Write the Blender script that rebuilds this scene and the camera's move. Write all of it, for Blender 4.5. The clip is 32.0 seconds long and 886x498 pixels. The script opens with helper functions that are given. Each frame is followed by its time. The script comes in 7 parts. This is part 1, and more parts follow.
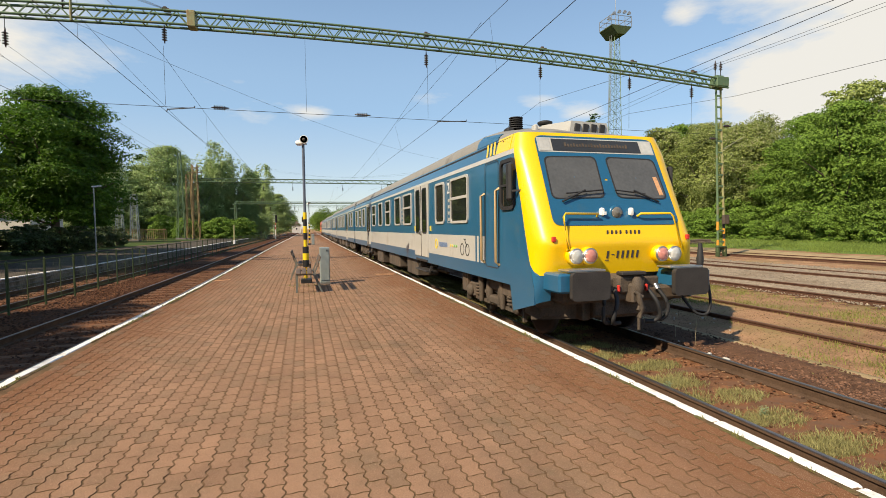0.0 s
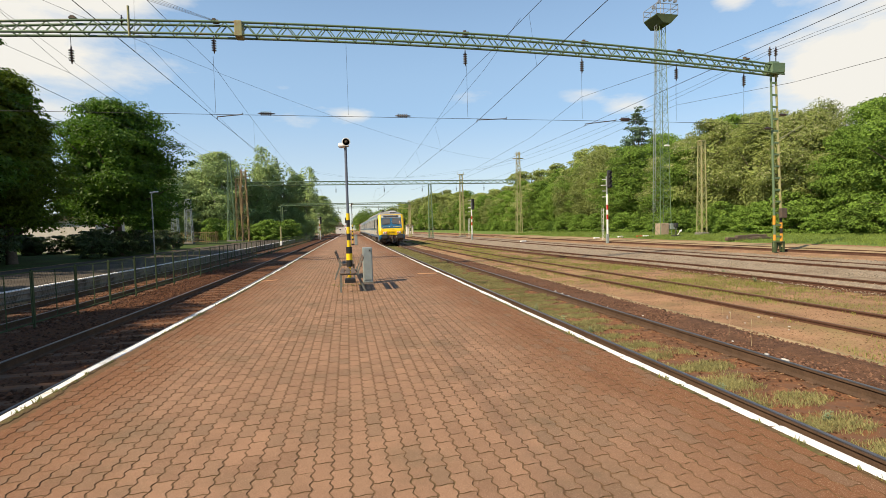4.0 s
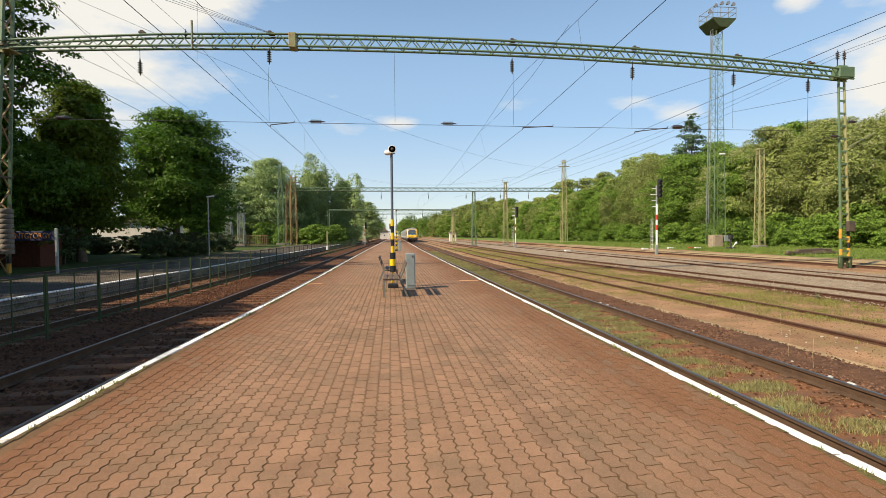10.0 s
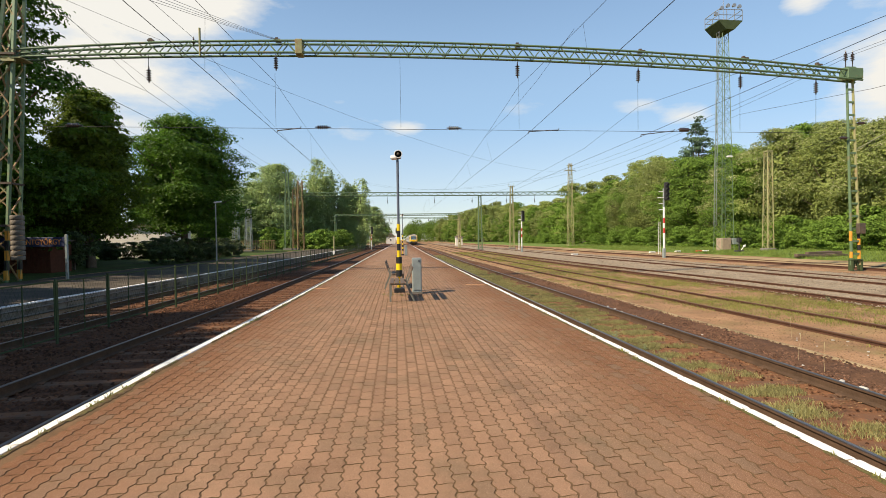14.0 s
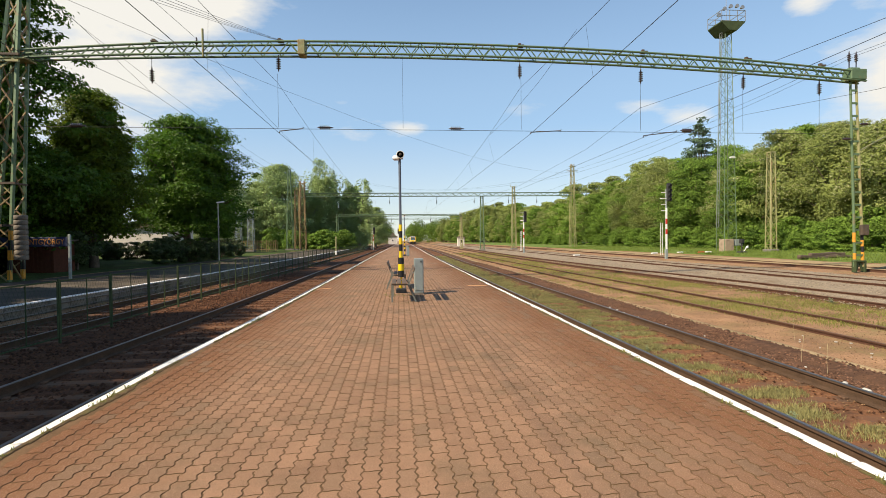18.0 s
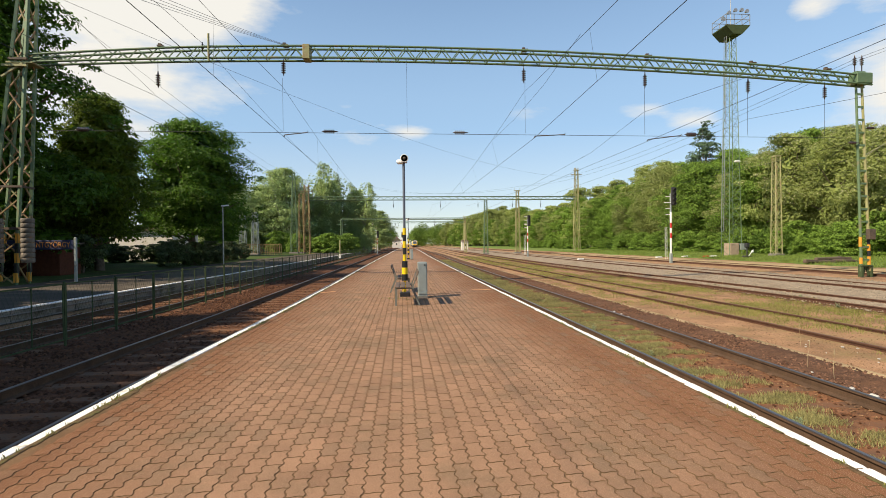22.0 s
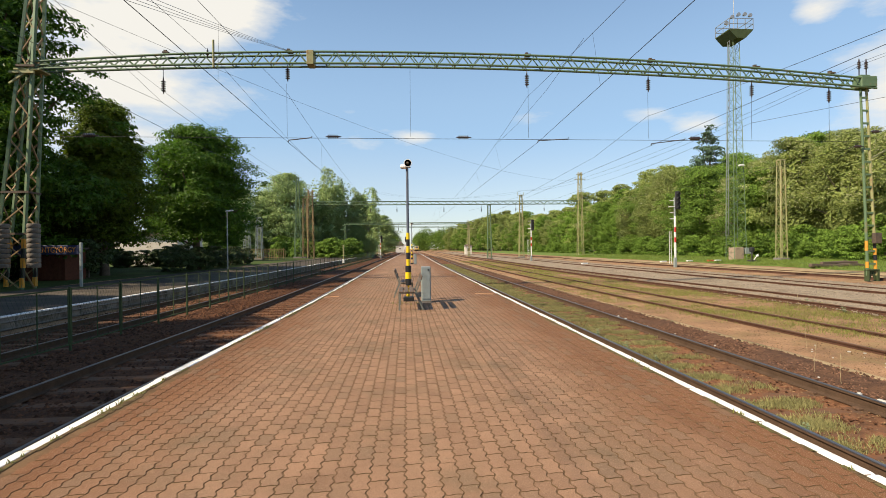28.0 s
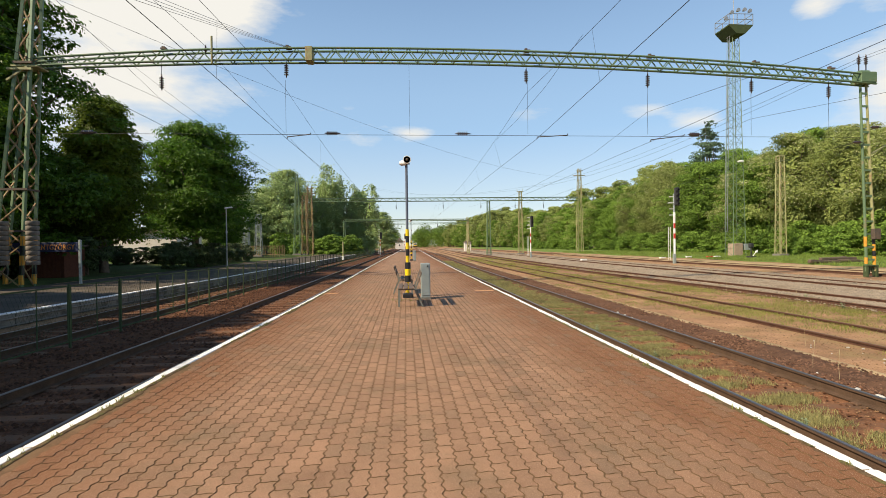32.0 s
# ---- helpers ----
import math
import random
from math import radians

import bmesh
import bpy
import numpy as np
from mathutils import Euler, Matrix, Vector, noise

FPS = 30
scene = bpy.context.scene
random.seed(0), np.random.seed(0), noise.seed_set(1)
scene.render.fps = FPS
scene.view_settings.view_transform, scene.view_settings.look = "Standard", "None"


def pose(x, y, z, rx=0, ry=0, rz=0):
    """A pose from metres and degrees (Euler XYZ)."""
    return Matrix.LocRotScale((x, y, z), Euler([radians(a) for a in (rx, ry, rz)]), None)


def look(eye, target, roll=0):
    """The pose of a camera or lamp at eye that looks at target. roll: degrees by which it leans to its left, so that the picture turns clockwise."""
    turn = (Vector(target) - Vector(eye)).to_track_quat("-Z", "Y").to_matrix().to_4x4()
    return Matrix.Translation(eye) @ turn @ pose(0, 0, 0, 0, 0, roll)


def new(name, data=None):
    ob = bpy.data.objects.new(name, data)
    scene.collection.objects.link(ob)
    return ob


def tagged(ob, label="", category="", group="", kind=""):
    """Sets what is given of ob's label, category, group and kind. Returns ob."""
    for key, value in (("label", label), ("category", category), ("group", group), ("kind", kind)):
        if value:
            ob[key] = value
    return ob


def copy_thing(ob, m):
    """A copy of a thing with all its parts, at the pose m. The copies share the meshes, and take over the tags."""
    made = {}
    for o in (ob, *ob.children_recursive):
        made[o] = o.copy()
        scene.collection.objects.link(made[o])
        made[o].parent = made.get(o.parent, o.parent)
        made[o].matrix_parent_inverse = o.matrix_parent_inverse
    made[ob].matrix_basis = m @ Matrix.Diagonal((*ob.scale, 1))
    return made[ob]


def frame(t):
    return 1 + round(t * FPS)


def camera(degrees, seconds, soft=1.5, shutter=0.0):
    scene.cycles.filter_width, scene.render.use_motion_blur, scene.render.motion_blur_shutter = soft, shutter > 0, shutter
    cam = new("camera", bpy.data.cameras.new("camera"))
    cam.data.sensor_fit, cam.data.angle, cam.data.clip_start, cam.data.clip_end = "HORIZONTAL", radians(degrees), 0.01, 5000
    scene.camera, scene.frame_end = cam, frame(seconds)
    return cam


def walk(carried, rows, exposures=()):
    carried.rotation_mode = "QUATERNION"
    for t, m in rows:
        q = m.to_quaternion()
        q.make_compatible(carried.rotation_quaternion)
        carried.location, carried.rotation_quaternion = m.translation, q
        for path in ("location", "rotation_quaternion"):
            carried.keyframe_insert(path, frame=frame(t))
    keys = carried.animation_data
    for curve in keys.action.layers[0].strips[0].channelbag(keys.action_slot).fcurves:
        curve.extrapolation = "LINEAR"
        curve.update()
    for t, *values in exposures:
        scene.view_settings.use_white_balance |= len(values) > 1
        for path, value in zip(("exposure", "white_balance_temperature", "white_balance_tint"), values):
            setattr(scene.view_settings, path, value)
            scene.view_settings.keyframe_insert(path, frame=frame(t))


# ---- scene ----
# Plan: z = 0 is the island platform's top, y runs along the tracks, x to the right. The eye stands on the platform.
EYE = (0.0, 0.0, 1.512)
TURNS = [(0, 87.46, 0.69, -15.85), (0.5, 87.54, 0.63, -15.26), (1, 87.67, 0.71, -14.56), (1.5, 87.79, 0.80, -14.08),
         (2, 87.78, 0.87, -13.43), (2.5, 87.82, 0.97, -12.89), (3, 87.58, 1.33, -12.31), (3.5, 87.42, 1.60, -11.79),
         (5.5, 87.75, 0.51, -8.23), (6, 87.80, 0.26, -7.37), (6.5, 87.86, 0.14, -6.90), (7, 87.99, 0.12, -6.83),
         (7.5, 88.10, 0.09, -6.68), (8, 88.20, 0.18, -6.53), (8.5, 88.22, 0.34, -6.46), (9, 88.23, 0.42, -6.24),
         (9.5, 88.26, 0.47, -6.09), (10, 88.36, 0.52, -6.07), (10.5, 88.47, 0.54, -6.06), (11, 88.60, 0.60, -6.13),
         (11.5, 88.72, 0.62, -6.07), (12, 88.76, 0.66, -5.75), (12.5, 88.78, 0.66, -5.42), (13, 88.78, 0.69, -5.29),
         (13.5, 88.80, 0.78, -5.43), (14, 88.87, 0.79, -5.35), (14.5, 88.88, 0.80, -5.42), (16.5, 88.79, 0.66, -5.20),
         (17, 88.86, 0.68, -5.25), (17.5, 88.88, 0.65, -5.22), (18, 88.94, 0.68, -5.12), (18.5, 88.96, 0.65, -5.04),
         (19, 88.96, 0.60, -5.00), (19.5, 88.99, 0.61, -4.89), (20, 89.07, 0.64, -4.98), (20.5, 89.16, 0.66, -5.09),
         (21, 89.25, 0.64, -5.05), (21.5, 89.29, 0.60, -4.85), (22, 89.37, 0.58, -4.68), (22.5, 89.42, 0.54, -4.67),
         (23, 89.48, 0.57, -4.58), (23.5, 89.58, 0.58, -4.71), (24, 89.66, 0.56, -4.79), (24.5, 89.69, 0.49, -4.63),
         (25, 89.69, 0.51, -4.40), (25.5, 89.72, 0.54, -4.29), (27.5, 89.92, 0.70, -4.65), (28, 89.91, 0.66, -4.27),
         (28.5, 89.84, 0.65, -4.07), (29, 89.81, 0.73, -4.27), (29.5, 89.81, 0.83, -4.43), (30, 89.84, 0.91, -4.50),
         (30.5, 89.77, 0.86, -4.52), (31, 89.68, 0.82, -4.42), (31.5, 89.59, 0.79, -4.36), (32, 89.51, 0.76, -4.34)]
cam = camera(84.04, 32.0, soft=0.55)
walk(cam, [(t, pose(*EYE, rx, ry, rz)) for t, rx, ry, rz in TURNS], exposures=[(0, 0.44, 7450, 13), (1, 0.42, 7450, 13), (3, 0.48, 7450, 13), (6, 0.52, 7450, 13), (32, 0.52, 7450, 13)])

# ---- light ----
SUN_EL, SUN_AZ = 41.0, 244.0      # degrees; azimuth clockwise from +y: behind the eye, to its left
# cloud banks: direction, reach, how many times flatter than wide, density
CLOUDS = [((0.82, 0.52, 0.27), 0.36, 1.0, 0.52), ((0.70, 0.66, 0.24), 0.16, 1.2, 0.20), ((-0.50, 0.82, 0.28), 0.34, 1.0, 0.42), ((-0.34, 0.84, 0.42), 0.24, 1.8, 0.30),
          ((0.515, 0.83, 0.215), 0.085, 2.6, 0.27), ((0.43, 0.87, 0.240), 0.075, 3.0, 0.23), ((0.02, 0.97, 0.222), 0.07, 3.4, 0.22),
          ((0.62, 0.70, 0.355), 0.05, 1.3, 0.27), ((0.5, -0.8, 0.4), 0.5, 1.2, 0.16)]
world = bpy.data.worlds.new("sky")
scene.world = world
world.use_nodes = True
wn, wl = world.node_tree.nodes, world.node_tree.links
sky = wn.new("ShaderNodeTexSky")
sky.sky_type, sky.sun_disc = "NISHITA", False
sky.sun_elevation, sky.sun_rotation = radians(SUN_EL), radians(SUN_AZ)
sky.air_density, sky.dust_density, sky.ozone_density = 1.0, 0.3, 2.5
wtc = wn.new("ShaderNodeTexCoord")
wmap = wn.new("ShaderNodeMapping")
wmap.inputs["Scale"].default_value = (2.2, 2.2, 6.5)
wmap.inputs["Location"].default_value = (0.35, 0.9, 0.1)
wno = wn.new("ShaderNodeTexNoise")
wno.inputs["Scale"].default_value, wno.inputs["Detail"].default_value, wno.inputs["Roughness"].default_value = 1.5, 8.0, 0.62
def sky_value(op, a, b):
    """a, b: sockets or numbers."""
    node = wn.new("ShaderNodeMath")
    node.operation = op
    for i, v in enumerate((a, b)):
        if isinstance(v, (int, float)):
            node.inputs[i].default_value = v
        else:
            wl.new(v, node.inputs[i])
    return node.outputs[0]


cover = wno.outputs["Fac"]
for way, reach, flat, amount in CLOUDS:
    off, squash, far, rng = (wn.new(k) for k in ("ShaderNodeVectorMath", "ShaderNodeVectorMath", "ShaderNodeVectorMath", "ShaderNodeMapRange"))
    off.operation, squash.operation, far.operation = "SUBTRACT", "MULTIPLY", "LENGTH"
    off.inputs[1].default_value, squash.inputs[1].default_value = Vector(way).normalized(), (1, 1, flat)
    wl.new(wtc.outputs["Generated"], off.inputs[0])
    wl.new(off.outputs["Vector"], squash.inputs[0])
    wl.new(squash.outputs["Vector"], far.inputs[0])
    wl.new(far.outputs["Value"], rng.inputs["Value"])
    rng.interpolation_type = "SMOOTHSTEP"
    rng.inputs["From Min"].default_value, rng.inputs["From Max"].default_value = 0.0, reach
    rng.inputs["To Min"].default_value, rng.inputs["To Max"].default_value = amount, 0.0
    cover = sky_value("ADD", cover, rng.outputs["Result"])
wramp = wn.new("ShaderNodeValToRGB")
wramp.color_ramp.elements[0].position, wramp.color_ramp.elements[1].position = 0.66, 0.90
wl.new(cover, wramp.inputs["Fac"])
tint = wn.new("ShaderNodeMixRGB")
tint.blend_type = "MULTIPLY"
tint.inputs["Fac"].default_value = 1.0
tint.inputs["Color2"].default_value = (0.87, 1.05, 1.15, 1)
wmix = wn.new("ShaderNodeMixRGB")
wmix.inputs["Color2"].default_value = (5.1, 5.45, 5.6, 1)
wl.new(wtc.outputs["Generated"], wmap.inputs["Vector"])
wl.new(wmap.outputs["Vector"], wno.inputs["Vector"])
wl.new(wramp.outputs["Color"], wmix.inputs["Fac"])
wl.new(sky.outputs["Color"], tint.inputs["Color1"])
haze = wn.new("ShaderNodeMixRGB")
hsep, hfade, hrise = wn.new("ShaderNodeSeparateXYZ"), wn.new("ShaderNodeMapRange"), wn.new("ShaderNodeMapRange")
hfade.inputs["From Min"].default_value, hfade.inputs["From Max"].default_value = 0.28, 0.62
hfade.inputs["To Min"].default_value, hfade.inputs["To Max"].default_value = 0.62, 0.0
wl.new(wtc.outputs["Generated"], hsep.inputs[0])
wl.new(hsep.outputs["Z"], hfade.inputs["Value"])
wl.new(hsep.outputs["Z"], hrise.inputs["Value"])
wl.new(hfade.outputs["Result"], haze.inputs["Fac"])
deep = wn.new("ShaderNodeMixRGB")
hrise.inputs["From Min"].default_value, hrise.inputs["From Max"].default_value = 0.0, 0.22
deep.inputs["Color1"].default_value, deep.inputs["Color2"].default_value = (4.2, 4.5, 4.9, 1), (2.25, 3.75, 5.7, 1)
wl.new(hrise.outputs["Result"], deep.inputs["Fac"])
wl.new(deep.outputs["Color"], haze.inputs["Color2"])
wl.new(tint.outputs["Color"], haze.inputs["Color1"])
wl.new(haze.outputs["Color"], wmix.inputs["Color1"])
wl.new(wmix.outputs["Color"], wn["Background"].inputs["Color"])
wn["Background"].inputs["Strength"].default_value = 0.116
sun = new("sun", bpy.data.lights.new("sun", "SUN"))
sun.data.energy, sun.data.angle, sun.data.color = 4.7, radians(0.8), (1.0, 0.92, 0.762)
sun.matrix_world = look((0, 0, 0), (-math.sin(radians(SUN_AZ)) * math.cos(radians(SUN_EL)),
                                    -math.cos(radians(SUN_AZ)) * math.cos(radians(SUN_EL)), -math.sin(radians(SUN_EL))))


# ---- materials ----
def material(name, color, rough=0.7, metal=0.0, var=0.15, scale=8.0, fine=90.0, bump=0.2, dirt=None, dirt_amount=0.5, dirt_scale=1.5,
             spread=0.0, island=0.0, translucent=0.0, coat=0.0, spec=0.5, depth=0.01, world=False, speckle=None, edge=None, odd=None):
    """A procedural surface: base colour with two scales of variation, patches of dirt, fine relief."""
    m = bpy.data.materials.new(name)
    m.use_nodes = True
    n, l = m.node_tree.nodes, m.node_tree.links
    bsdf = n["Principled BSDF"]
    tc = n.new("ShaderNodeTexCoord")
    big, small = n.new("ShaderNodeTexNoise"), n.new("ShaderNodeTexNoise")
    big.inputs["Scale"].default_value, big.inputs["Detail"].default_value = scale, 5.0
    small.inputs["Scale"].default_value, small.inputs["Detail"].default_value = fine, 3.0
    place = n.new("ShaderNodeNewGeometry").outputs["Position"] if world else tc.outputs["Object"]
    for t in (big, small):
        l.new(place, t.inputs["Vector"])
    add = n.new("ShaderNodeMath")
    add.operation = "ADD"
    l.new(big.outputs["Fac"], add.inputs[0])
    l.new(small.outputs["Fac"], add.inputs[1])
    last = add.outputs[0]
    for use, node, out in ((spread, "ShaderNodeObjectInfo", "Random"), (island, "ShaderNodeNewGeometry", "Random Per Island")):
        if use:
            info, mul, a2 = n.new(node), n.new("ShaderNodeMath"), n.new("ShaderNodeMath")
            mul.operation, mul.inputs[1].default_value, a2.operation = "MULTIPLY_ADD", use * 4, "ADD"
            mul.inputs[2].default_value = -use * 2
            l.new(info.outputs[out], mul.inputs[0])
            l.new(mul.outputs[0], a2.inputs[0])
            l.new(last, a2.inputs[1])
            last = a2.outputs[0]
    rng = n.new("ShaderNodeMapRange")
    rng.inputs["From Min"].default_value, rng.inputs["From Max"].default_value = 0.55, 1.45
    rng.inputs["To Min"].default_value, rng.inputs["To Max"].default_value = 1 - var * 2, 1 + var * 2
    l.new(last, rng.inputs["Value"])
    hsv = n.new("ShaderNodeHueSaturation")
    hsv.inputs["Color"].default_value = (*color, 1)
    l.new(rng.outputs["Result"], hsv.inputs["Value"])
    colour = hsv.outputs["Color"]
    if dirt:
        dn, dr, mx = n.new("ShaderNodeTexNoise"), n.new("ShaderNodeValToRGB"), n.new("ShaderNodeMixRGB")
        dn.inputs["Scale"].default_value, dn.inputs["Detail"].default_value, dn.inputs["Roughness"].default_value = dirt_scale, 8.0, 0.65
        dr.color_ramp.elements[0].position = 0.62 - 0.3 * dirt_amount
        dr.color_ramp.elements[1].position = 0.78 - 0.2 * dirt_amount
        l.new(place, dn.inputs["Vector"])
        l.new(dn.outputs["Fac"], dr.inputs["Fac"])
        l.new(dr.outputs["Color"], mx.inputs["Fac"])
        l.new(colour, mx.inputs["Color1"])
        mx.inputs["Color2"].default_value = (*dirt, 1)
        colour = mx.outputs["Color"]
    if edge:            # less worn, redder along both borders of a way that runs along y
        sp, ab, en, er, mx = (n.new(k) for k in ("ShaderNodeSeparateXYZ", "ShaderNodeMath", "ShaderNodeTexNoise", "ShaderNodeMapRange", "ShaderNodeMixRGB"))
        ab.operation = "ABSOLUTE"
        en.inputs["Scale"].default_value, en.inputs["Detail"].default_value = 1.1, 6.0
        l.new(place, sp.inputs[0])
        l.new(place, en.inputs["Vector"])
        l.new(sp.outputs["X"], ab.inputs[0])
        ad = n.new("ShaderNodeMath")
        ad.operation = "MULTIPLY_ADD"
        ad.inputs[1].default_value = 1.6
        l.new(en.outputs["Fac"], ad.inputs[0])
        l.new(ab.outputs[0], ad.inputs[2])
        er.inputs["From Min"].default_value, er.inputs["From Max"].default_value = 2.35, 3.35
        l.new(ad.outputs[0], er.inputs["Value"])
        l.new(er.outputs["Result"], mx.inputs["Fac"])
        l.new(colour, mx.inputs["Color1"])
        mx.inputs["Color2"].default_value = (*edge, 1)
        colour = mx.outputs["Color"]
    if odd:             # single pieces of a duller batch
        info, rr, mx = n.new("ShaderNodeNewGeometry" if island else "ShaderNodeObjectInfo"), n.new("ShaderNodeMapRange"), n.new("ShaderNodeMixRGB")
        rr.inputs["From Min"].default_value, rr.inputs["From Max"].default_value, rr.inputs["To Max"].default_value = 0.80, 1.0, 0.75
        l.new(info.outputs["Random Per Island" if island else "Random"], rr.inputs["Value"])
        l.new(rr.outputs["Result"], mx.inputs["Fac"])
        l.new(colour, mx.inputs["Color1"])
        mx.inputs["Color2"].default_value = (*odd, 1)
        colour = mx.outputs["Color"]
    if speckle:         # bright and dark grains of the aggregate
        for sc, lo, hi, col, amt in ((210.0, 0.60, 0.70, speckle, 0.75), (150.0, 0.58, 0.70, (0.06, 0.035, 0.02), 0.6)):
            sn, sr, mx = n.new("ShaderNodeTexNoise"), n.new("ShaderNodeMapRange"), n.new("ShaderNodeMixRGB")
            sn.inputs["Scale"].default_value, sn.inputs["Detail"].default_value = sc, 1.0
            sr.inputs["From Min"].default_value, sr.inputs["From Max"].default_value, sr.inputs["To Max"].default_value = lo, hi, amt
            l.new(place, sn.inputs["Vector"])
            l.new(sn.outputs["Fac"], sr.inputs["Value"])
            l.new(sr.outputs["Result"], mx.inputs["Fac"])
            l.new(colour, mx.inputs["Color1"])
            mx.inputs["Color2"].default_value = (*col, 1)
            colour = mx.outputs["Color"]
    l.new(colour, bsdf.inputs["Base Color"])
    bsdf.inputs["Roughness"].default_value, bsdf.inputs["Metallic"].default_value = rough, metal
    bsdf.inputs["Coat Weight"].default_value, bsdf.inputs["Specular IOR Level"].default_value = coat, spec if rough < 0.85 else min(spec, 0.15)
    if bump:
        bm = n.new("ShaderNodeBump")
        bm.inputs["Strength"].default_value, bm.inputs["Distance"].default_value = bump, depth
        l.new(add.outputs[0], bm.inputs["Height"])
        l.new(bm.outputs["Normal"], bsdf.inputs["Normal"])
    if translucent:
        tr, ms = n.new("ShaderNodeBsdfTranslucent"), n.new("ShaderNodeMixShader")
        l.new(colour, tr.inputs["Color"])
        ms.inputs["Fac"].default_value = translucent
        l.new(bsdf.outputs[0], ms.inputs[1])
        l.new(tr.outputs[0], ms.inputs[2])
        l.new(ms.outputs[0], n["Material Output"].inputs["Surface"])
    return m


def glass(name, color, rough=0.05):
    m = material(name, color, rough, 0.0, 0.1, 2.0, 20.0, 0.0, spec=0.5)
    m.node_tree.nodes["Principled BSDF"].inputs["IOR"].default_value = 1.5
    return m


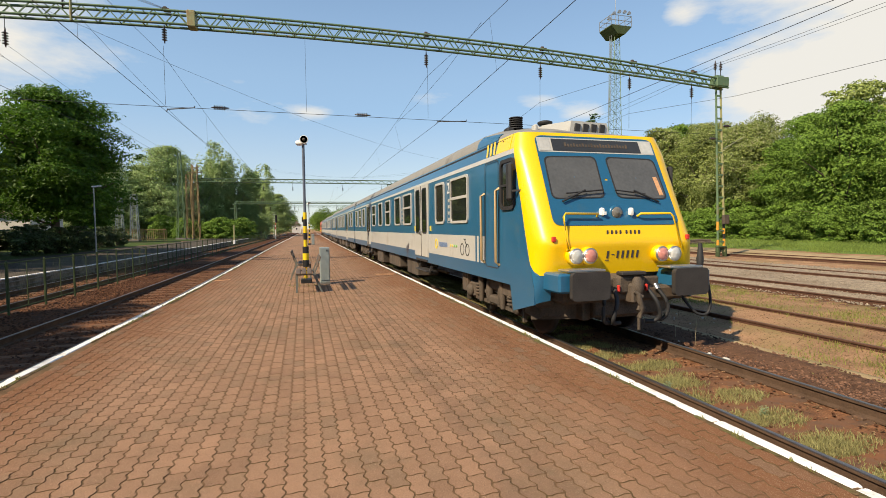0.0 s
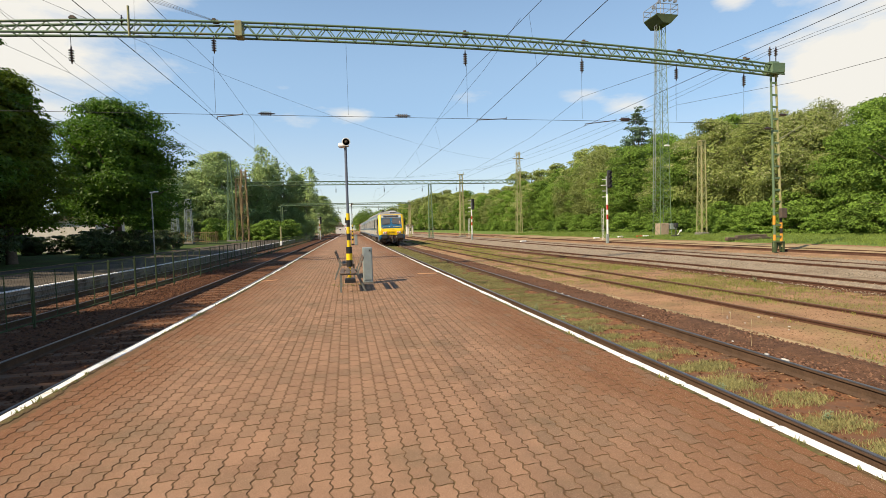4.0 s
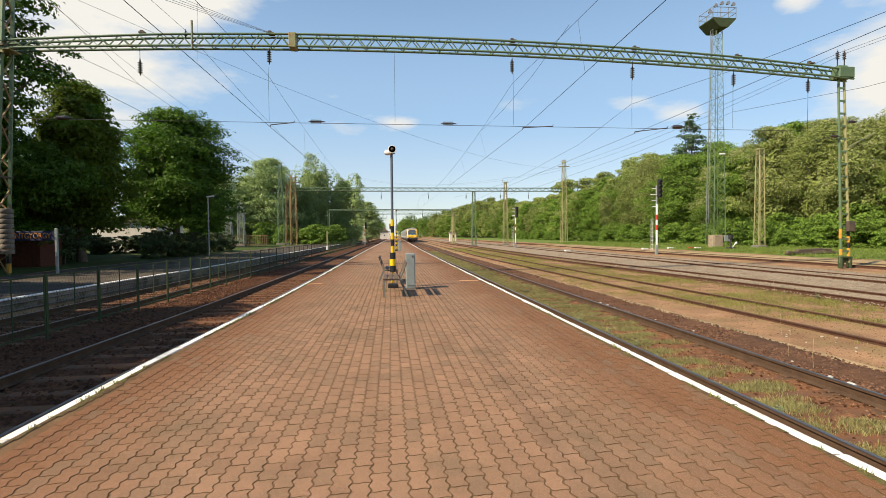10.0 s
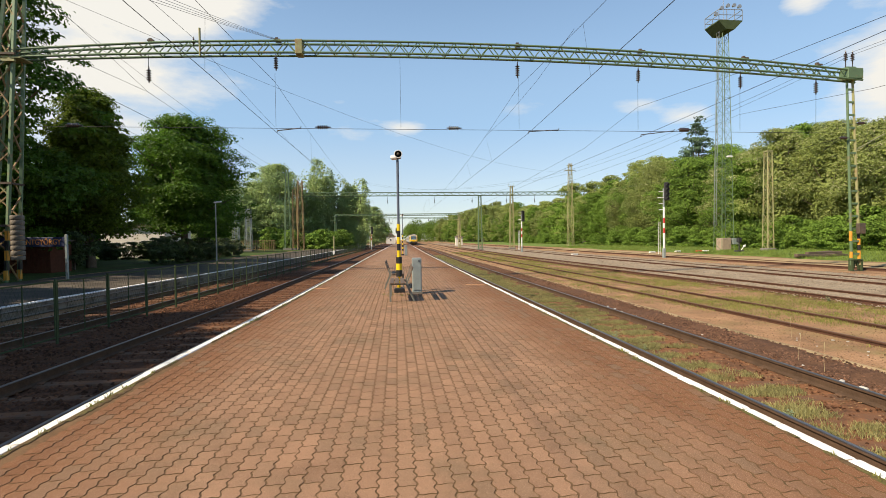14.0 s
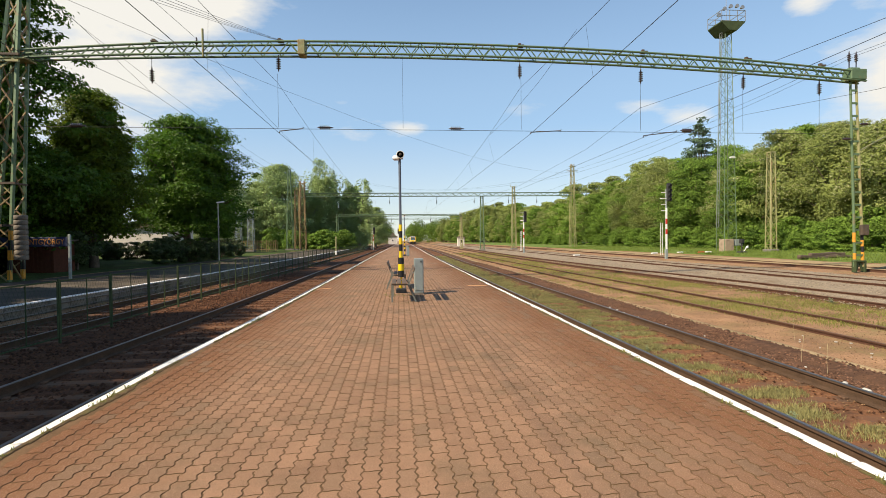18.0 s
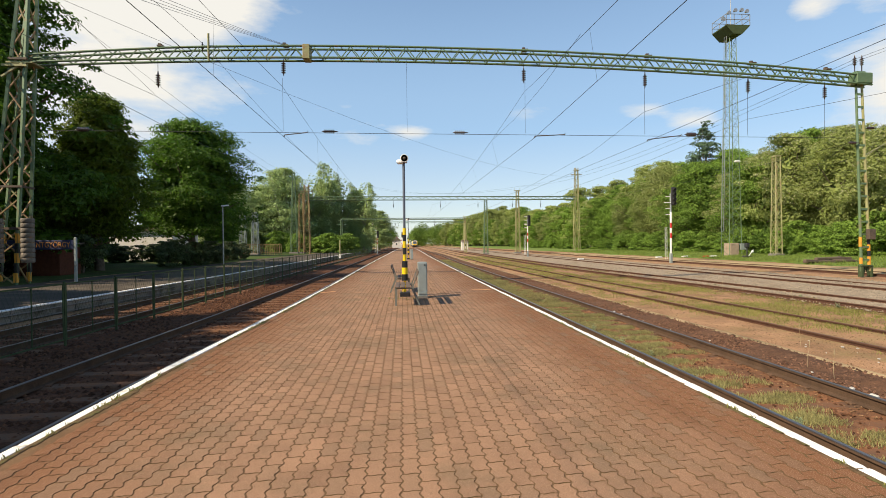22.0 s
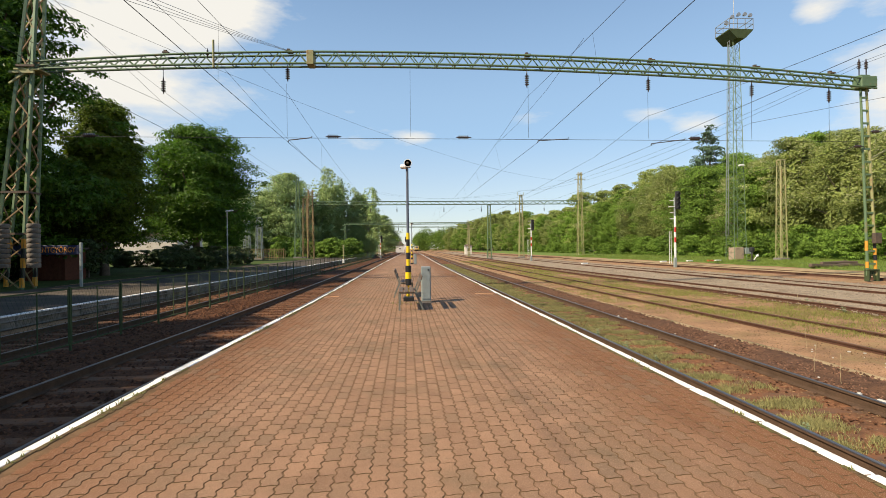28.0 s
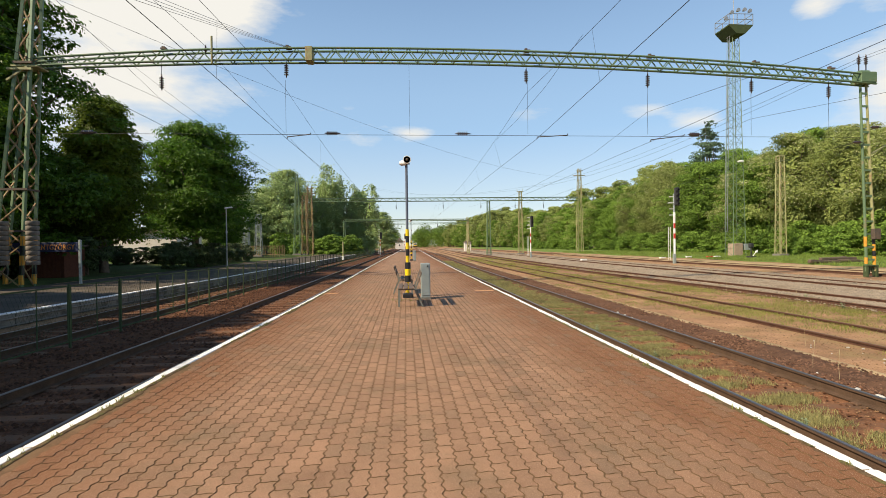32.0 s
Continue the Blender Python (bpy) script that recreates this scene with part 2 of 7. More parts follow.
M = dict(
    ground=material("dirt_and_grass", (0.325, 0.188, 0.105), 0.95, 0, 0.34, 1.3, 38, 0.9, (0.255, 0.195, 0.085), 0.42, 0.7, depth=0.03),
    grass=material("grass_ground", (0.13, 0.19, 0.042), 0.95, 0, 0.25, 0.7, 20, 0.6, (0.20, 0.17, 0.07), 0.25, 0.3, depth=0.04),
    # grass with the tree shade put into its base colour, and leaf litter
    shade_toned_grass=material("shade_toned_grass_and_leaf_litter", (0.055, 0.085, 0.02), 0.95, 0, 0.3, 0.7, 20, 0.6, (0.05, 0.035, 0.018), 0.35, 0.4, depth=0.04),
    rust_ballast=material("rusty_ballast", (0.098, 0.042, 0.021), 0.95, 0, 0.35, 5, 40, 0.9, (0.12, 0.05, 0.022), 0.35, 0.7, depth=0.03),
    rust_soil=material("rusty_soil", (0.225, 0.102, 0.050), 0.95, 0, 0.4, 9, 55, 1.0, (0.11, 0.06, 0.037), 0.4, 1.2, depth=0.02),
    grey_ballast=material("grey_gravel", (0.30, 0.235, 0.165), 0.95, 0, 0.3, 6, 45, 0.9, (0.20, 0.14, 0.09), 0.35, 0.6, depth=0.03),
    stone_rust=material("rusty_ballast_stone", (0.098, 0.044, 0.023), 0.9, 0, 0.25, 10, 60, 0.3, island=0.25),
    stone_brown=material("brown_ballast_stone", (0.125, 0.066, 0.042), 0.9, 0, 0.3, 10, 60, 0.3, island=0.25),
    shoulder=material("brown_ballast", (0.115, 0.060, 0.036), 0.95, 0, 0.35, 7, 45, 0.9, (0.17, 0.085, 0.045), 0.3, 1.1, depth=0.03),
    weed_leaf=material("pale_weed_leaves", (0.25, 0.31, 0.16), 0.8, 0, 0.15, 20, 60, 0, island=0.15, translucent=0.2),
    dry_stalk=material("dry_grass_stalk", (0.42, 0.34, 0.20), 0.9, 0, 0.15, 20, 60, 0),
    edge_soil=material("soil_in_edge_joint", (0.13, 0.085, 0.045), 0.95, 0, 0.35, 12, 70, 0.8, (0.12, 0.125, 0.04), 0.5, 5, depth=0.01),
    stone_soil=material("brown_pebble", (0.22, 0.13, 0.07), 0.9, 0, 0.25, 10, 60, 0.3, island=0.25),
    verge_blade=material("fresh_grass_blades", (0.165, 0.225, 0.05), 0.9, 0, 0.2, 0.8, 8, 0, island=0.2, translucent=0.25),
    tuft=material("grey_green_grass", (0.265, 0.245, 0.105), 0.9, 0, 0.2, 0.8, 8, 0, island=0.3, translucent=0.25),
    stone_grey=material("grey_gravel_stone", (0.27, 0.222, 0.165), 0.9, 0, 0.25, 10, 60, 0.3, island=0.13),
    sand=material("bare_sandy_ground", (0.36, 0.26, 0.145), 0.95, 0, 0.2, 2, 40, 0.5, (0.16, 0.15, 0.06), 0.35, 0.6, depth=0.02),
    rail_side=material("rusty_rail_steel", (0.100, 0.050, 0.033), 0.85, 0.1, 0.2, 6, 60, 0.15),
    rail_main=material("grimy_rail_steel", (0.092, 0.057, 0.037), 0.85, 0.1, 0.2, 6, 60, 0.15),
    rail_top=material("worn_rail_head", (0.24, 0.225, 0.22), 0.38, 0.9, 0.1, 5, 80, 0.05),
    rust_head=material("rusty_rail_head", (0.15, 0.080, 0.052), 0.6, 0.4, 0.2, 5, 80, 0.1),
    sleeper=material("concrete_sleeper", (0.125, 0.075, 0.048), 0.9, 0, 0.2, 4, 60, 0.3, (0.20, 0.085, 0.04), 0.6, 3),
    paver=material("red_brown_paver", (0.285, 0.162, 0.098), 0.85, 0, 0.16, 2.2, 120, 0.6, (0.175, 0.118, 0.07), 0.40, 0.9, spread=0.11, depth=0.003, world=True,
                   speckle=(0.52, 0.36, 0.24), edge=(0.198, 0.088, 0.042), odd=(0.185, 0.118, 0.073)),
    paver_far=material("red_brown_paving", (0.285, 0.162, 0.098), 0.85, 0, 0.16, 2.2, 120, 0.6, (0.175, 0.118, 0.07), 0.40, 0.9, island=0.11, depth=0.003, world=True,
                       speckle=(0.52, 0.36, 0.24), edge=(0.198, 0.088, 0.042), odd=(0.185, 0.118, 0.073)),
    joint=material("sandy_joint", (0.150, 0.088, 0.047), 0.95, 0, 0.25, 6, 120, 0.3, (0.085, 0.062, 0.026), 0.3, 2),
    white_line=material("worn_white_paint", (0.80, 0.78, 0.73), 0.75, 0, 0.06, 4, 90, 0.2, (0.40, 0.34, 0.26), 0.26, 6),
    concrete=material("old_concrete", (0.19, 0.175, 0.155), 0.9, 0, 0.15, 1.5, 60, 0.3, (0.15, 0.13, 0.11), 0.45, 1.5),
    dark_concrete=material("sooty_concrete", (0.20, 0.175, 0.145), 0.9, 0, 0.25, 1.5, 60, 0.3, (0.07, 0.055, 0.04), 0.5, 2.2),
    asphalt=material("platform_asphalt", (0.078, 0.064, 0.050), 0.95, 0, 0.2, 1, 120, 0.3, (0.14, 0.115, 0.085), 0.35, 0.5),
    green=material("green_lattice_paint", (0.100, 0.165, 0.085), 0.6, 0.1, 0.12, 3, 60, 0.1, (0.22, 0.13, 0.07), 0.2, 3),
    fence=material("dark_green_fence_paint", (0.058, 0.080, 0.038), 0.85, 0.1, 0.15, 3, 60, 0.1),
    olive=material("weathered_olive_paint", (0.27, 0.265, 0.12), 0.65, 0.1, 0.15, 3, 60, 0.1, (0.24, 0.13, 0.06), 0.35, 2.5),
    rusty=material("rusting_lattice_paint", (0.25, 0.16, 0.075), 0.75, 0.1, 0.2, 3, 60, 0.15, (0.24, 0.24, 0.10), 0.4, 1.5),
    yellow_paint=material("yellow_paint", (0.83, 0.56, 0.015), 0.5, 0, 0.05, 4, 70, 0.05),
    black_paint=material("black_paint", (0.012, 0.012, 0.013), 0.5, 0, 0.2, 4, 70, 0.05),
    orange_paint=material("orange_paint", (0.60, 0.27, 0.03), 0.6, 0, 0.1, 4, 70, 0.05),
    orange_stripe=material("faded_orange_paint", (0.62, 0.33, 0.17), 0.85, 0, 0.1, 6, 90, 0.1, (0.35, 0.19, 0.10), 0.4, 9),
    white_paint=material("white_paint", (0.78, 0.77, 0.74), 0.5, 0, 0.06, 4, 60, 0.05),
    red_paint=material("red_paint", (0.55, 0.03, 0.02), 0.5, 0, 0.08, 4, 60, 0.05),
    grey_metal=material("grey_painted_steel", (0.27, 0.31, 0.30), 0.5, 0.2, 0.08, 3, 60, 0.06, (0.18, 0.14, 0.10), 0.15, 4),
    pole_grey=material("dark_blue_grey_paint", (0.11, 0.13, 0.17), 0.55, 0.2, 0.1, 5, 60, 0.05),
    galvanised=material("galvanised_steel", (0.34, 0.35, 0.35), 0.45, 0.6, 0.1, 6, 60, 0.05),
    wire=material("dark_overhead_wire", (0.035, 0.035, 0.035), 0.6, 0.5, 0.1, 5, 50, 0),
    insulator=material("dark_brown_glazed_porcelain", (0.035, 0.022, 0.018), 0.25, 0, 0.1, 5, 50, 0, coat=0.5),
    shed_wood=material("dark_red_brown_planks", (0.10, 0.035, 0.02), 0.85, 0, 0.2, 6, 70, 0.2),
    bench_steel=material("dull_bench_steel", (0.16, 0.165, 0.14), 0.7, 0.2, 0.15, 5, 60, 0.1, (0.12, 0.07, 0.04), 0.3, 6),
    wood=material("weathered_bench_wood", (0.115, 0.080, 0.058), 0.8, 0, 0.2, 10, 80, 0.2),
    bark=material("grey_brown_bark", (0.13, 0.10, 0.075), 0.95, 0, 0.25, 6, 40, 0.6, depth=0.03),
    birch=material("pale_bark", (0.34, 0.32, 0.28), 0.95, 0, 0.25, 6, 40, 0.6, depth=0.03),
    leaf_maple=material("dark_green_leaves", (0.074, 0.160, 0.014), 0.5, 0, 0.2, 0.8, 6, 0, island=0.20, spread=0.06, spec=0.35, translucent=0.42),
    leaf_acacia=material("light_green_acacia_leaves", (0.255, 0.305, 0.080), 0.6, 0, 0.2, 0.5, 6, 0, island=0.11, spread=0.12, translucent=0.28),
    leaf_fresh=material("fresh_green_leaves", (0.155, 0.255, 0.040), 0.65, 0, 0.2, 0.5, 6, 0, island=0.20, spread=0.10, spec=0.25, translucent=0.3),
    # hedge leaf colour darkened to deepen the shade below the trees
    leaf_hedge=material("shade_toned_hedge_leaves", (0.045, 0.075, 0.016), 0.6, 0, 0.2, 0.8, 6, 0, island=0.2, translucent=0.1),
    leaf_lime=material("yellow_green_leaves", (0.110, 0.170, 0.013), 0.5, 0, 0.2, 0.5, 6, 0, island=0.20, spread=0.06, spec=0.35, translucent=0.42),
    leaf_poplar=material("grey_green_poplar_leaves", (0.30, 0.39, 0.150), 0.6, 0, 0.2, 0.5, 6, 0, island=0.2, spread=0.10, translucent=0.32),
    leaf_conifer=material("blue_green_needles", (0.075, 0.135, 0.068), 0.7, 0, 0.2, 0.5, 6, 0, island=0.2),
    blossom=material("cream_acacia_blossom", (0.55, 0.52, 0.32), 0.7, 0, 0.1, 1, 8, 0, island=0.1, translucent=0.2),
    blade=material("grass_blades", (0.225, 0.23, 0.065), 0.9, 0, 0.2, 0.8, 8, 0, island=0.25, translucent=0.25),
    plaster=material("cream_plaster", (0.62, 0.57, 0.50), 0.9, 0, 0.06, 1, 50, 0.15, (0.45, 0.38, 0.28), 0.2, 0.8),
    hut_plaster=material("weathered_pinkish_render", (0.36, 0.27, 0.20), 0.9, 0, 0.2, 1.5, 50, 0.2, (0.20, 0.15, 0.11), 0.45, 1.6),
    roof_tile=material("grey_roof", (0.20, 0.15, 0.12), 0.85, 0, 0.15, 3, 30, 0.3),
    navy=material("dark_blue_sign", (0.02, 0.028, 0.07), 0.5, 0, 0.1, 3, 60, 0.05),
    letters=material("orange_letters", (0.60, 0.24, 0.05), 0.6, 0, 0.05, 4, 60, 0),
    train_blue=material("train_blue_paint", (0.013, 0.105, 0.20), 0.32, 0, 0.05, 1.2, 40, 0.02, (0.05, 0.12, 0.17), 0.12, 1.5, coat=0.3),
    slate_print=material("dark_slate_print", (0.055, 0.045, 0.05), 0.5, 0, 0.05),
    mark_blue=material("grey_blue_print", (0.10, 0.17, 0.30), 0.5, 0, 0.05),
    mark_yellow=material("yellow_print", (0.70, 0.55, 0.06), 0.5, 0, 0.05),
    mark_green=material("green_print", (0.16, 0.42, 0.08), 0.5, 0, 0.05),
    train_grey=material("train_light_grey_paint", (0.46, 0.45, 0.41), 0.4, 0, 0.05, 1.2, 40, 0.02, (0.33, 0.30, 0.25), 0.2, 1.2, coat=0.2),
    train_yellow=material("train_yellow_paint", (0.86, 0.52, 0.008), 0.35, 0, 0.03, 1.2, 40, 0.02, coat=0.3),
    train_roof=material("train_roof_grey", (0.235, 0.23, 0.215), 0.85, 0.0, 0.08, 1, 40, 0.03, (0.11, 0.10, 0.09), 0.3, 1),
    train_red=material("locomotive_red_paint", (0.55, 0.10, 0.03), 0.4, 0, 0.05, 1, 40, 0.02),
    handrail=material("pale_brass_paint", (0.48, 0.33, 0.17), 0.5, 0.1, 0.08, 4, 50, 0),
    under=material("grimy_running_gear", (0.092, 0.070, 0.052), 0.8, 0.2, 0.3, 4, 50, 0.2, (0.14, 0.09, 0.055), 0.35, 3),
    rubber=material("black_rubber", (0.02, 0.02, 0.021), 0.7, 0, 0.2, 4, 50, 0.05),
    buffer=material("worn_buffer_steel", (0.042, 0.037, 0.034), 0.65, 0.2, 0.2, 5, 60, 0.05),
    window=glass("dark_window_glass", (0.012, 0.014, 0.014)),
    windscreen=glass("windscreen_glass", (0.095, 0.097, 0.094)),
    lamp_glass=glass("clear_lamp_lens", (0.45, 0.45, 0.42), 0.15),
    dim_lens=glass("dim_lamp_lens", (0.16, 0.15, 0.13), 0.2),
    red_lens=glass("pale_red_lens", (0.55, 0.22, 0.18), 0.2),
    display=material("dark_display", (0.035, 0.037, 0.038), 0.3, 0, 0.1, 3, 40, 0),
    chrome=material("bare_aluminium", (0.55, 0.55, 0.53), 0.35, 0.9, 0.05, 3, 40, 0),
    stone_pile=material("pale_litter", (0.48, 0.45, 0.40), 0.8, 0, 0.1, 5, 50, 0.1),
)


# ---- mesh tools ----
class Shape:
    """Collects vertices and faces of one mesh."""

    def __init__(self):
        self.v, self.f, self.s = [], [], []

    def add(self, verts, faces, smooth=False):
        k = len(self.v)
        self.v.extend(tuple(p) for p in verts)
        self.f.extend(tuple(i + k for i in f) for f in faces)
        self.s.extend([smooth] * len(faces))
        return self

    def box(self, c, s, m=None, bevel=0.0):
        x, y, z = (a / 2 for a in s)
        if bevel:
            b = min(bevel, x * 0.9, y * 0.9)
            o = [(-x + b, -y), (x - b, -y), (x, -y + b), (x, y - b), (x - b, y), (-x + b, y), (-x, y - b), (-x, -y + b)]
            i = [(px * (1 - b / x), py * (1 - b / y)) for px, py in o]
            bz = min(b, z * 0.6)
            vs = [(*p, -z) for p in i] + [(*p, -z + bz) for p in o] + [(*p, z - bz) for p in o] + [(*p, z) for p in i]
            fs = [tuple(range(7, -1, -1)), tuple(range(24, 32))]
            for r in range(3):
                fs += [(r * 8 + j, r * 8 + (j + 1) % 8, r * 8 + 8 + (j + 1) % 8, r * 8 + 8 + j) for j in range(8)]
        else:
            vs = [(-x, -y, -z), (x, -y, -z), (x, y, -z), (-x, y, -z), (-x, -y, z), (x, -y, z), (x, y, z), (-x, y, z)]
            fs = [(3, 2, 1, 0), (4, 5, 6, 7), (0, 1, 5, 4), (1, 2, 6, 5), (2, 3, 7, 6), (3, 0, 4, 7)]
        vs = [Vector(p) for p in vs]
        if m:
            vs = [m @ p for p in vs]
        return self.add([p + Vector(c) for p in vs], fs)

    def bar(self, a, b, w, h=None):
        """A square bar from a to b."""
        a, b = Vector(a), Vector(b)
        d = b - a
        q = d.to_track_quat("Y", "Z").to_matrix()
        return self.box((a + b) / 2, (w, d.length, h or w), q)

    def tube(self, pts, r, n=8, caps=True):
        """A round tube along points; r is a number or a radius for each point."""
        pts = [Vector(p) for p in pts]
        rs = [r] * len(pts) if not hasattr(r, "__len__") else r
        vs, fs = [], []
        for i, p in enumerate(pts):
            d = (pts[min(i + 1, len(pts) - 1)] - pts[max(i - 1, 0)]).normalized()
            side = d.cross(Vector((0, 0, 1)) if abs(d.z) < 0.95 else Vector((0, 1, 0))).normalized()
            up = side.cross(d)
            vs += [p + (side * math.cos(a) + up * math.sin(a)) * rs[i] for a in (2 * math.pi * k / n for k in range(n))]
        for i in range(len(pts) - 1):
            fs += [(i * n + k, i * n + (k + 1) % n, (i + 1) * n + (k + 1) % n, (i + 1) * n + k) for k in range(n)]
        self.add(vs, fs, True)
        if caps:
            self.add(vs[:n], [tuple(range(n))[::-1]])
            self.add(vs[-n:], [tuple(range(n))])
        return self

    def lathe(self, prof, o, axis="z", n=16):
        """A turned form: prof is rows of (radius, height along the axis)."""
        vs, fs = [], []
        for r, h in prof:
            for k in range(n):
                a = 2 * math.pi * k / n
                p = {"z": (r * math.cos(a), r * math.sin(a), h), "y": (r * math.cos(a), h, -r * math.sin(a)),
                     "x": (h, r * math.cos(a), r * math.sin(a))}[axis]
                vs.append(Vector(p) + Vector(o))
        for i in range(len(prof) - 1):
            fs += [(i * n + k, i * n + (k + 1) % n, (i + 1) * n + (k + 1) % n, (i + 1) * n + k) for k in range(n)]
        self.add(vs, fs, True)
        self.add(vs[:n], [tuple(range(n))[::-1]])
        return self.add(vs[-n:], [tuple(range(n))])

    def extrude_y(self, prof, y0, y1):
        """A closed outline of (x, z), anticlockwise seen from -y, drawn out from y0 to y1."""
        n = len(prof)
        vs = [(x, y0, z) for x, z in prof] + [(x, y1, z) for x, z in prof]
        fs = [tuple(range(n)), tuple(range(2 * n - 1, n - 1, -1))]
        fs += [(k, n + k, n + (k + 1) % n, (k + 1) % n) for k in range(n)]
        return self.add(vs, fs)

    def grid(self, fn, us, vs_, smooth=True):
        nu, nv = len(us), len(vs_)
        vs = [fn(u, v) for v in vs_ for u in us]
        fs = [(j * nu + i, j * nu + i + 1, (j + 1) * nu + i + 1, (j + 1) * nu + i) for j in range(nv - 1) for i in range(nu - 1)]
        return self.add(vs, fs, smooth)

    def mesh(self, name, mat):
        me = bpy.data.meshes.new(name)
        me.from_pydata([tuple(p) for p in self.v], [], self.f)
        me.polygons.foreach_set("use_smooth", self.s)
        if mat:
            me.materials.append(mat)
        me.update()
        return me


def part(name, shape, mat, parent=None, label="", at=None):
    ob = new(name, shape.mesh(name, mat) if isinstance(shape, Shape) else shape)
    if parent:
        ob.parent = parent
    if at is not None:
        ob.matrix_basis = at
    return tagged(ob, label) if label else ob


def thing(name, m, label, category, group="", kind=""):
    ob = new(name)
    ob.matrix_basis = m
    return tagged(ob, label, category, group, kind)


def rnd(a, b):
    return random.uniform(a, b)


RAIL = -0.325          # rail heads of the platform tracks


# ---- ground, tracks, platforms ----
PROFILE = [(-600, 1.0), (-60, 0.3), (-17.5, 0.06), (-15.2, 0.0), (-10.4, -0.3), (-9.8, -0.56), (-2.6, -0.56), (2.6, -0.56), (6.3, -0.55), (6.9, -0.48), (7.7, -0.455), (10.2, -0.435),
           (11.6, -0.48), (12.4, -0.50), (15.6, -0.48), (17.0, -0.42), (20.5, -0.32), (24.5, -0.22), (27.0, -0.12), (40, 0.05), (60, 0.3), (900, 2.0)]


def ground_z(x):
    for (xa, za), (xb, zb) in zip(PROFILE, PROFILE[1:]):
        if xa <= x <= xb:
            return za + (zb - za) * (x - xa) / (xb - xa)
    return 0.0


def bend(y):
    """Sideways drift of the right-hand tracks where they leave the platform."""
    rows = [(-2000, 0.0), (45, 0.0), (60, 0.25), (80, 0.6), (130, 0.98), (180, 1.38), (256, 2.05), (400, 3.3), (2600, 22.0)]
    for (ya, a), (yb, b) in zip(rows, rows[1:]):
        if ya <= y <= yb:
            return a + (b - a) * (y - ya) / (yb - ya)
    return 0.0


LEFT_DRIFT = [(-2000, 0.0), (6, 0.0), (10, 0.10), (14, 0.19), (20, 0.25), (34, 0.32), (60, 0.50), (95, 0.85), (190, 1.80), (330, 3.0), (2600, 22.0)]
RIGHT_DRIFT = [(-2000, 0.0), (20, 0.0), (34, 0.03), (54, 0.12), (95, 0.60), (190, 1.45), (2600, 22.0)]


def drift(y, rows=LEFT_DRIFT):
    """Sideways drift of the platform's edges and of the tracks on its left."""
    return float(np.interp(y, [r[0] for r in rows], [r[1] for r in rows]))


def strip(name, mat, x0, x1, y0, y1, lift, label, category, dx=0.5, dy=1.5, rough=0.02, ragged=0.0, kind="structure"):
    """A thin uneven bed that lies on the ground."""
    nx, ny = max(2, int((x1 - x0) / dx)), max(2, int((y1 - y0) / dy))
    sh = Shape()

    def at(u, v):
        x, y = x0 + (x1 - x0) * u, y0 + (y1 - y0) * v
        if ragged:
            x += ragged * (2 * u - 1) * noise.noise((y * 0.35, u * 3, 4.2))
        e = min(u, 1 - u) * nx
        z = ground_z(x) + (lift if e > 0.5 else -0.05) + rough * noise.noise((x * 1.7, y * 1.3, 7.7))
        return (x + (bend(y) if 2 < x0 < 22 else drift(y) if x0 == -9.9 else 0), y, z)
    sh.grid(at, [i / nx for i in range(nx + 1)], [j / ny for j in range(ny + 1)])
    ob = part(name, sh, mat)
    return tagged(ob, label, category, kind=kind)


def swept(prof, y0, y1, aside):
    """A closed outline drawn out along y that follows the sideways drift of the tracks, a function of y."""
    ys = [y0, 6, 10, 14, 20, 27, 34, 45, 60, 80, 95, 130, 180, 256, 400, y1]
    ys = [y for y in ys if y0 <= y <= y1]
    n, sh = len(prof), Shape()
    vs = [(x + aside(y), y, z) for y in sorted(set(ys)) for x, z in prof]
    m = len(vs) // n
    fs = [tuple(range(n)), tuple(range(m * n - 1, (m - 1) * n - 1, -1))]
    fs += [(j * n + k, (j + 1) * n + k, (j + 1) * n + (k + 1) % n, j * n + (k + 1) % n) for j in range(m - 1) for k in range(n)]
    return sh.add(vs, fs)


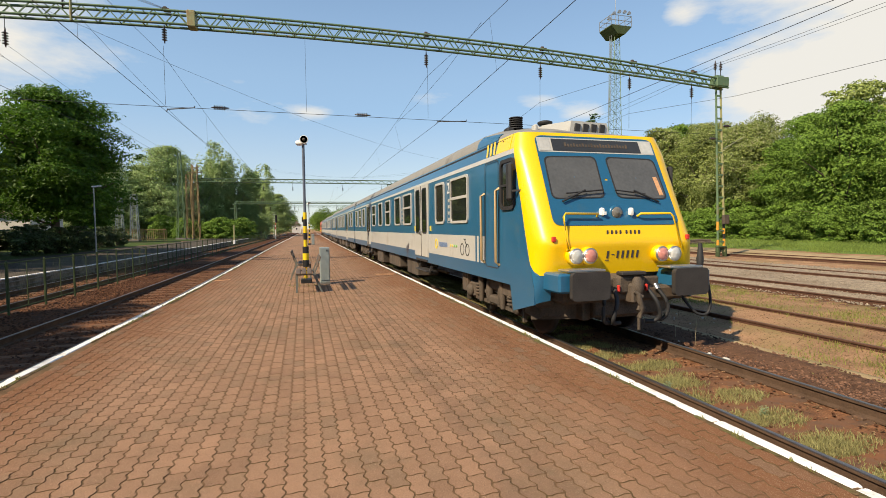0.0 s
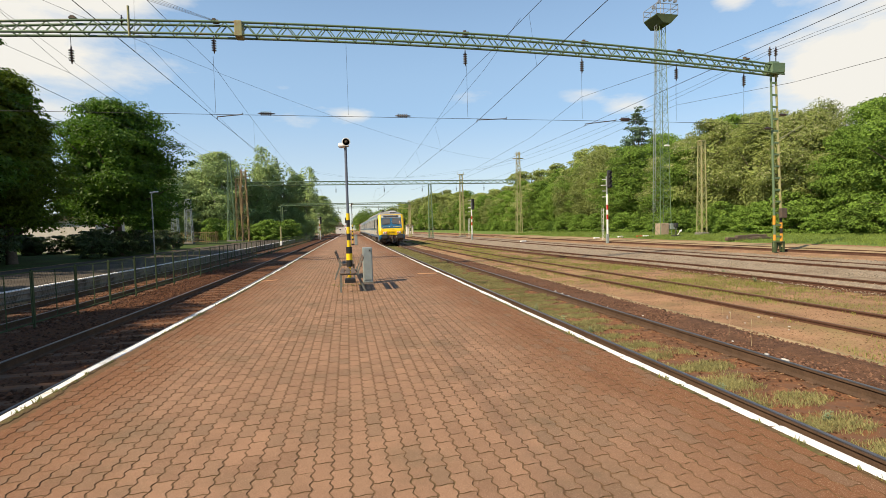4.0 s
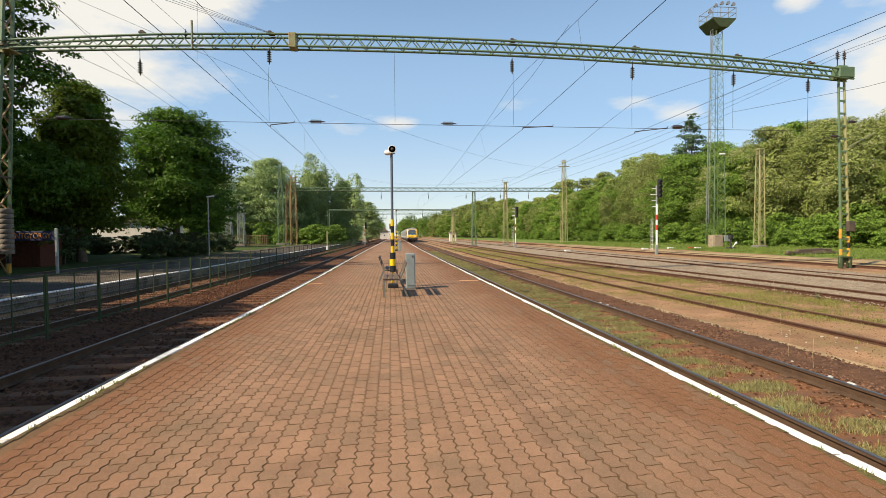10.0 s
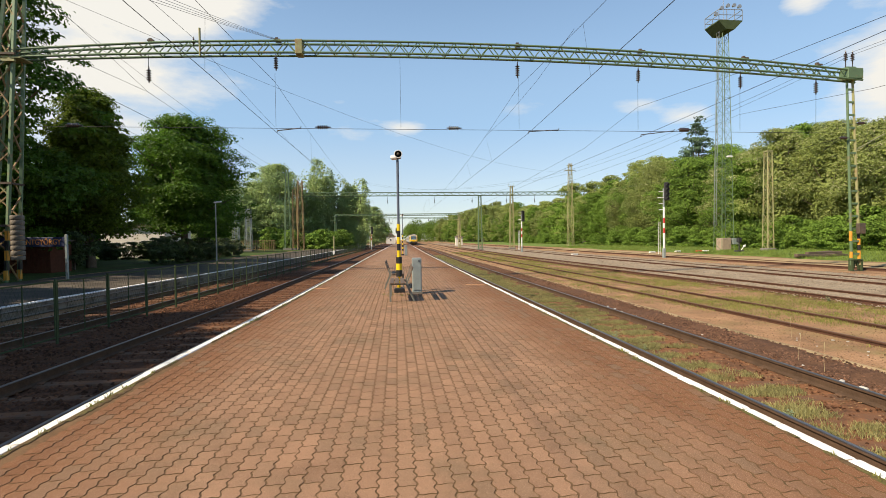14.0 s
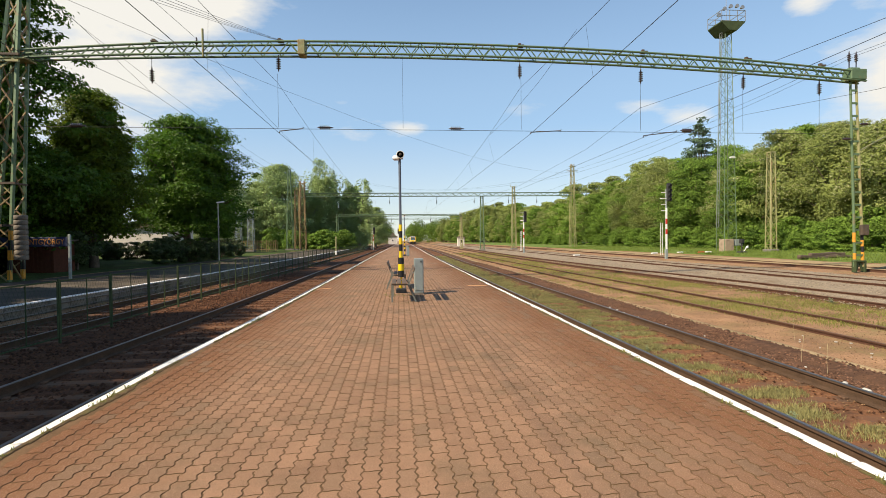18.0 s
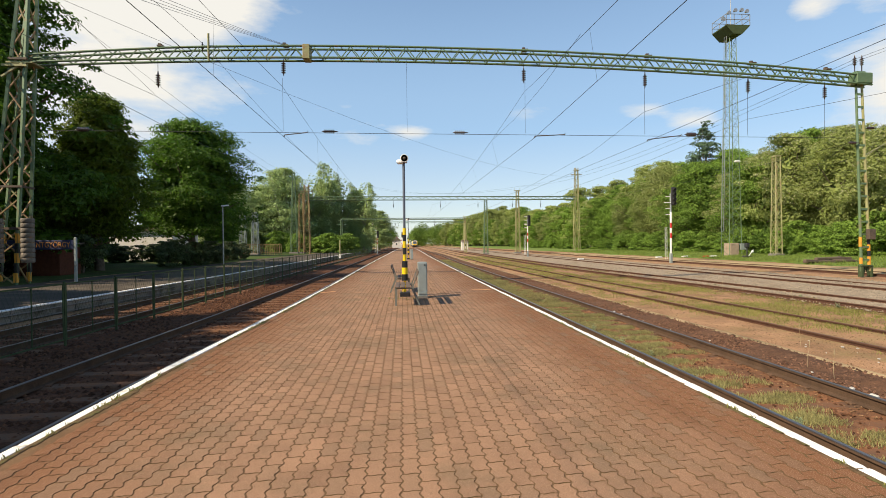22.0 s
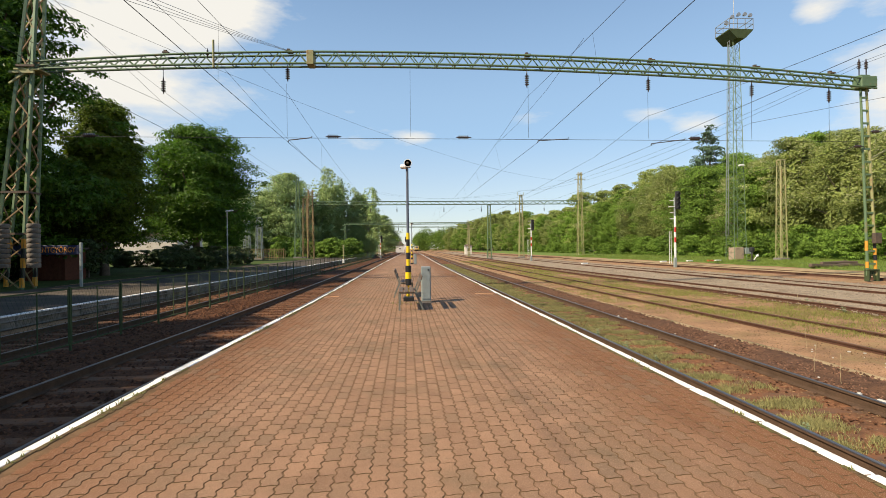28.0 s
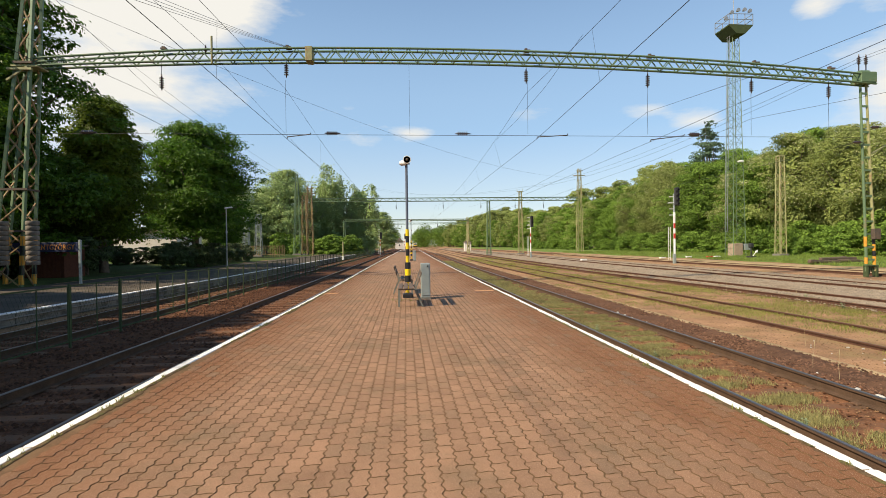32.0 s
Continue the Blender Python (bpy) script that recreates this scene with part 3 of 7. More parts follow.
def build_ground():
    xs = sorted({x for x, _ in PROFILE} | {float(x) for x in range(-16, 44, 2)})
    ys = [-1800, -600, -200, -80, -20, 0, 10, 20, 30, 40, 60, 80, 120, 180, 260, 400, 700, 1200, 2600]
    sh = Shape().grid(lambda x, y: (x, y, ground_z(x)), xs, ys)
    tagged(part("ground", sh, M["ground"]), "brown dirt with thin patchy grass between the tracks", "ground", kind="structure")
    strip("grass_verge", M["grass"], 26.0, 90, -20, 320, 0.05, "green mown grass verge before the wood", "grass", 2, 3, 0.05, 1.2)
    # this verge's grass colour is darkened to carry the trees' shade
    strip("grass_verge", M["shade_toned_grass"], -90, -14.3, -20, 300, 0.05, "green grass under the trees behind the side platform, darkened for shade", "grass", 2, 3, 0.05)
    strip("sandy_path", M["sand"], 22.6, 26.4, 6, 75, 0.06, "pale bare sandy strip beside the outer siding", "path", 0.4, 1, 0.02, 0.5)
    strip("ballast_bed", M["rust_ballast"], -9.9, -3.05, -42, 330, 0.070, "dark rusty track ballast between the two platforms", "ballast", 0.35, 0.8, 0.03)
    strip("ballast_bed", M["rust_soil"], 3.0, 6.60, -42, 330, 0.072, "rust-stained ballast of the platform track", "ballast", 0.35, 0.8, 0.03, 0.2)
    strip("ballast_shoulder", M["shoulder"], 5.56, 6.82, -42, 120, 0.080, "dark brown ballast along the outer rail of the main track", "ballast", 0.15, 0.5, 0.03, 0.06)
    strip("gravel_bed", M["grey_ballast"], 13.4, 20.6, -42, 260, 0.06, "grey gravel around the sidings", "gravel", 0.5, 1.0, 0.03, 0.3)
    strip("dirt_path", M["sand"], 6.70, 6.98, 2, 120, 0.035, "yellowish sandy edge along the track bed", "path", 0.05, 0.4, 0.01, 0.10)


def rail_profile(c, z):
    """Flat-bottomed rail outline round x = c with its head at z."""
    p = [(-0.062, -0.15), (0.062, -0.15), (0.062, -0.138), (0.012, -0.118), (0.012, -0.040), (0.035, -0.030), (0.035, -0.012),
         (-0.035, -0.012), (-0.035, -0.030), (-0.012, -0.040), (-0.012, -0.118), (-0.062, -0.138)]
    return [(c + x, z + h) for x, h in p]


SLEEPER = None


def track(center, z, y0, y1, label, shiny, near=None, gauge=1.54, lead=None):
    """One track: two rails with worn heads, sleepers in the ballast, clips."""
    global SLEEPER
    tr = thing("railway_track", pose(center, 0, z), label, "railway track", "tracks of the station", "structure")
    aside = bend if center > 0 else drift
    if lead:            # the track leans in towards its neighbour: rows of (y, sideways)
        aside = lambda y: bend(y) + float(np.interp(y, [r[0] for r in lead], [r[1] for r in lead]))
    for s in (-1, 1):
        r = part("rail", swept(rail_profile(s * gauge / 2, 0), y0, y1, aside), M["rail_main" if shiny else "rail_side"], tr)
        c = s * gauge / 2
        part("rail_head", swept([(c - 0.022, -0.0125), (c + 0.022, -0.0125), (c + 0.022, -0.004), (c + 0.016, 0), (c - 0.016, 0), (c - 0.022, -0.004)],
                                       y0, y1, aside), M["rail_top"] if shiny else M["rust_head"], r)
    if SLEEPER is None:
        SLEEPER = Shape().box((0, 0, -0.215), (2.5, 0.24, 0.13), None, 0.03)
        for s in (-1, 1):
            for d in (-0.10, 0.10):
                SLEEPER.box((s * gauge / 2 + d, 0, -0.14), (0.07, 0.10, 0.035), None, 0.01)
        SLEEPER = SLEEPER.mesh("sleeper", M["sleeper"])
    rest = Shape()
    y = y0
    while y < min(y1, 130):
        if near and near[0] < y < near[1]:
            part("sleeper", SLEEPER, None, tr, at=pose(aside(y) + rnd(-0.02, 0.02), y, rnd(-0.01, 0.01), 0, 0, rnd(-0.6, 0.6)))
        else:
            rest.box((aside(y), y, -0.215), (2.5, 0.24, 0.13))
        y += 0.65
    if rest.v:
        tagged(part("sleepers", rest, M["sleeper"], tr), kind="stuff")
    return tr


def build_tracks():
    track(-4.43, RAIL, -40, 300, "platform track on rusty ballast, with worn rails, in tree shade", True, (1.5, 30))
    track(-8.30, RAIL, -40, 300, "shaded track beside the far side platform", True, (5, 30))
    track(4.70, RAIL, -40, 520, "main track beside the platform with polished rail heads", True, (1.5, 40))
    track(8.95, -0.36, -40, 420, "little-used grassy siding with rusty rails", False,
          lead=((9, 0.12), (15, 0.0), (21, -0.17), (28, -0.33), (43, -0.48), (80, -0.45), (150, 0.0)))
    track(13.6, -0.34, -40, 420, "siding with rusty rails in grey gravel", False, (8, 30), lead=((13, 0.18), (20, -0.08), (27, -0.5), (35, -0.9), (55, -1.3), (90, -1.2), (160, -0.2)))
    track(18.1, -0.26, -40, 420, "siding with rusty rails in grey gravel", False, (14, 36))
    track(23.3, -0.13, -40, 300, "outer siding with rusty rails in sandy ground", False)


PX0, PX1 = -2.97, 3.06      # platform edges


def slab(sh, xa, xb, ya, yb, z0, z1, da, db, bevel=0.0):
    """A block from xa to xb whose two ends, at ya and yb, stand aside by da and db."""
    k = len(sh.v)
    sh.box(((xa + xb) / 2, (ya + yb) / 2, (z0 + z1) / 2), (xb - xa, yb - ya, z1 - z0), None, bevel)
    sh.v[k:] = [(x + da + (db - da) * (y - ya) / (yb - ya), y, z) for x, y, z in sh.v[k:]]
    return sh


def ringed(rings):
    """A solid through rings of points that follow one another along y."""
    n, m = len(rings[0]), len(rings)
    fs = [tuple(range(n)), tuple(range(m * n - 1, (m - 1) * n - 1, -1))]
    fs += [(j * n + k, (j + 1) * n + k, (j + 1) * n + (k + 1) % n, j * n + (k + 1) % n) for j in range(m - 1) for k in range(n)]
    return Shape().add([p for r in rings for p in r], fs)


def build_platform():
    ys = [-40, 6, 14, 24, 34, 60, 95, 140, 190]
    rings = []
    for y in ys:
        l, r = PX0 + 0.04 + drift(y), PX1 - 0.04 + drift(y, RIGHT_DRIFT)
        rings.append([(l, y, -0.7), (r, y, -0.7), (r, y, -0.004), (l, y, -0.004)])
    body = ringed(rings)
    plat = part("platform", body, M["joint"])
    tagged(plat, "low island platform paved with red-brown wavy concrete blocks", "platform", kind="structure")
    for s, x, rows in ((-1, PX0, LEFT_DRIFT), (1, PX1, RIGHT_DRIFT)):
        i = 0
        y = -40.0
        while y < 190:
            n = 1.0 if -4 <= y < 30 else 2.0 if y < 60 else 10.0
            c = x - s * 0.055 + rnd(-0.006, 0.006)
            k = slab(Shape(), c - 0.055, c + 0.055, y, y + n - 0.009, -0.34, rnd(-0.003, 0.007), drift(y, rows), drift(y + n, rows), 0.012)
            part("edge_stone", k, M["white_line"], plat, "white-painted concrete edge stone" if i == 0 else "")
            y += n
            i += 1
    for x0, x1, y0, y1 in ((-2.62, -2.18, 15.72, 15.98), (2.24, 2.84, 15.98, 15.80)):
        st = Shape().add([(x0, y0, 0.003), (x1, y1, 0.003), (x1, y1 + 0.16, 0.003), (x0, y0 + 0.16, 0.003), (x0, y0, -0.002), (x1, y1, -0.002), (x1, y1 + 0.16, -0.002), (x0, y0 + 0.16, -0.002)],
                         [(0, 1, 2, 3), (0, 4, 5, 1), (1, 5, 6, 2), (2, 6, 7, 3), (3, 7, 4, 0)])
        part("paint_stripe", st, M["orange_stripe"], plat, "faded orange paint stripe across the paving")
    return plat


BLOCK_W, BLOCK_L = 0.1176, 0.226


def block_outline(g=0.0095):
    """Wavy concrete paving block seen from above; its waves fit those of its neighbours, laid half a length off."""
    w, h = BLOCK_W / 2 - g / 2, BLOCK_L / 2 - g * 0.42
    wave = [(-1 + 2 * i / 14, 0.0105 * math.sin(4 * math.pi * i / 14 + 0.6)) for i in range(15)]
    pts = [(w + o, t * h) for t, o in wave]
    pts += [(w * 0.45, h + 0.006), (0, h), (-w * 0.45, h - 0.006)]
    pts += [(-w + o, t * h) for t, o in reversed(wave)]
    pts += [(-w * 0.45, -h - 0.006), (0, -h), (w * 0.45, -h + 0.006)]
    return pts


def build_paving(plat):
    out = block_outline()
    n = len(out)

    def block(sh, m):
        top = [m @ Vector((x * 0.98, y * 0.988, 0.0)) for x, y in out]
        low = [m @ Vector((x, y, -0.012)) for x, y in out]
        fs = [tuple(range(n))] + [((k + 1) % n, k, n + k, n + (k + 1) % n) for k in range(n)]
        sh.add(top + low, fs)
    one = Shape()
    block(one, Matrix())
    one = one.mesh("paving_block", M["paver"])

    def dirty_sides(me):
        me.materials.append(M["joint"])
        for f in me.polygons:
            f.material_index = 0 if len(f.vertices) == n else 1
    dirty_sides(one)
    rest = Shape()
    x_in0, x_in1 = PX0 + 0.125, PX1 - 0.125
    cols = int((x_in1 - x_in0) / BLOCK_W)
    off = (-0.023 - x_in0) % BLOCK_W
    count = 0
    for c in range(cols):
        x = x_in0 + off + (c + 0.5) * BLOCK_W
        y = 3.34 - 36.5 * BLOCK_L + (BLOCK_L / 2 if c % 2 else 0)
        while y < 30:
            m = pose(x + rnd(-0.0015, 0.0015), y, rnd(-0.001, 0.001), rnd(-0.25, 0.25), rnd(-0.25, 0.25), rnd(-0.4, 0.4))
            if x - BLOCK_W / 2 < x_in0 - 0.01 + drift(y) or x > x_in1 + drift(y, RIGHT_DRIFT):
                pass
            elif 2.7 < y < 4.55 and abs(x - 0.35) < 2.1:
                part("paving_block", one, None, plat, at=m)
                count += 1
            else:
                block(rest, m)
            y += BLOCK_L
    rest = rest.mesh("paving_blocks", M["paver_far"])
    dirty_sides(rest)
    tagged(part("paving_blocks", rest, None, plat), kind="stuff")
    far = Shape()
    for y in [-39.4 + i for i in range(35)] + [30.0 + i for i in range(158)]:
        xa, xb = x_in0 + drift(y), x_in1 + drift(y, RIGHT_DRIFT)
        n_cols = 12
        for c in range(n_cols):
            xc, xd = xa + (xb - xa) * c / n_cols, xa + (xb - xa) * (c + 1) / n_cols
            far.box(((xc + xd) / 2, y + 0.5, -0.012), (xd - xc - 0.012, 0.985, 0.024))
    tagged(part("paving_rows", far, M["paver_far"], plat), kind="stuff")


# ---- lattice steel ----
def lattice_mast(sh, h, w0, w1, bays, leg=0.07, brace=0.04, rungs=True, depth=None):
    """Four legs that taper from w0 to w1, with zigzag bracing. Base at the origin."""
    d0, d1 = (w0, w1) if depth is None else depth

    def c(k, t):
        w, d = w0 + (w1 - w0) * t, d0 + (d1 - d0) * t
        return Vector((((-1, 1, 1, -1)[k]) * w / 2, ((-1, -1, 1, 1)[k]) * d / 2, h * t))
    for k in range(4):
        sh.bar(c(k, 0), c(k, 1), leg)
    for f in range(4):
        a, b = f, (f + 1) % 4
        for i in range(bays):
            t0, t1 = i / bays, (i + 1) / bays
            p, q = (a, b) if i % 2 else (b, a)
            sh.bar(c(p, t0), c(q, t1), brace)
            if i and rungs:
                sh.bar(c(a, t0), c(b, t0), brace * 0.8)
    return sh


def beam_truss(owner, mat, pts, hgt, wid, chord=0.09, brace=0.05):
    """A box truss along bottom points: four chords, and a web of zigzag bars. hgt: its depth, a number or one for each point."""
    pts = [Vector(p) for p in pts]
    hs = [Vector((0, 0, h)) for h in (hgt if hasattr(hgt, "__len__") else [hgt] * len(pts))]
    web = Shape()
    for s in (-1, 1):
        o = Vector((0, s * wid / 2, 0))
        part("bottom_chord", Shape().tube([p + o for p in pts], chord * 0.7, 4), mat, owner)
        part("top_chord", Shape().tube([p + o + u for p, u in zip(pts, hs)], chord * 0.7, 4), mat, owner)
    for k, (p, q) in enumerate(zip(pts, pts[1:])):
        m, u = (p + q) / 2, (hs[k] + hs[k + 1]) / 2
        for s in (-1, 1):
            o = Vector((0, s * wid / 2, 0))
            web.bar(p + o, m + o + u, brace).bar(m + o + u, q + o, brace)
        o = Vector((0, wid / 2, 0))
        web.bar(p + o, p - o, brace * 0.8)
        if k % 2 == 0:
            web.bar(p + o + hs[k], p - o + hs[k], brace * 0.8)
    tagged(part("web", web, mat, owner), kind="stuff")


def insulator_shape(sh, o, n=5, r=0.085, pitch=0.085, axis="z"):
    prof = [(0.02, -0.12)]
    for i in range(n):
        z = i * pitch
        prof += [(0.03, z - 0.02), (r, z), (r * 0.92, z + 0.018), (0.035, z + 0.045)]
    prof += [(0.02, n * pitch + 0.10)]
    return sh.lathe(prof, o, axis, 10)


GY = 21.6


def beam_z(x):
    """Bottom chord of the near gantry, gently cambered."""
    return 9.53 - 0.00175 * (x - 1.0) ** 2


def build_gantry():
    g = thing("overhead_line_gantry", pose(0, GY, 0), "green lattice steel portal carrying overhead wires across all tracks", "gantry", "overhead line gantries")
    x0, x1 = -15.2, 22.0
    n = 47
    pts = [(x0 + (x1 - x0) * i / n, 0, beam_z(x0 + (x1 - x0) * i / n)) for i in range(n + 1)]
    beam_truss(g, M["green"], pts, [float(np.interp(p[0], [-15.2, -9.2, -4.0, 7.0, 15.0, 22.0], [0.30, 0.46, 0.50, 0.50, 0.48, 0.40])) for p in pts], 0.40, 0.072, 0.036)
    joint = Shape().box((-4.0, 0, beam_z(-4.0) + 0.25), (0.30, 0.54, 0.62), None, 0.02)
    part("joint_plate", joint, M["olive"], g, "bolted splice plate")
    # right mast: two posts with batten plates
    for s, mat in ((-1, "green"), (1, "olive")):
        m = Shape().tube([(21.87 + s * 0.215, 0, 0), (21.52 + s * 0.145, 0, beam_z(21.4) + 0.3)], [0.085, 0.07], 4)
        part("mast_post", m, M[mat], g, "green channel post" if s < 0 else "rust-streaked channel post")
    for i in range(15):
        w, cx = 0.40 - 0.009 * i, 21.85 - 0.022 * i
        part("batten", Shape().box((cx, -0.03, 0.55 + i * 0.6), (w, 0.05, 0.09)).box((cx, 0.04, 0.55 + i * 0.6), (w, 0.03, 0.05)), M["green"], g)
    foot = Shape().box((21.87, 0, 0.26), (0.60, 0.24, 0.08), None, 0.02)
    for s in (-1, 1):
        foot.box((21.87 + s * 0.24, 0, 0.0), (0.08, 0.22, 0.52)).bar((21.87 + s * 0.16, 0, -0.2), (21.87, 0, 0.28), 0.07)
    part("foot", foot, M["fence"], g, "dark green steel foot")
    for s, z, d, col in ((1, 1.45, 0.36, "black_paint"), (1, 1.12, 0.30, "orange_paint"), (1, 0.84, 0.26, "black_paint"), (1, 0.50, 0.40, "orange_paint"),
                         (-1, 1.40, 0.46, "orange_paint"), (-1, 0.50, 0.30, "orange_paint")):
        part("warning_band", Shape().tube([(21.86 + s * 0.208 - 0.036 * z, 0, z - d / 2), (21.86 + s * 0.205 - 0.036 * z, 0, z + d / 2)], 0.089, 4), M[col], g)
    for x, z in ((21.2, 6.05), (22.1, 6.75)):
        part("side_insulator", insulator_shape(Shape(), (x - 0.2, -0.1, z), 4, 0.07, 0.08, "x"), M["insulator"], g, "brown ribbed insulator on the mast")
    part("stay_bar", Shape().bar((21.8, -0.05, 5.5), (24.0, 0.6, 6.4), 0.05), M["olive"], g, "thin slanting stay bar")
    part("switch_box", Shape().box((21.95, -0.18, 1.75), (0.34, 0.2, 0.5), None, 0.02), M["under"], g, "brown steel box on the mast")
    cap = Shape().box((21.6, 0, beam_z(21.4) + 0.26), (0.80, 0.52, 0.50), None, 0.03).box((21.5, 0, beam_z(21.4) + 0.55), (0.5, 0.3, 0.1), None, 0.02)
    part("cap", cap, M["green"], g, "box head on the mast")
    for s in (-0.18, 0.18):
        sh = Shape().tube([(21.5 + s, 0, beam_z(21.4) + 0.4), (21.5 + s, 0, beam_z(21.4) + 1.25)], 0.025, 6)
        insulator_shape(sh, (21.5 + s, 0, beam_z(21.4) + 0.95), 4)
        part("post_insulator", sh, M["insulator"], g)
    # left tower, taller than the beam
    lean = lambda z: 1.12 * z / 13.2

    def leant(sh):
        sh.v = [(x + lean(z), y, z) for x, y, z in sh.v]
        return sh
    lace = lattice_mast(Shape(), 13.2, 1.16, 0.28, 15, 0.001, 0.05, rungs=False, depth=(0.70, 0.46))
    tw = part("tower", leant(lace), M["rusty"], g, "tall tapering lattice tower with rust-streaked lacing", pose(-16.22, 0, 0.0))
    for i, j in ((-1, -1), (1, -1), (1, 1), (-1, 1)):
        part("leg", leant(Shape().bar((i * 0.58, j * 0.35, 0), (i * 0.14, j * 0.23, 13.2), 0.11)), M["green"], tw, "green steel leg")
    for z in (2.3, 4.0, 9.15):
        w = 0.62 - 0.034 * z
        rg = Shape().bar((-w, -0.36, z), (w + 0.1, -0.36, z), 0.09).bar((w, -0.4, z), (w, 0.4, z), 0.07)
        part("rung", leant(rg), M["under"], tw, "dark crossbar")
    for k in range(4):
        for i, col in enumerate(("orange_paint", "black_paint", "orange_paint", "black_paint", "orange_paint")):
            z = 0.30 + i * 0.40
            w, d = 0.58 - 0.033 * z, 0.35 - 0.009 * z
            part("warning_band", Shape().box((((-1, 1, 1, -1)[k]) * w + lean(z), ((-1, -1, 1, 1)[k]) * d, z), (0.128, 0.128, 0.39)), M[col], tw)
    shelf = Shape().box((0.85, 0, beam_z(-15.2) - 0.05), (1.0, 0.7, 0.06)).bar((0.2, -0.36, beam_z(-15.2) - 0.65), (1.0, -0.36, beam_z(-15.2) - 0.1), 0.07)
    shelf.bar((0.25, -0.4, beam_z(-15.2) - 0.2), (1.2, -0.4, beam_z(-15.2) - 0.2), 0.09)
    part("bracket", shelf, M["olive"], tw, "rusty beam seat")
    # hanging insulators
    for x, dz in ((-10.15, 0.80), (-5.0, 0.36), (5.45, 0.52), (11.05, 0.51), (16.0, 0.49), (19.8, 0.48)):
        z = beam_z(x) - dz
        sh = insulator_shape(Shape(), (x, 0, z - 0.22), 5, 0.10, 0.095)
        sh.tube([(x, 0, z + 0.2), (x, 0, beam_z(x))], 0.012, 5)
        part("hanging_insulator", sh, M["insulator"], g, "ribbed dark hanging insulator")
    # small fittings on the top
    for x in (-10.0, -4.9, 5.5, 11.2, 16.2, 19.9):
        sh = Shape().box((x, 0, beam_z(x) + 0.57), (0.24, 0.3, 0.06)).box((x - 0.05, 0, beam_z(x) + 0.63), (0.12, 0.12, 0.12))
        part("saddle", sh, M["under"], g)
    part("pin", Shape().tube([(-8.0, -0.24, beam_z(-8.0) - 0.15), (-8.0, -0.24, beam_z(-8.0) + 1.0)], 0.045, 6), M["olive"], g)
    disc = Shape().lathe([(0.21, 0.0), (0.23, 0.02), (0.23, 0.16), (0.21, 0.18)], (0, 0, 0), "z", 14).mesh("tension_weight", M["dark_concrete"])
    for dx in (-0.08, 1.08):
        for i in range(9):
            part("tension_weight", disc, None, g, "grey iron tensioning weight" if i == 0 else "", pose(-15.95 + dx, -0.75, 0.92 + i * 0.198))


def far_gantry(y, x0, x1, z, hl, hr, label, deep=0.58, wl=0.95):
    g = thing("overhead_line_gantry", pose(0, y, 0), label, "gantry", "overhead line gantries")
    n = 36
    pts = [(x0 + (x1 - x0) * i / n, 0, z) for i in range(n + 1)]
    beam_truss(g, M["green"], pts, deep, 0.5, 0.075, 0.05)
    for x, h, mat in ((x0, hl, "rusty" if wl > 0.6 else "green"), (x1, hr, "olive")):
        t = lattice_mast(Shape(), h, wl if x == x0 else min(wl, 0.95), 0.7 * wl if x == x0 else min(wl, 0.95) * 0.5, 11, 0.085, 0.045)
        t.bar((-1.0, 0, h - 1.2), (1.0, 0, h - 1.2), 0.12).bar((-0.6, 0, h - 0.4), (0.6, 0, h - 0.4), 0.1)
        part("mast", t, M[mat], g, "", pose(x, 0, ground_z(x)))
    for x in (-6, -1.5, 6.5, 13, 19, 24):
        if x0 < x < x1:
            sh = insulator_shape(Shape(), (x, 0, z - 1.2), 5, 0.12, 0.11)
            sh.tube([(x, 0, z - 0.6), (x, 0, z)], 0.02, 5)
            part("hanging_insulator", sh, M["insulator"], g)


def span(sh, a, b, sag, r, n=12):
    a, b = Vector(a), Vector(b)
    sh.tube([a + (b - a) * (i / n) - Vector((0, 0, sag * 4 * (i / n) * (1 - i / n))) for i in range(n + 1)], r, 5, False)


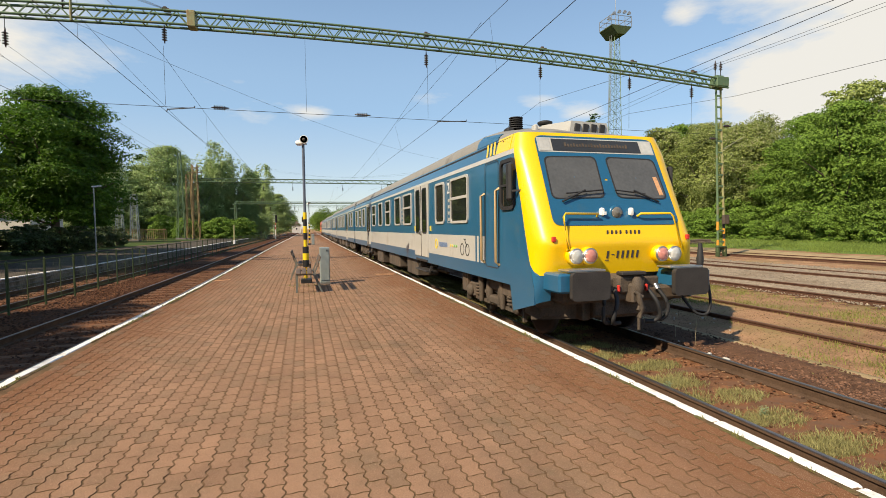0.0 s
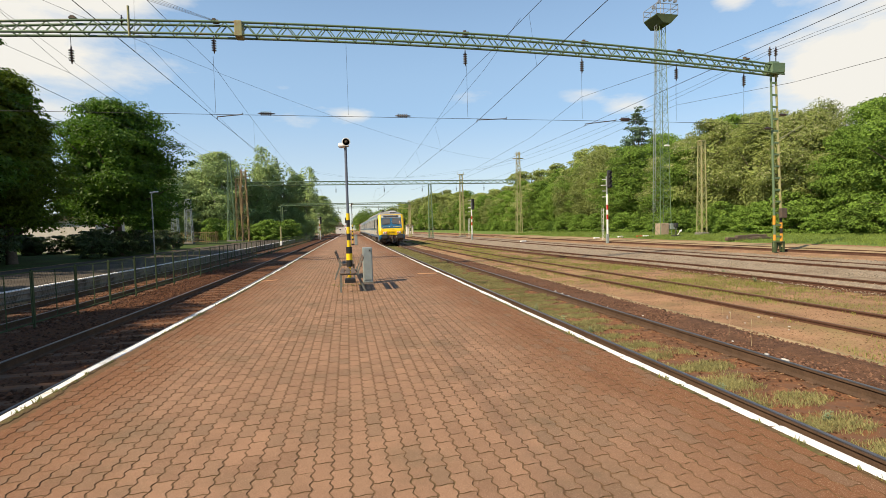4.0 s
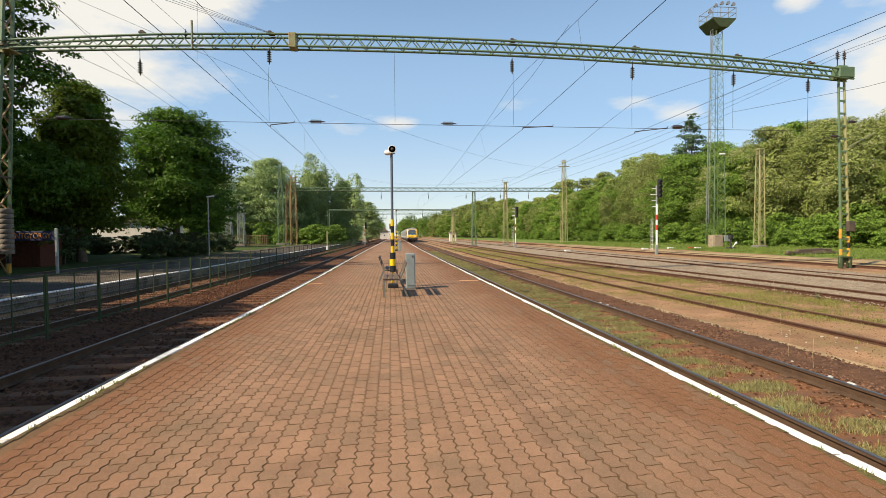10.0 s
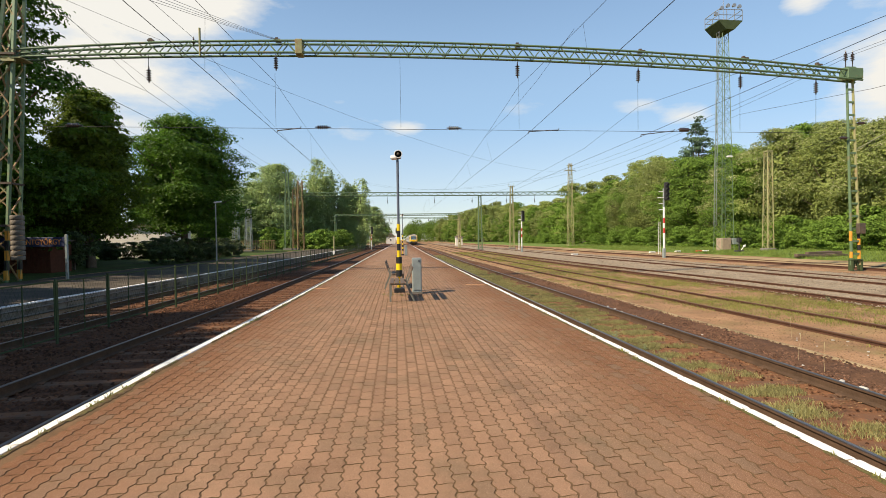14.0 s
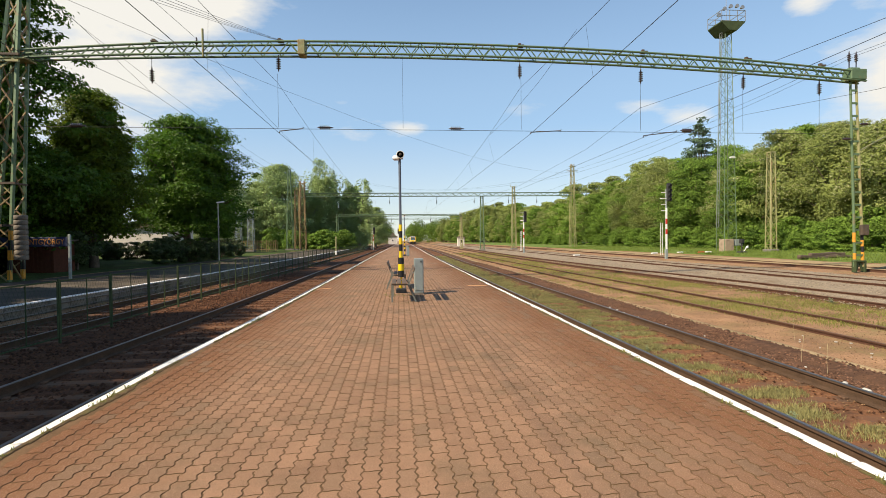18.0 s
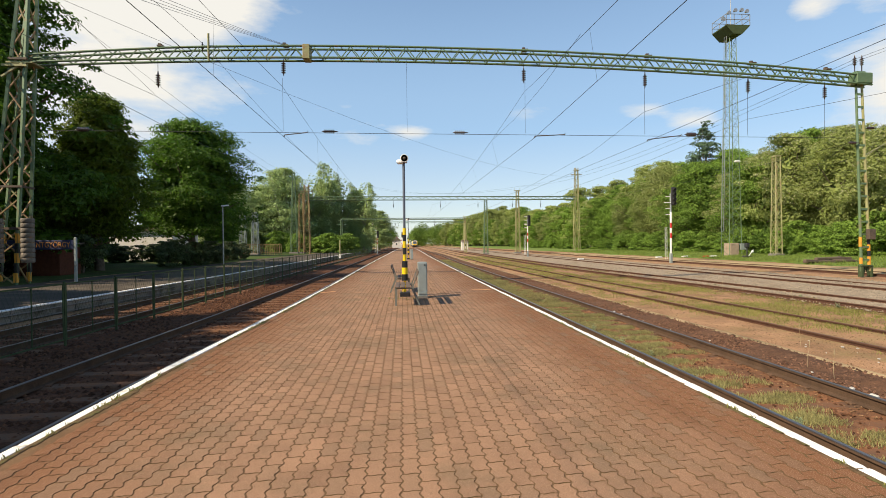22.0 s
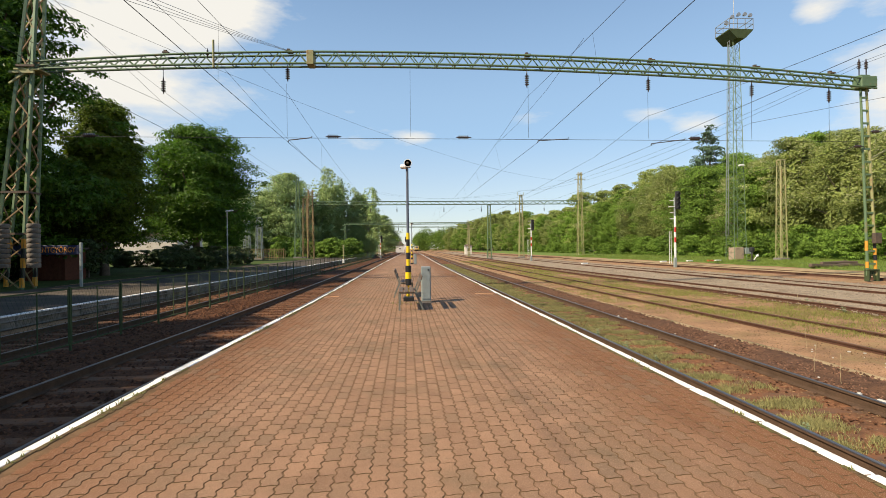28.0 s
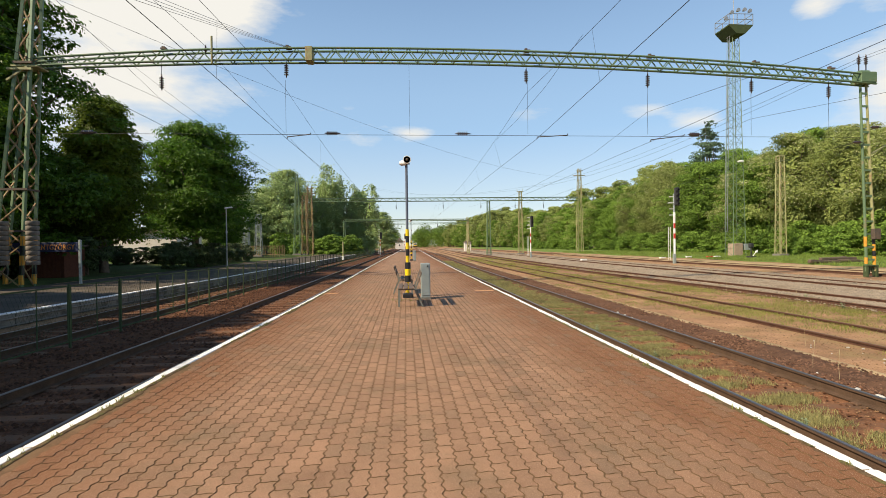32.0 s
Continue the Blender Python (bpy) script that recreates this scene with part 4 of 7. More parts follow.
def build_wires():
    stations = [-40.0, GY, 84.0, 146.0, 208.0, 270.0]
    # contact wire (x at the stations, z), carrying cable (x, z at the portals), what it runs over
    for xs, cz, mx, mz, lab in (((-5.6, -5.02, -4.0, -3.6, -3.0, -2.2), 6.15, -5.05, 8.29, "over the shaded platform track"),
                                ((4.1, 5.90, 5.1, 5.9, 6.1, 6.9), 6.18, 5.46, 8.22, "over the main track"),
                                ((-8.6, -9.2, -7.6, -7.4, -6.6, -6.0), 6.2, -10.2, 7.80, "over the side track")):
        c = thing("catenary", pose(0, 0, 0), "contact wire and carrying cable " + lab, "overhead wire", "overhead wires")
        con, mes = Shape(), Shape()
        for i, (ya, yb) in enumerate(zip(stations, stations[1:])):
            xa, xb = xs[i], xs[i + 1]
            ma, mb = (mx, mx) if i == 0 else (mx if i == 1 else xa, xb)
            con.tube([(xa, ya, cz), (xb, yb, cz)], 0.0085, 5, False)
            span(mes, (ma, ya, mz), (mb, yb, mz), 1.2, 0.007, 14)
            for k in range(1, 8):
                t = k / 8
                y = ya + (yb - ya) * t
                part("dropper", Shape().bar((xa + (xb - xa) * t, y, cz), (ma + (mb - ma) * t, y, mz - 1.2 * 4 * t * (1 - t)), 0.005), M["wire"], c)
        if mx > 0:
            st = Shape().tube([(5.42, 14.5, 7.80), (5.45, 18.6, 7.55), (5.5, 23.8, 7.55), (5.45, 29.0, 7.70)], 0.006, 5, False)
            part("stitch_wire", st, M["wire"], c, "slack stitch wire at the portal")
        part("contact_wire", con, M["wire"], c)
        part("carrying_cable", mes, M["wire"], c)
    aux = thing("catenary", pose(0, 0, 0), "high feeder wire crossing the portal at an insulated pin", "overhead wire", "overhead wires")
    sh = Shape()
    span(sh, (-8.0, -40, 10.2), (-8.3, GY, 10.03), 0.9, 0.0075, 14)
    span(sh, (-8.3, GY, 10.03), (-7.6, 84, 10.0), 1.1, 0.0075, 14)
    part("feeder", sh, M["wire"], aux)
    part("pin_insulator", insulator_shape(Shape(), (-8.3, -0.1 + GY, 9.82), 2, 0.07, 0.08), M["insulator"], aux, "small dark pin insulator")
    sd = thing("catenary", pose(0, 0, 0), "contact wires over the sidings", "overhead wire", "overhead wires")
    part("contact_wire", Shape().tube([(10.5, -30, 6.07), (11.15, GY, 6.07), (10.6, 84, 5.9), (9.8, 146, 5.9)], 0.008, 5, False), M["wire"], sd)
    part("carrying_cable", Shape().tube([(11.0, -20, 6.3), (11.0, 8.0, 6.25), (11.0, 14.6, 6.69), (11.01, GY, 7.41), (11.0, 28.0, 6.72), (10.9, 45, 6.3), (10.8, 84, 7.9)], 0.007, 5, False), M["wire"], sd)
    part("carrying_cable", Shape().tube([(16.0, -20, 6.2), (16.0, 8.0, 6.0), (16.0, 15.2, 6.38), (15.95, GY, 7.13), (15.9, 30, 6.75), (15.5, 50, 6.5), (15.5, 84, 7.2)], 0.007, 5, False), M["wire"], sd)
    part("carrying_cable", Shape().tube([(-10.0, 6.0, 10.35), (-10.2, GY, 7.80)], 0.0065, 5, False), M["wire"], sd)
    cs = thing("cross_span", pose(0, GY, 0), "cross-span wire below the gantry with insulators and steady arms", "overhead wire")
    z = 6.40
    sh = Shape()
    span(sh, (-15.3, 0, z - 0.05), (21.5, 0, z - 0.1), 0.0, 0.010)
    for x in (0.25, -5.05, 5.5, 11.03, 15.98, 19.8):
        top = beam_z(x) if x == 0.25 else beam_z(x) - 0.8
        sh.bar((x, 0, z), (x, 0, top), 0.010)
    part("span_wire", sh, M["wire"], cs)
    for x in (-3.05, 2.62, -13.1, 13.3):
        part("strain_insulator", insulator_shape(Shape(), (x - 0.25, 0, z), 5, 0.10, 0.09, "x"), M["insulator"], cs, "brown ribbed strain insulator")
    for x, tip, low in ((-5.02, -4.03, 6.15), (5.90, 7.30, 6.18), (11.15, 12.75, 6.07)):
        arm = Shape().tube([(x, 0, low), (x + 0.03, 0, low + 0.09), (tip, 0, z - 0.05), (tip + 0.02, 0, z + 0.02)], 0.022, 6)
        part("steady_arm", arm, M["buffer"], cs, "thin bent steady arm")
    f = thing("feeder_lines", pose(0, 0, 0), "thin bundle of feeder wires running to the gantry joint", "overhead wire", "overhead wires")
    for i in range(4):
        sh = Shape()
        span(sh, (-4.9 - i * 0.05, GY, beam_z(-4.9) + 0.62), (-5.6 - i * 0.27, 10.0, 6.75), 0.05, 0.006)
        part("feeder", sh, M["galvanised"], f)
    r = thing("feeder_lines", pose(0, 0, 0), "feeder wires on the mast heads beside the sidings", "overhead wire", "overhead wires")
    for a, b, sag in (((21.32, GY, 10.0), (19.5, 84, 11.3), 1.3), ((21.68, GY, 10.0), (20.4, 84, 11.3), 1.5), ((21.32, GY, 10.0), (19.3, -30, 10.2), 0.7), ((21.68, GY, 10.0), (20.0, -30, 10.2), 0.7),
                      ((21.3, GY, 6.1), (30.5, 84, 9.5), 0.7), ((22.1, GY, 6.8), (35.0, 43.5, 6.4), 0.3), ((-15.5, GY, 8.2), (-15.5, 84, 10.3), 0.9), ((-15.5, GY, 12.6), (-15.2, 84, 11.2), 0.9),
                      ((-14.5, GY, 12.0), (30.4, 84, 13.0), 2.0), ((19.9, 84, 10.9), (-8.9, 135, 17.5), 1.5), ((20.3, 84, 11.3), (-8.9, 135, 17.0), 1.5)):
        sh = Shape()
        span(sh, a, b, sag, 0.008)
        part("feeder", sh, M["wire"], r)


# ---- trees ----
def leaves(sh, lobes, count, size, rng, fill=0.25, thin=1.0):
    """Scatters folded leaf sprays over a set of lobes (centre, radii): dense on top, ragged at the rim, thin below."""
    wts = [r[0] * r[1] + r[0] * r[2] + r[1] * r[2] for _, r in lobes]
    tot = sum(wts)
    vs, fs = [], []
    for (c, r), w in zip(lobes, wts):
        k = max(6, int(count * w / tot))
        d = rng.normal(size=(k, 3))
        d[:, 2] = np.where(rng.random(k) < 0.55, np.abs(d[:, 2]), d[:, 2])
        d /= np.linalg.norm(d, axis=1)[:, None]
        rad = np.where(rng.random(k) < fill, rng.random(k) ** 0.5, 0.55 + 0.42 * rng.random(k) + 0.16 * np.abs(rng.normal(size=k)))
        p = np.array(c) + d * np.array(r) * rad[:, None]
        p[:, 2] -= 0.18 * r[2] * (rad > 1.0)
        nrm = d + rng.normal(size=(k, 3)) * 0.38 + np.array((0, 0, 0.5))
        nrm /= np.linalg.norm(nrm, axis=1)[:, None]
        a = np.cross(nrm, rng.normal(size=(k, 3)))
        a /= np.linalg.norm(a, axis=1)[:, None]
        b = np.cross(nrm, a)
        s = size * (0.5 + 0.9 * rng.random(k))[:, None]
        o = len(vs)
        tip, tail = p + a * s * 0.66 - nrm * s * 0.14, p - a * s * 0.55 - nrm * s * 0.05
        lft, rgt = p + b * s * 0.36 * thin + nrm * s * 0.1, p - b * s * 0.36 * thin + nrm * s * 0.1
        vs.extend(np.stack([tip, lft, tail, rgt], 1).reshape(-1, 3).tolist())
        fs.extend((o + 4 * i, o + 4 * i + 1, o + 4 * i + 2, o + 4 * i + 3) for i in range(k))
    return sh.add(vs, fs)


def crown_lobes(rng, base, top, width, n, lean=(0, 0), form="round"):
    """Many leafy sprays round a rough, bulging outline; form round, point, tall, plume or cone."""
    out = []
    hgt = top - base
    seed = rng.random() * 50
    plumes = [(rng.random() * 6.283, 0.10 + 0.30 * rng.random(), 0.70 + 0.30 * rng.random()) for _ in range(6)]
    for i in range(n):
        t = (i + rng.random()) / n
        a = rng.random() * 6.283
        if form == "plume":             # several upright limbs, each with its own feathery top
            pa, off, reach = plumes[i % len(plumes)]
            t = rng.random() ** 0.8
            w = (0.35 + 0.65 * math.sin(math.pi * min(0.95, 0.2 + 0.8 * t)))
            r = width * (0.060 + 0.055 * rng.random()) * (0.6 + 0.5 * w)
            x, y = math.cos(pa) * off * width * (0.4 + 0.8 * t) + math.cos(a) * width * 0.17 * w, math.sin(pa) * off * width * (0.4 + 0.8 * t) + math.sin(a) * width * 0.17 * w
            out.append(((x, y, base + hgt * t * reach), (r, r, r * 1.5)))
            continue
        if form == "round":
            w = math.sin(math.pi * min(0.97, 0.14 + 0.84 * t)) ** 0.6
        elif form == "point":
            w = min(1.0, 0.6 + 1.2 * t) * (1.04 - t) ** 0.6 * 1.12
        elif form == "tall":
            w = 0.55 + 0.45 * math.sin(math.pi * t)
        else:
            w = (1.02 - t) ** 0.6
        if form != "cone":
            w *= 1.0 + (0.22 if form == "point" else 0.48) * noise.noise((math.cos(a) * 1.3 + seed, math.sin(a) * 1.3, t * 2.6))
        inner = rng.random() < 0.20
        spur = not inner and rng.random() < 0.30
        q = ((0.1 + 0.4 * rng.random()) if inner else (0.92 + 0.20 * rng.random()) if spur else (0.58 + 0.38 * rng.random())) * width / 2 * w
        if form == "cone":
            r = width * 0.16 * w + 0.18
        else:
            r = width * ((0.14 + 0.08 * rng.random()) if inner else (0.040 + 0.035 * rng.random()) if spur else (0.065 + 0.075 * rng.random())) * (0.65 + 0.45 * w)
        z = base + hgt * t + 0.05 * hgt * noise.noise((math.cos(a) * 1.7, math.sin(a) * 1.7, seed))
        out.append(((math.cos(a) * q + lean[0] * t, math.sin(a) * q + lean[1] * t, min(z, top - r * 0.4)), (r * 1.1, r * 1.1, r * {"tall": 1.15, "cone": 0.5}.get(form, 0.50))))
    return out


def tree(name, label, seed, h, base, width, lobes_n, count, size, leaf, bark="bark", form="round", trunk_r=0.22, blossom=0, lean=(0, 0), core=0):
    rng = np.random.default_rng(seed)
    t = thing(name, pose(0, 0, 0), label, "tree")
    lobes = crown_lobes(rng, base, h, width, lobes_n, lean, form)
    tr = Shape()
    top = Vector((lean[0] * 0.7, lean[1] * 0.7, h * 0.78))
    tr.tube([(0, 0, -0.3), (0.04, 0.02, h * 0.12), (lean[0] * 0.2 + 0.1, lean[1] * 0.2, h * 0.4), top], [trunk_r * 1.4, trunk_r, trunk_r * 0.7, trunk_r * 0.2], 9)
    for c, r in lobes[:: max(1, lobes_n // 14)]:
        z0 = max(base * 0.75, c[2] * 0.55)
        s = Vector((lean[0] * 0.4 * z0 / h, lean[1] * 0.4 * z0 / h, z0))
        e = Vector(c)
        tr.tube([s, s.lerp(e, 0.5) + Vector((0, 0, 0.25)), e], [trunk_r * 0.4, trunk_r * 0.25, trunk_r * 0.1], 6, False)
    part("trunk", tr, M[bark], t)
    crown = leaves(Shape(), lobes, count, size, rng)
    if core:                            # the shady inside of the crown
        leaves(crown, [((lean[0] * k, lean[1] * k, base + (h - base) * k), (width * 0.30 * f, width * 0.30 * f, (h - base) * 0.20)) for k, f in ((0.22, 0.85), (0.42, 1.0), (0.62, 0.95), (0.80, 0.6))], core, 0.5, rng, 0.8)
    part("crown", crown, M[leaf], t)
    if blossom:
        part("blossom", leaves(Shape(), [l for l in lobes if l[0][2] > base + (h - base) * 0.3], blossom, size * 0.62, rng, 0.0), M["blossom"], t, "cream hanging blossom clusters")
    return t


def spread_copies(protos, spots):
    """Puts copies of the prototypes at (x, y, scale, kind); the first use of each places the prototype."""
    used = set()
    for x, y, s, k in spots:
        m = pose(x, y, ground_z(x), 0, 0, rnd(0, 360)) @ Matrix.Diagonal((s * rnd(0.92, 1.08), s * rnd(0.92, 1.08), s, 1))
        if k in used:
            copy_thing(protos[k], m)
        else:
            protos[k].matrix_basis = m
            used.add(k)


def build_trees():
    # left of the tracks
    mp = [tree("maple_tree", "broad dark green maple with a dense round crown", 11, 11.6, 2.5, 9.0, 240, 60000, 0.155, "leaf_maple", trunk_r=0.26, core=8000),
          tree("maple_tree", "tall maple with dark dense leaves, some copies added unseen for shade", 12, 13.5, 2.0, 9.5, 150, 30000, 0.24, "leaf_maple", trunk_r=0.3, core=3000),
          tree("lime_tree", "yellow-green tree with a loose pointed crown", 17, 11.4, 2.0, 7.6, 200, 44000, 0.15, "leaf_lime", trunk_r=0.24, form="point", core=8000),
          tree("maple_tree", "tall maple with dark dense leaves, some copies added unseen for shade", 14, 13.5, 1.0, 9.8, 80, 15000, 0.40, "leaf_maple", trunk_r=0.3, core=3000),
          tree("maple_tree", "tall dark maple beside the lattice tower", 15, 15.6, 1.0, 8.6, 230, 52000, 0.19, "leaf_maple", trunk_r=0.28, core=8000)]
    # Copies with y below 15 are out of view, added to cast shade.
    spread_copies(mp, [(-16.4, 40.0, 0.965, 0), (-18.2, 31.2, 0.925, 2), (-20.1, 24.6, 0.97, 4), (-24.0, 27.0, 0.70, 4), (-25.5, 19.5, 0.72, 1), (-25.0, 32.5, 1.0, 1), (-20.8, 12.5, 0.72, 3), (-19.0, 7.0, 1.28, 3), (-17.6, 3.4, 1.26, 3), (-17.6, 0.0, 1.26, 3), (-17.6, -3.0, 1.25, 3), (-23.0, 36.6, 0.70, 3), (-26.5, 37.0, 0.75, 3), (-26.4, 28.2, 0.85, 3), (-29.5, 33.0, 0.95, 3), (-27.0, 44.5, 0.72, 3),
                       (-17.6, -6.4, 1.26, 3), (-17.6, -10.0, 1.24, 3), (-17.6, -14.0, 1.2, 3), (-19.6, -19.0, 1.1, 3), (-18.9, -24.0, 1.0, 3), (-29, 24, 0.95, 3), (-21.2, 18.0, 0.62, 3), (-24.5, 14.5, 0.75, 3), (-28, 28.5, 1.0, 3), (-31, 18, 0.95, 3), (-25, 5, 1.0, 3), (-25, -3, 1.1, 3), (-25, -12, 1.15, 3), (-33, 4, 1.15, 3), (-34, 30, 1.0, 3), (-31, 38, 0.9, 3), (-25, -22, 1.1, 3),
                       (-30, 66, 0.9, 1), (-24.5, 68, 0.85, 1), (-37, 62, 1.0, 3), (-40, 66, 1.0, 3), (-34, 72, 1.0, 3)])
    hedge = [tree("hedge_bush", "trimmed hedge bush behind the platform, leaves darkened for shade", 21, 1.7, 0.1, 2.6, 24, 3000, 0.12, "leaf_hedge", trunk_r=0.05),
             tree("shrub", "fresh green undergrowth shrub at the wood's edge", 22, 3.2, 0.1, 4.2, 44, 5500, 0.17, "leaf_fresh", trunk_r=0.06)]
    spots = [(-16.5 - 0.06 * i + rnd(-0.3, 0.3), 36 + 1.9 * i, rnd(0.8, 1.1), 0) for i in range(10)]
    spots += [(-20.0 - rnd(0, 9), 25 + 1.3 * i, rnd(0.7, 1.1), 0) for i in range(16)]
    spots += [(-18.6 - 0.9 * i + rnd(-0.4, 0.4), 47 - 0.4 * i, rnd(0.8, 0.95), 0) for i in range(12)]
    spots += [(-21.5 - 0.8 * i, 33.0 + 0.9 * i + rnd(-0.6, 0.6), rnd(1.5, 2.0), 0) for i in range(9)]
    spots += [(-17.6 - 1.1 * i, 28.5 + rnd(-1, 1), rnd(0.9, 1.25), 0) for i in range(8)]
    spots += [(38.0 + rnd(-0.9, 0.9), 24 + 3.2 * i, rnd(0.9, 1.15) if 10 < i < 19 else rnd(0.6, 0.95), 1) for i in range(46)]
    spots += [(41.0 + rnd(-0.9, 0.9), 22 + 2.9 * i, rnd(0.9, 1.35), 1) for i in range(13)]
    spots += [(-11.4 - 0.05 * i + rnd(-0.8, 0.8), 94 + 4 * i, rnd(0.7, 1.2), 1) for i in range(12)]
    spots += [(-24.0 + 1.25 * i + rnd(-0.5, 0.5), 97 + rnd(-3, 3), rnd(0.9, 1.5), 1) for i in range(12)]
    spots += [(53 + rnd(-1, 1), 8 + 2.3 * i, rnd(1.4, 1.8), 1) for i in range(50)]
    spots += [(45.5 + rnd(-1, 1), 20 + 3.1 * i, rnd(1.0, 1.3), 1) for i in range(14)]
    spread_copies(hedge, spots)
    # poplars beyond
    pop = [tree("poplar_tree", "tall grey-green poplar with a ragged upright crown", 31, 17.0, 0.8, 8.4, 190, 34000, 0.22, "leaf_poplar", "birch", "plume", 0.3, core=500),
           tree("willow_tree", "pale green willow with a loose rounded crown", 32, 13.0, 1.2, 10.5, 190, 28000, 0.22, "leaf_poplar", "birch", "round", 0.3, core=1500)]
    spread_copies(pop, [(-29.5, 106, 1.06, 1), (-24.6, 104, 1.24, 1), (-19.6, 110, 1.02, 0), (-16.4, 112, 1.16, 0), (-13.4, 114, 1.0, 0), (-8.9, 113, 0.95, 0), (-11.2, 118, 0.9, 0), (-17.0, 116, 1.0, 0), (-33, 100, 1.0, 1),
                        (-7.0, 150, 0.88, 1), (-10.5, 158, 0.95, 1), (-13, 185, 1.0, 1), (-22, 130, 1.0, 1), (-38, 112, 1.0, 1), (-31, 82, 0.75, 1)])
    # the wood on the right
    ac = [tree("acacia_tree", "light green acacia in cream blossom at the wood's edge", 41, 13.4, 2.6, 9.4, 130, 27000, 0.18, "leaf_acacia", form="round", trunk_r=0.22, blossom=5200, core=1800),
          tree("acacia_tree", "tall green acacia with a loose irregular crown", 42, 14.2, 2.4, 8.4, 130, 25000, 0.18, "leaf_acacia", form="tall", trunk_r=0.22, blossom=900, core=1800),
          tree("oak_tree", "fresh green broadleaf tree with a dense layered crown", 43, 12.2, 1.0, 9.8, 150, 29000, 0.20, "leaf_fresh", trunk_r=0.26, core=1800),
          tree("acacia_tree", "green acacia inside the wood", 44, 14.2, 1.0, 9.0, 90, 14000, 0.27, "leaf_acacia", trunk_r=0.22, core=1500),
          tree("oak_tree", "green broadleaf tree inside the wood", 45, 13.0, 0.8, 9.5, 90, 14000, 0.27, "leaf_fresh", trunk_r=0.26, core=1500)]
    profile = [(14, 10.0), (22, 10.5), (29, 12.8), (35, 11.0), (41, 12.6), (51, 14.2), (62, 14.2), (67, 13.7), (73, 15.0), (82, 15.2), (90, 13.4), (104, 14.8), (118, 14.6), (128, 12.6), (139, 9.8),
               (148, 11.2), (161, 12.4), (176, 12.4), (196, 11.2), (215, 15.5), (240, 18.0), (300, 20.0), (400, 21.0)]
    tall = (13.4, 14.2, 12.2, 14.2, 13.0)

    def crown_top(y):
        for (ya, za), (yb, zb) in zip(profile, profile[1:]):
            if ya <= y <= yb:
                return za + (zb - za) * (y - ya) / (yb - ya)
        return 12.0
    pick = random.Random(46)
    spots = [(41.0, 21.0, 0.86, 2), (42.0, 29.5, 1.05, 2), (43.5, 35.5, 0.88, 2)]
    y = 40.0
    i = 0
    while y < 330:
        k = (3 + i % 2) if y > 110 else (0, 1, 0, 2, 0, 2, 1, 1, 2, 1, 2, 2, 0, 1)[i % 14]
        x = 42.5 + pick.uniform(-1.5, 1.5) - max(0, y - 200) * 0.10
        spots.append((x, y, crown_top(y) * pick.uniform(0.80, 1.09) / tall[k] * x / 43, k))
        y += pick.uniform(4.2, 6.6) * (1 if y < 150 else 1.6)
        i += 1
    y = 150.0
    while y < 345:
        for d in (6.0, 13.0):
            x = 42.5 + d + pick.uniform(-2, 2) - max(0, y - 200) * 0.12
            k = 3 + i % 2
            spots.append((x, y, crown_top(y) * pick.uniform(0.84, 0.98) / tall[k] * x / 43, k))
            i += 1
        y += 7.0
    y = 22.0
    while y < 250:
        k = 3 + i % 2 if y > 80 or y < 36 else (1, 0, 2)[i % 3]
        x = 49.0 + pick.uniform(-1.5, 1.5)
        spots.append((x, y, crown_top(y) * pick.uniform(0.95, 1.06) * (0.9 if y > 100 else 1) / tall[k] * x / 43, k))
        y += 5.4 if y < 120 else 8.0
        i += 1
    spread_copies(ac, spots)
    con = tree("spruce_tree", "dark blue-green spruce rising over the wood", 51, 20.4, 3.0, 7.8, 170, 20000, 0.28, "leaf_conifer", form="cone", trunk_r=0.22)
    con.matrix_basis = pose(47.7, 74, 0)
    # far woods close the view
    rng = np.random.default_rng(61)
    far = Shape()
    for k in range(240):
        side = -1 if k % 2 else 1
        y = 330 + rng.random() * 260
        x = side * (11 + rng.random() ** 1.4 * 150)
        h = 12 + rng.random() * 7
        leaves(far, [((x, y, h * 0.5), (5 + 3 * rng.random(), 5, h * 0.55))], 900, 0.75, rng)
    tagged(part("far_wood", far, M["leaf_fresh"]), "distant green woods closing the view along the line", "woods", kind="stuff")


# ---- train ----
CAR = 26.4
W = 1.43
SECT = [(0.87, W - 0.01), (1.15, W), (1.66, W), (3.02, W - 0.02), (3.10, W - 0.03), (3.36, W - 0.10)]


def side_strip(z0, z1, y0, y1, s, t=0.0, n=1):
    """A band of the side wall from z0 to z1; t: how far it stands proud."""
    def xw(z):
        for (za, xa), (zb, xb) in zip(SECT, SECT[1:]):
            if za <= z <= zb:
                return xa + (xb - xa) * (z - za) / (zb - za)
        return SECT[-1][1]
    sh = Shape()
    zs = [z0 + (z1 - z0) * i / n for i in range(n + 1)]
    for za, zb in zip(zs, zs[1:]):
        a, b = xw(za) + t, xw(zb) + t
        q = [(s * a, y0, za), (s * b, y0, zb), (s * b, y1, zb), (s * a, y1, za)]
        i = [(s * (a - 0.05 - t), y0, za), (s * (b - 0.05 - t), y0, zb), (s * (b - 0.05 - t), y1, zb), (s * (a - 0.05 - t), y1, za)]
        fs = [(0, 1, 2, 3), (4, 7, 6, 5), (0, 4, 5, 1), (1, 5, 6, 2), (2, 6, 7, 3), (3, 7, 4, 0)]
        if s > 0:
            fs = [f[::-1] for f in fs]
        sh.add(q + i, fs)
    return sh


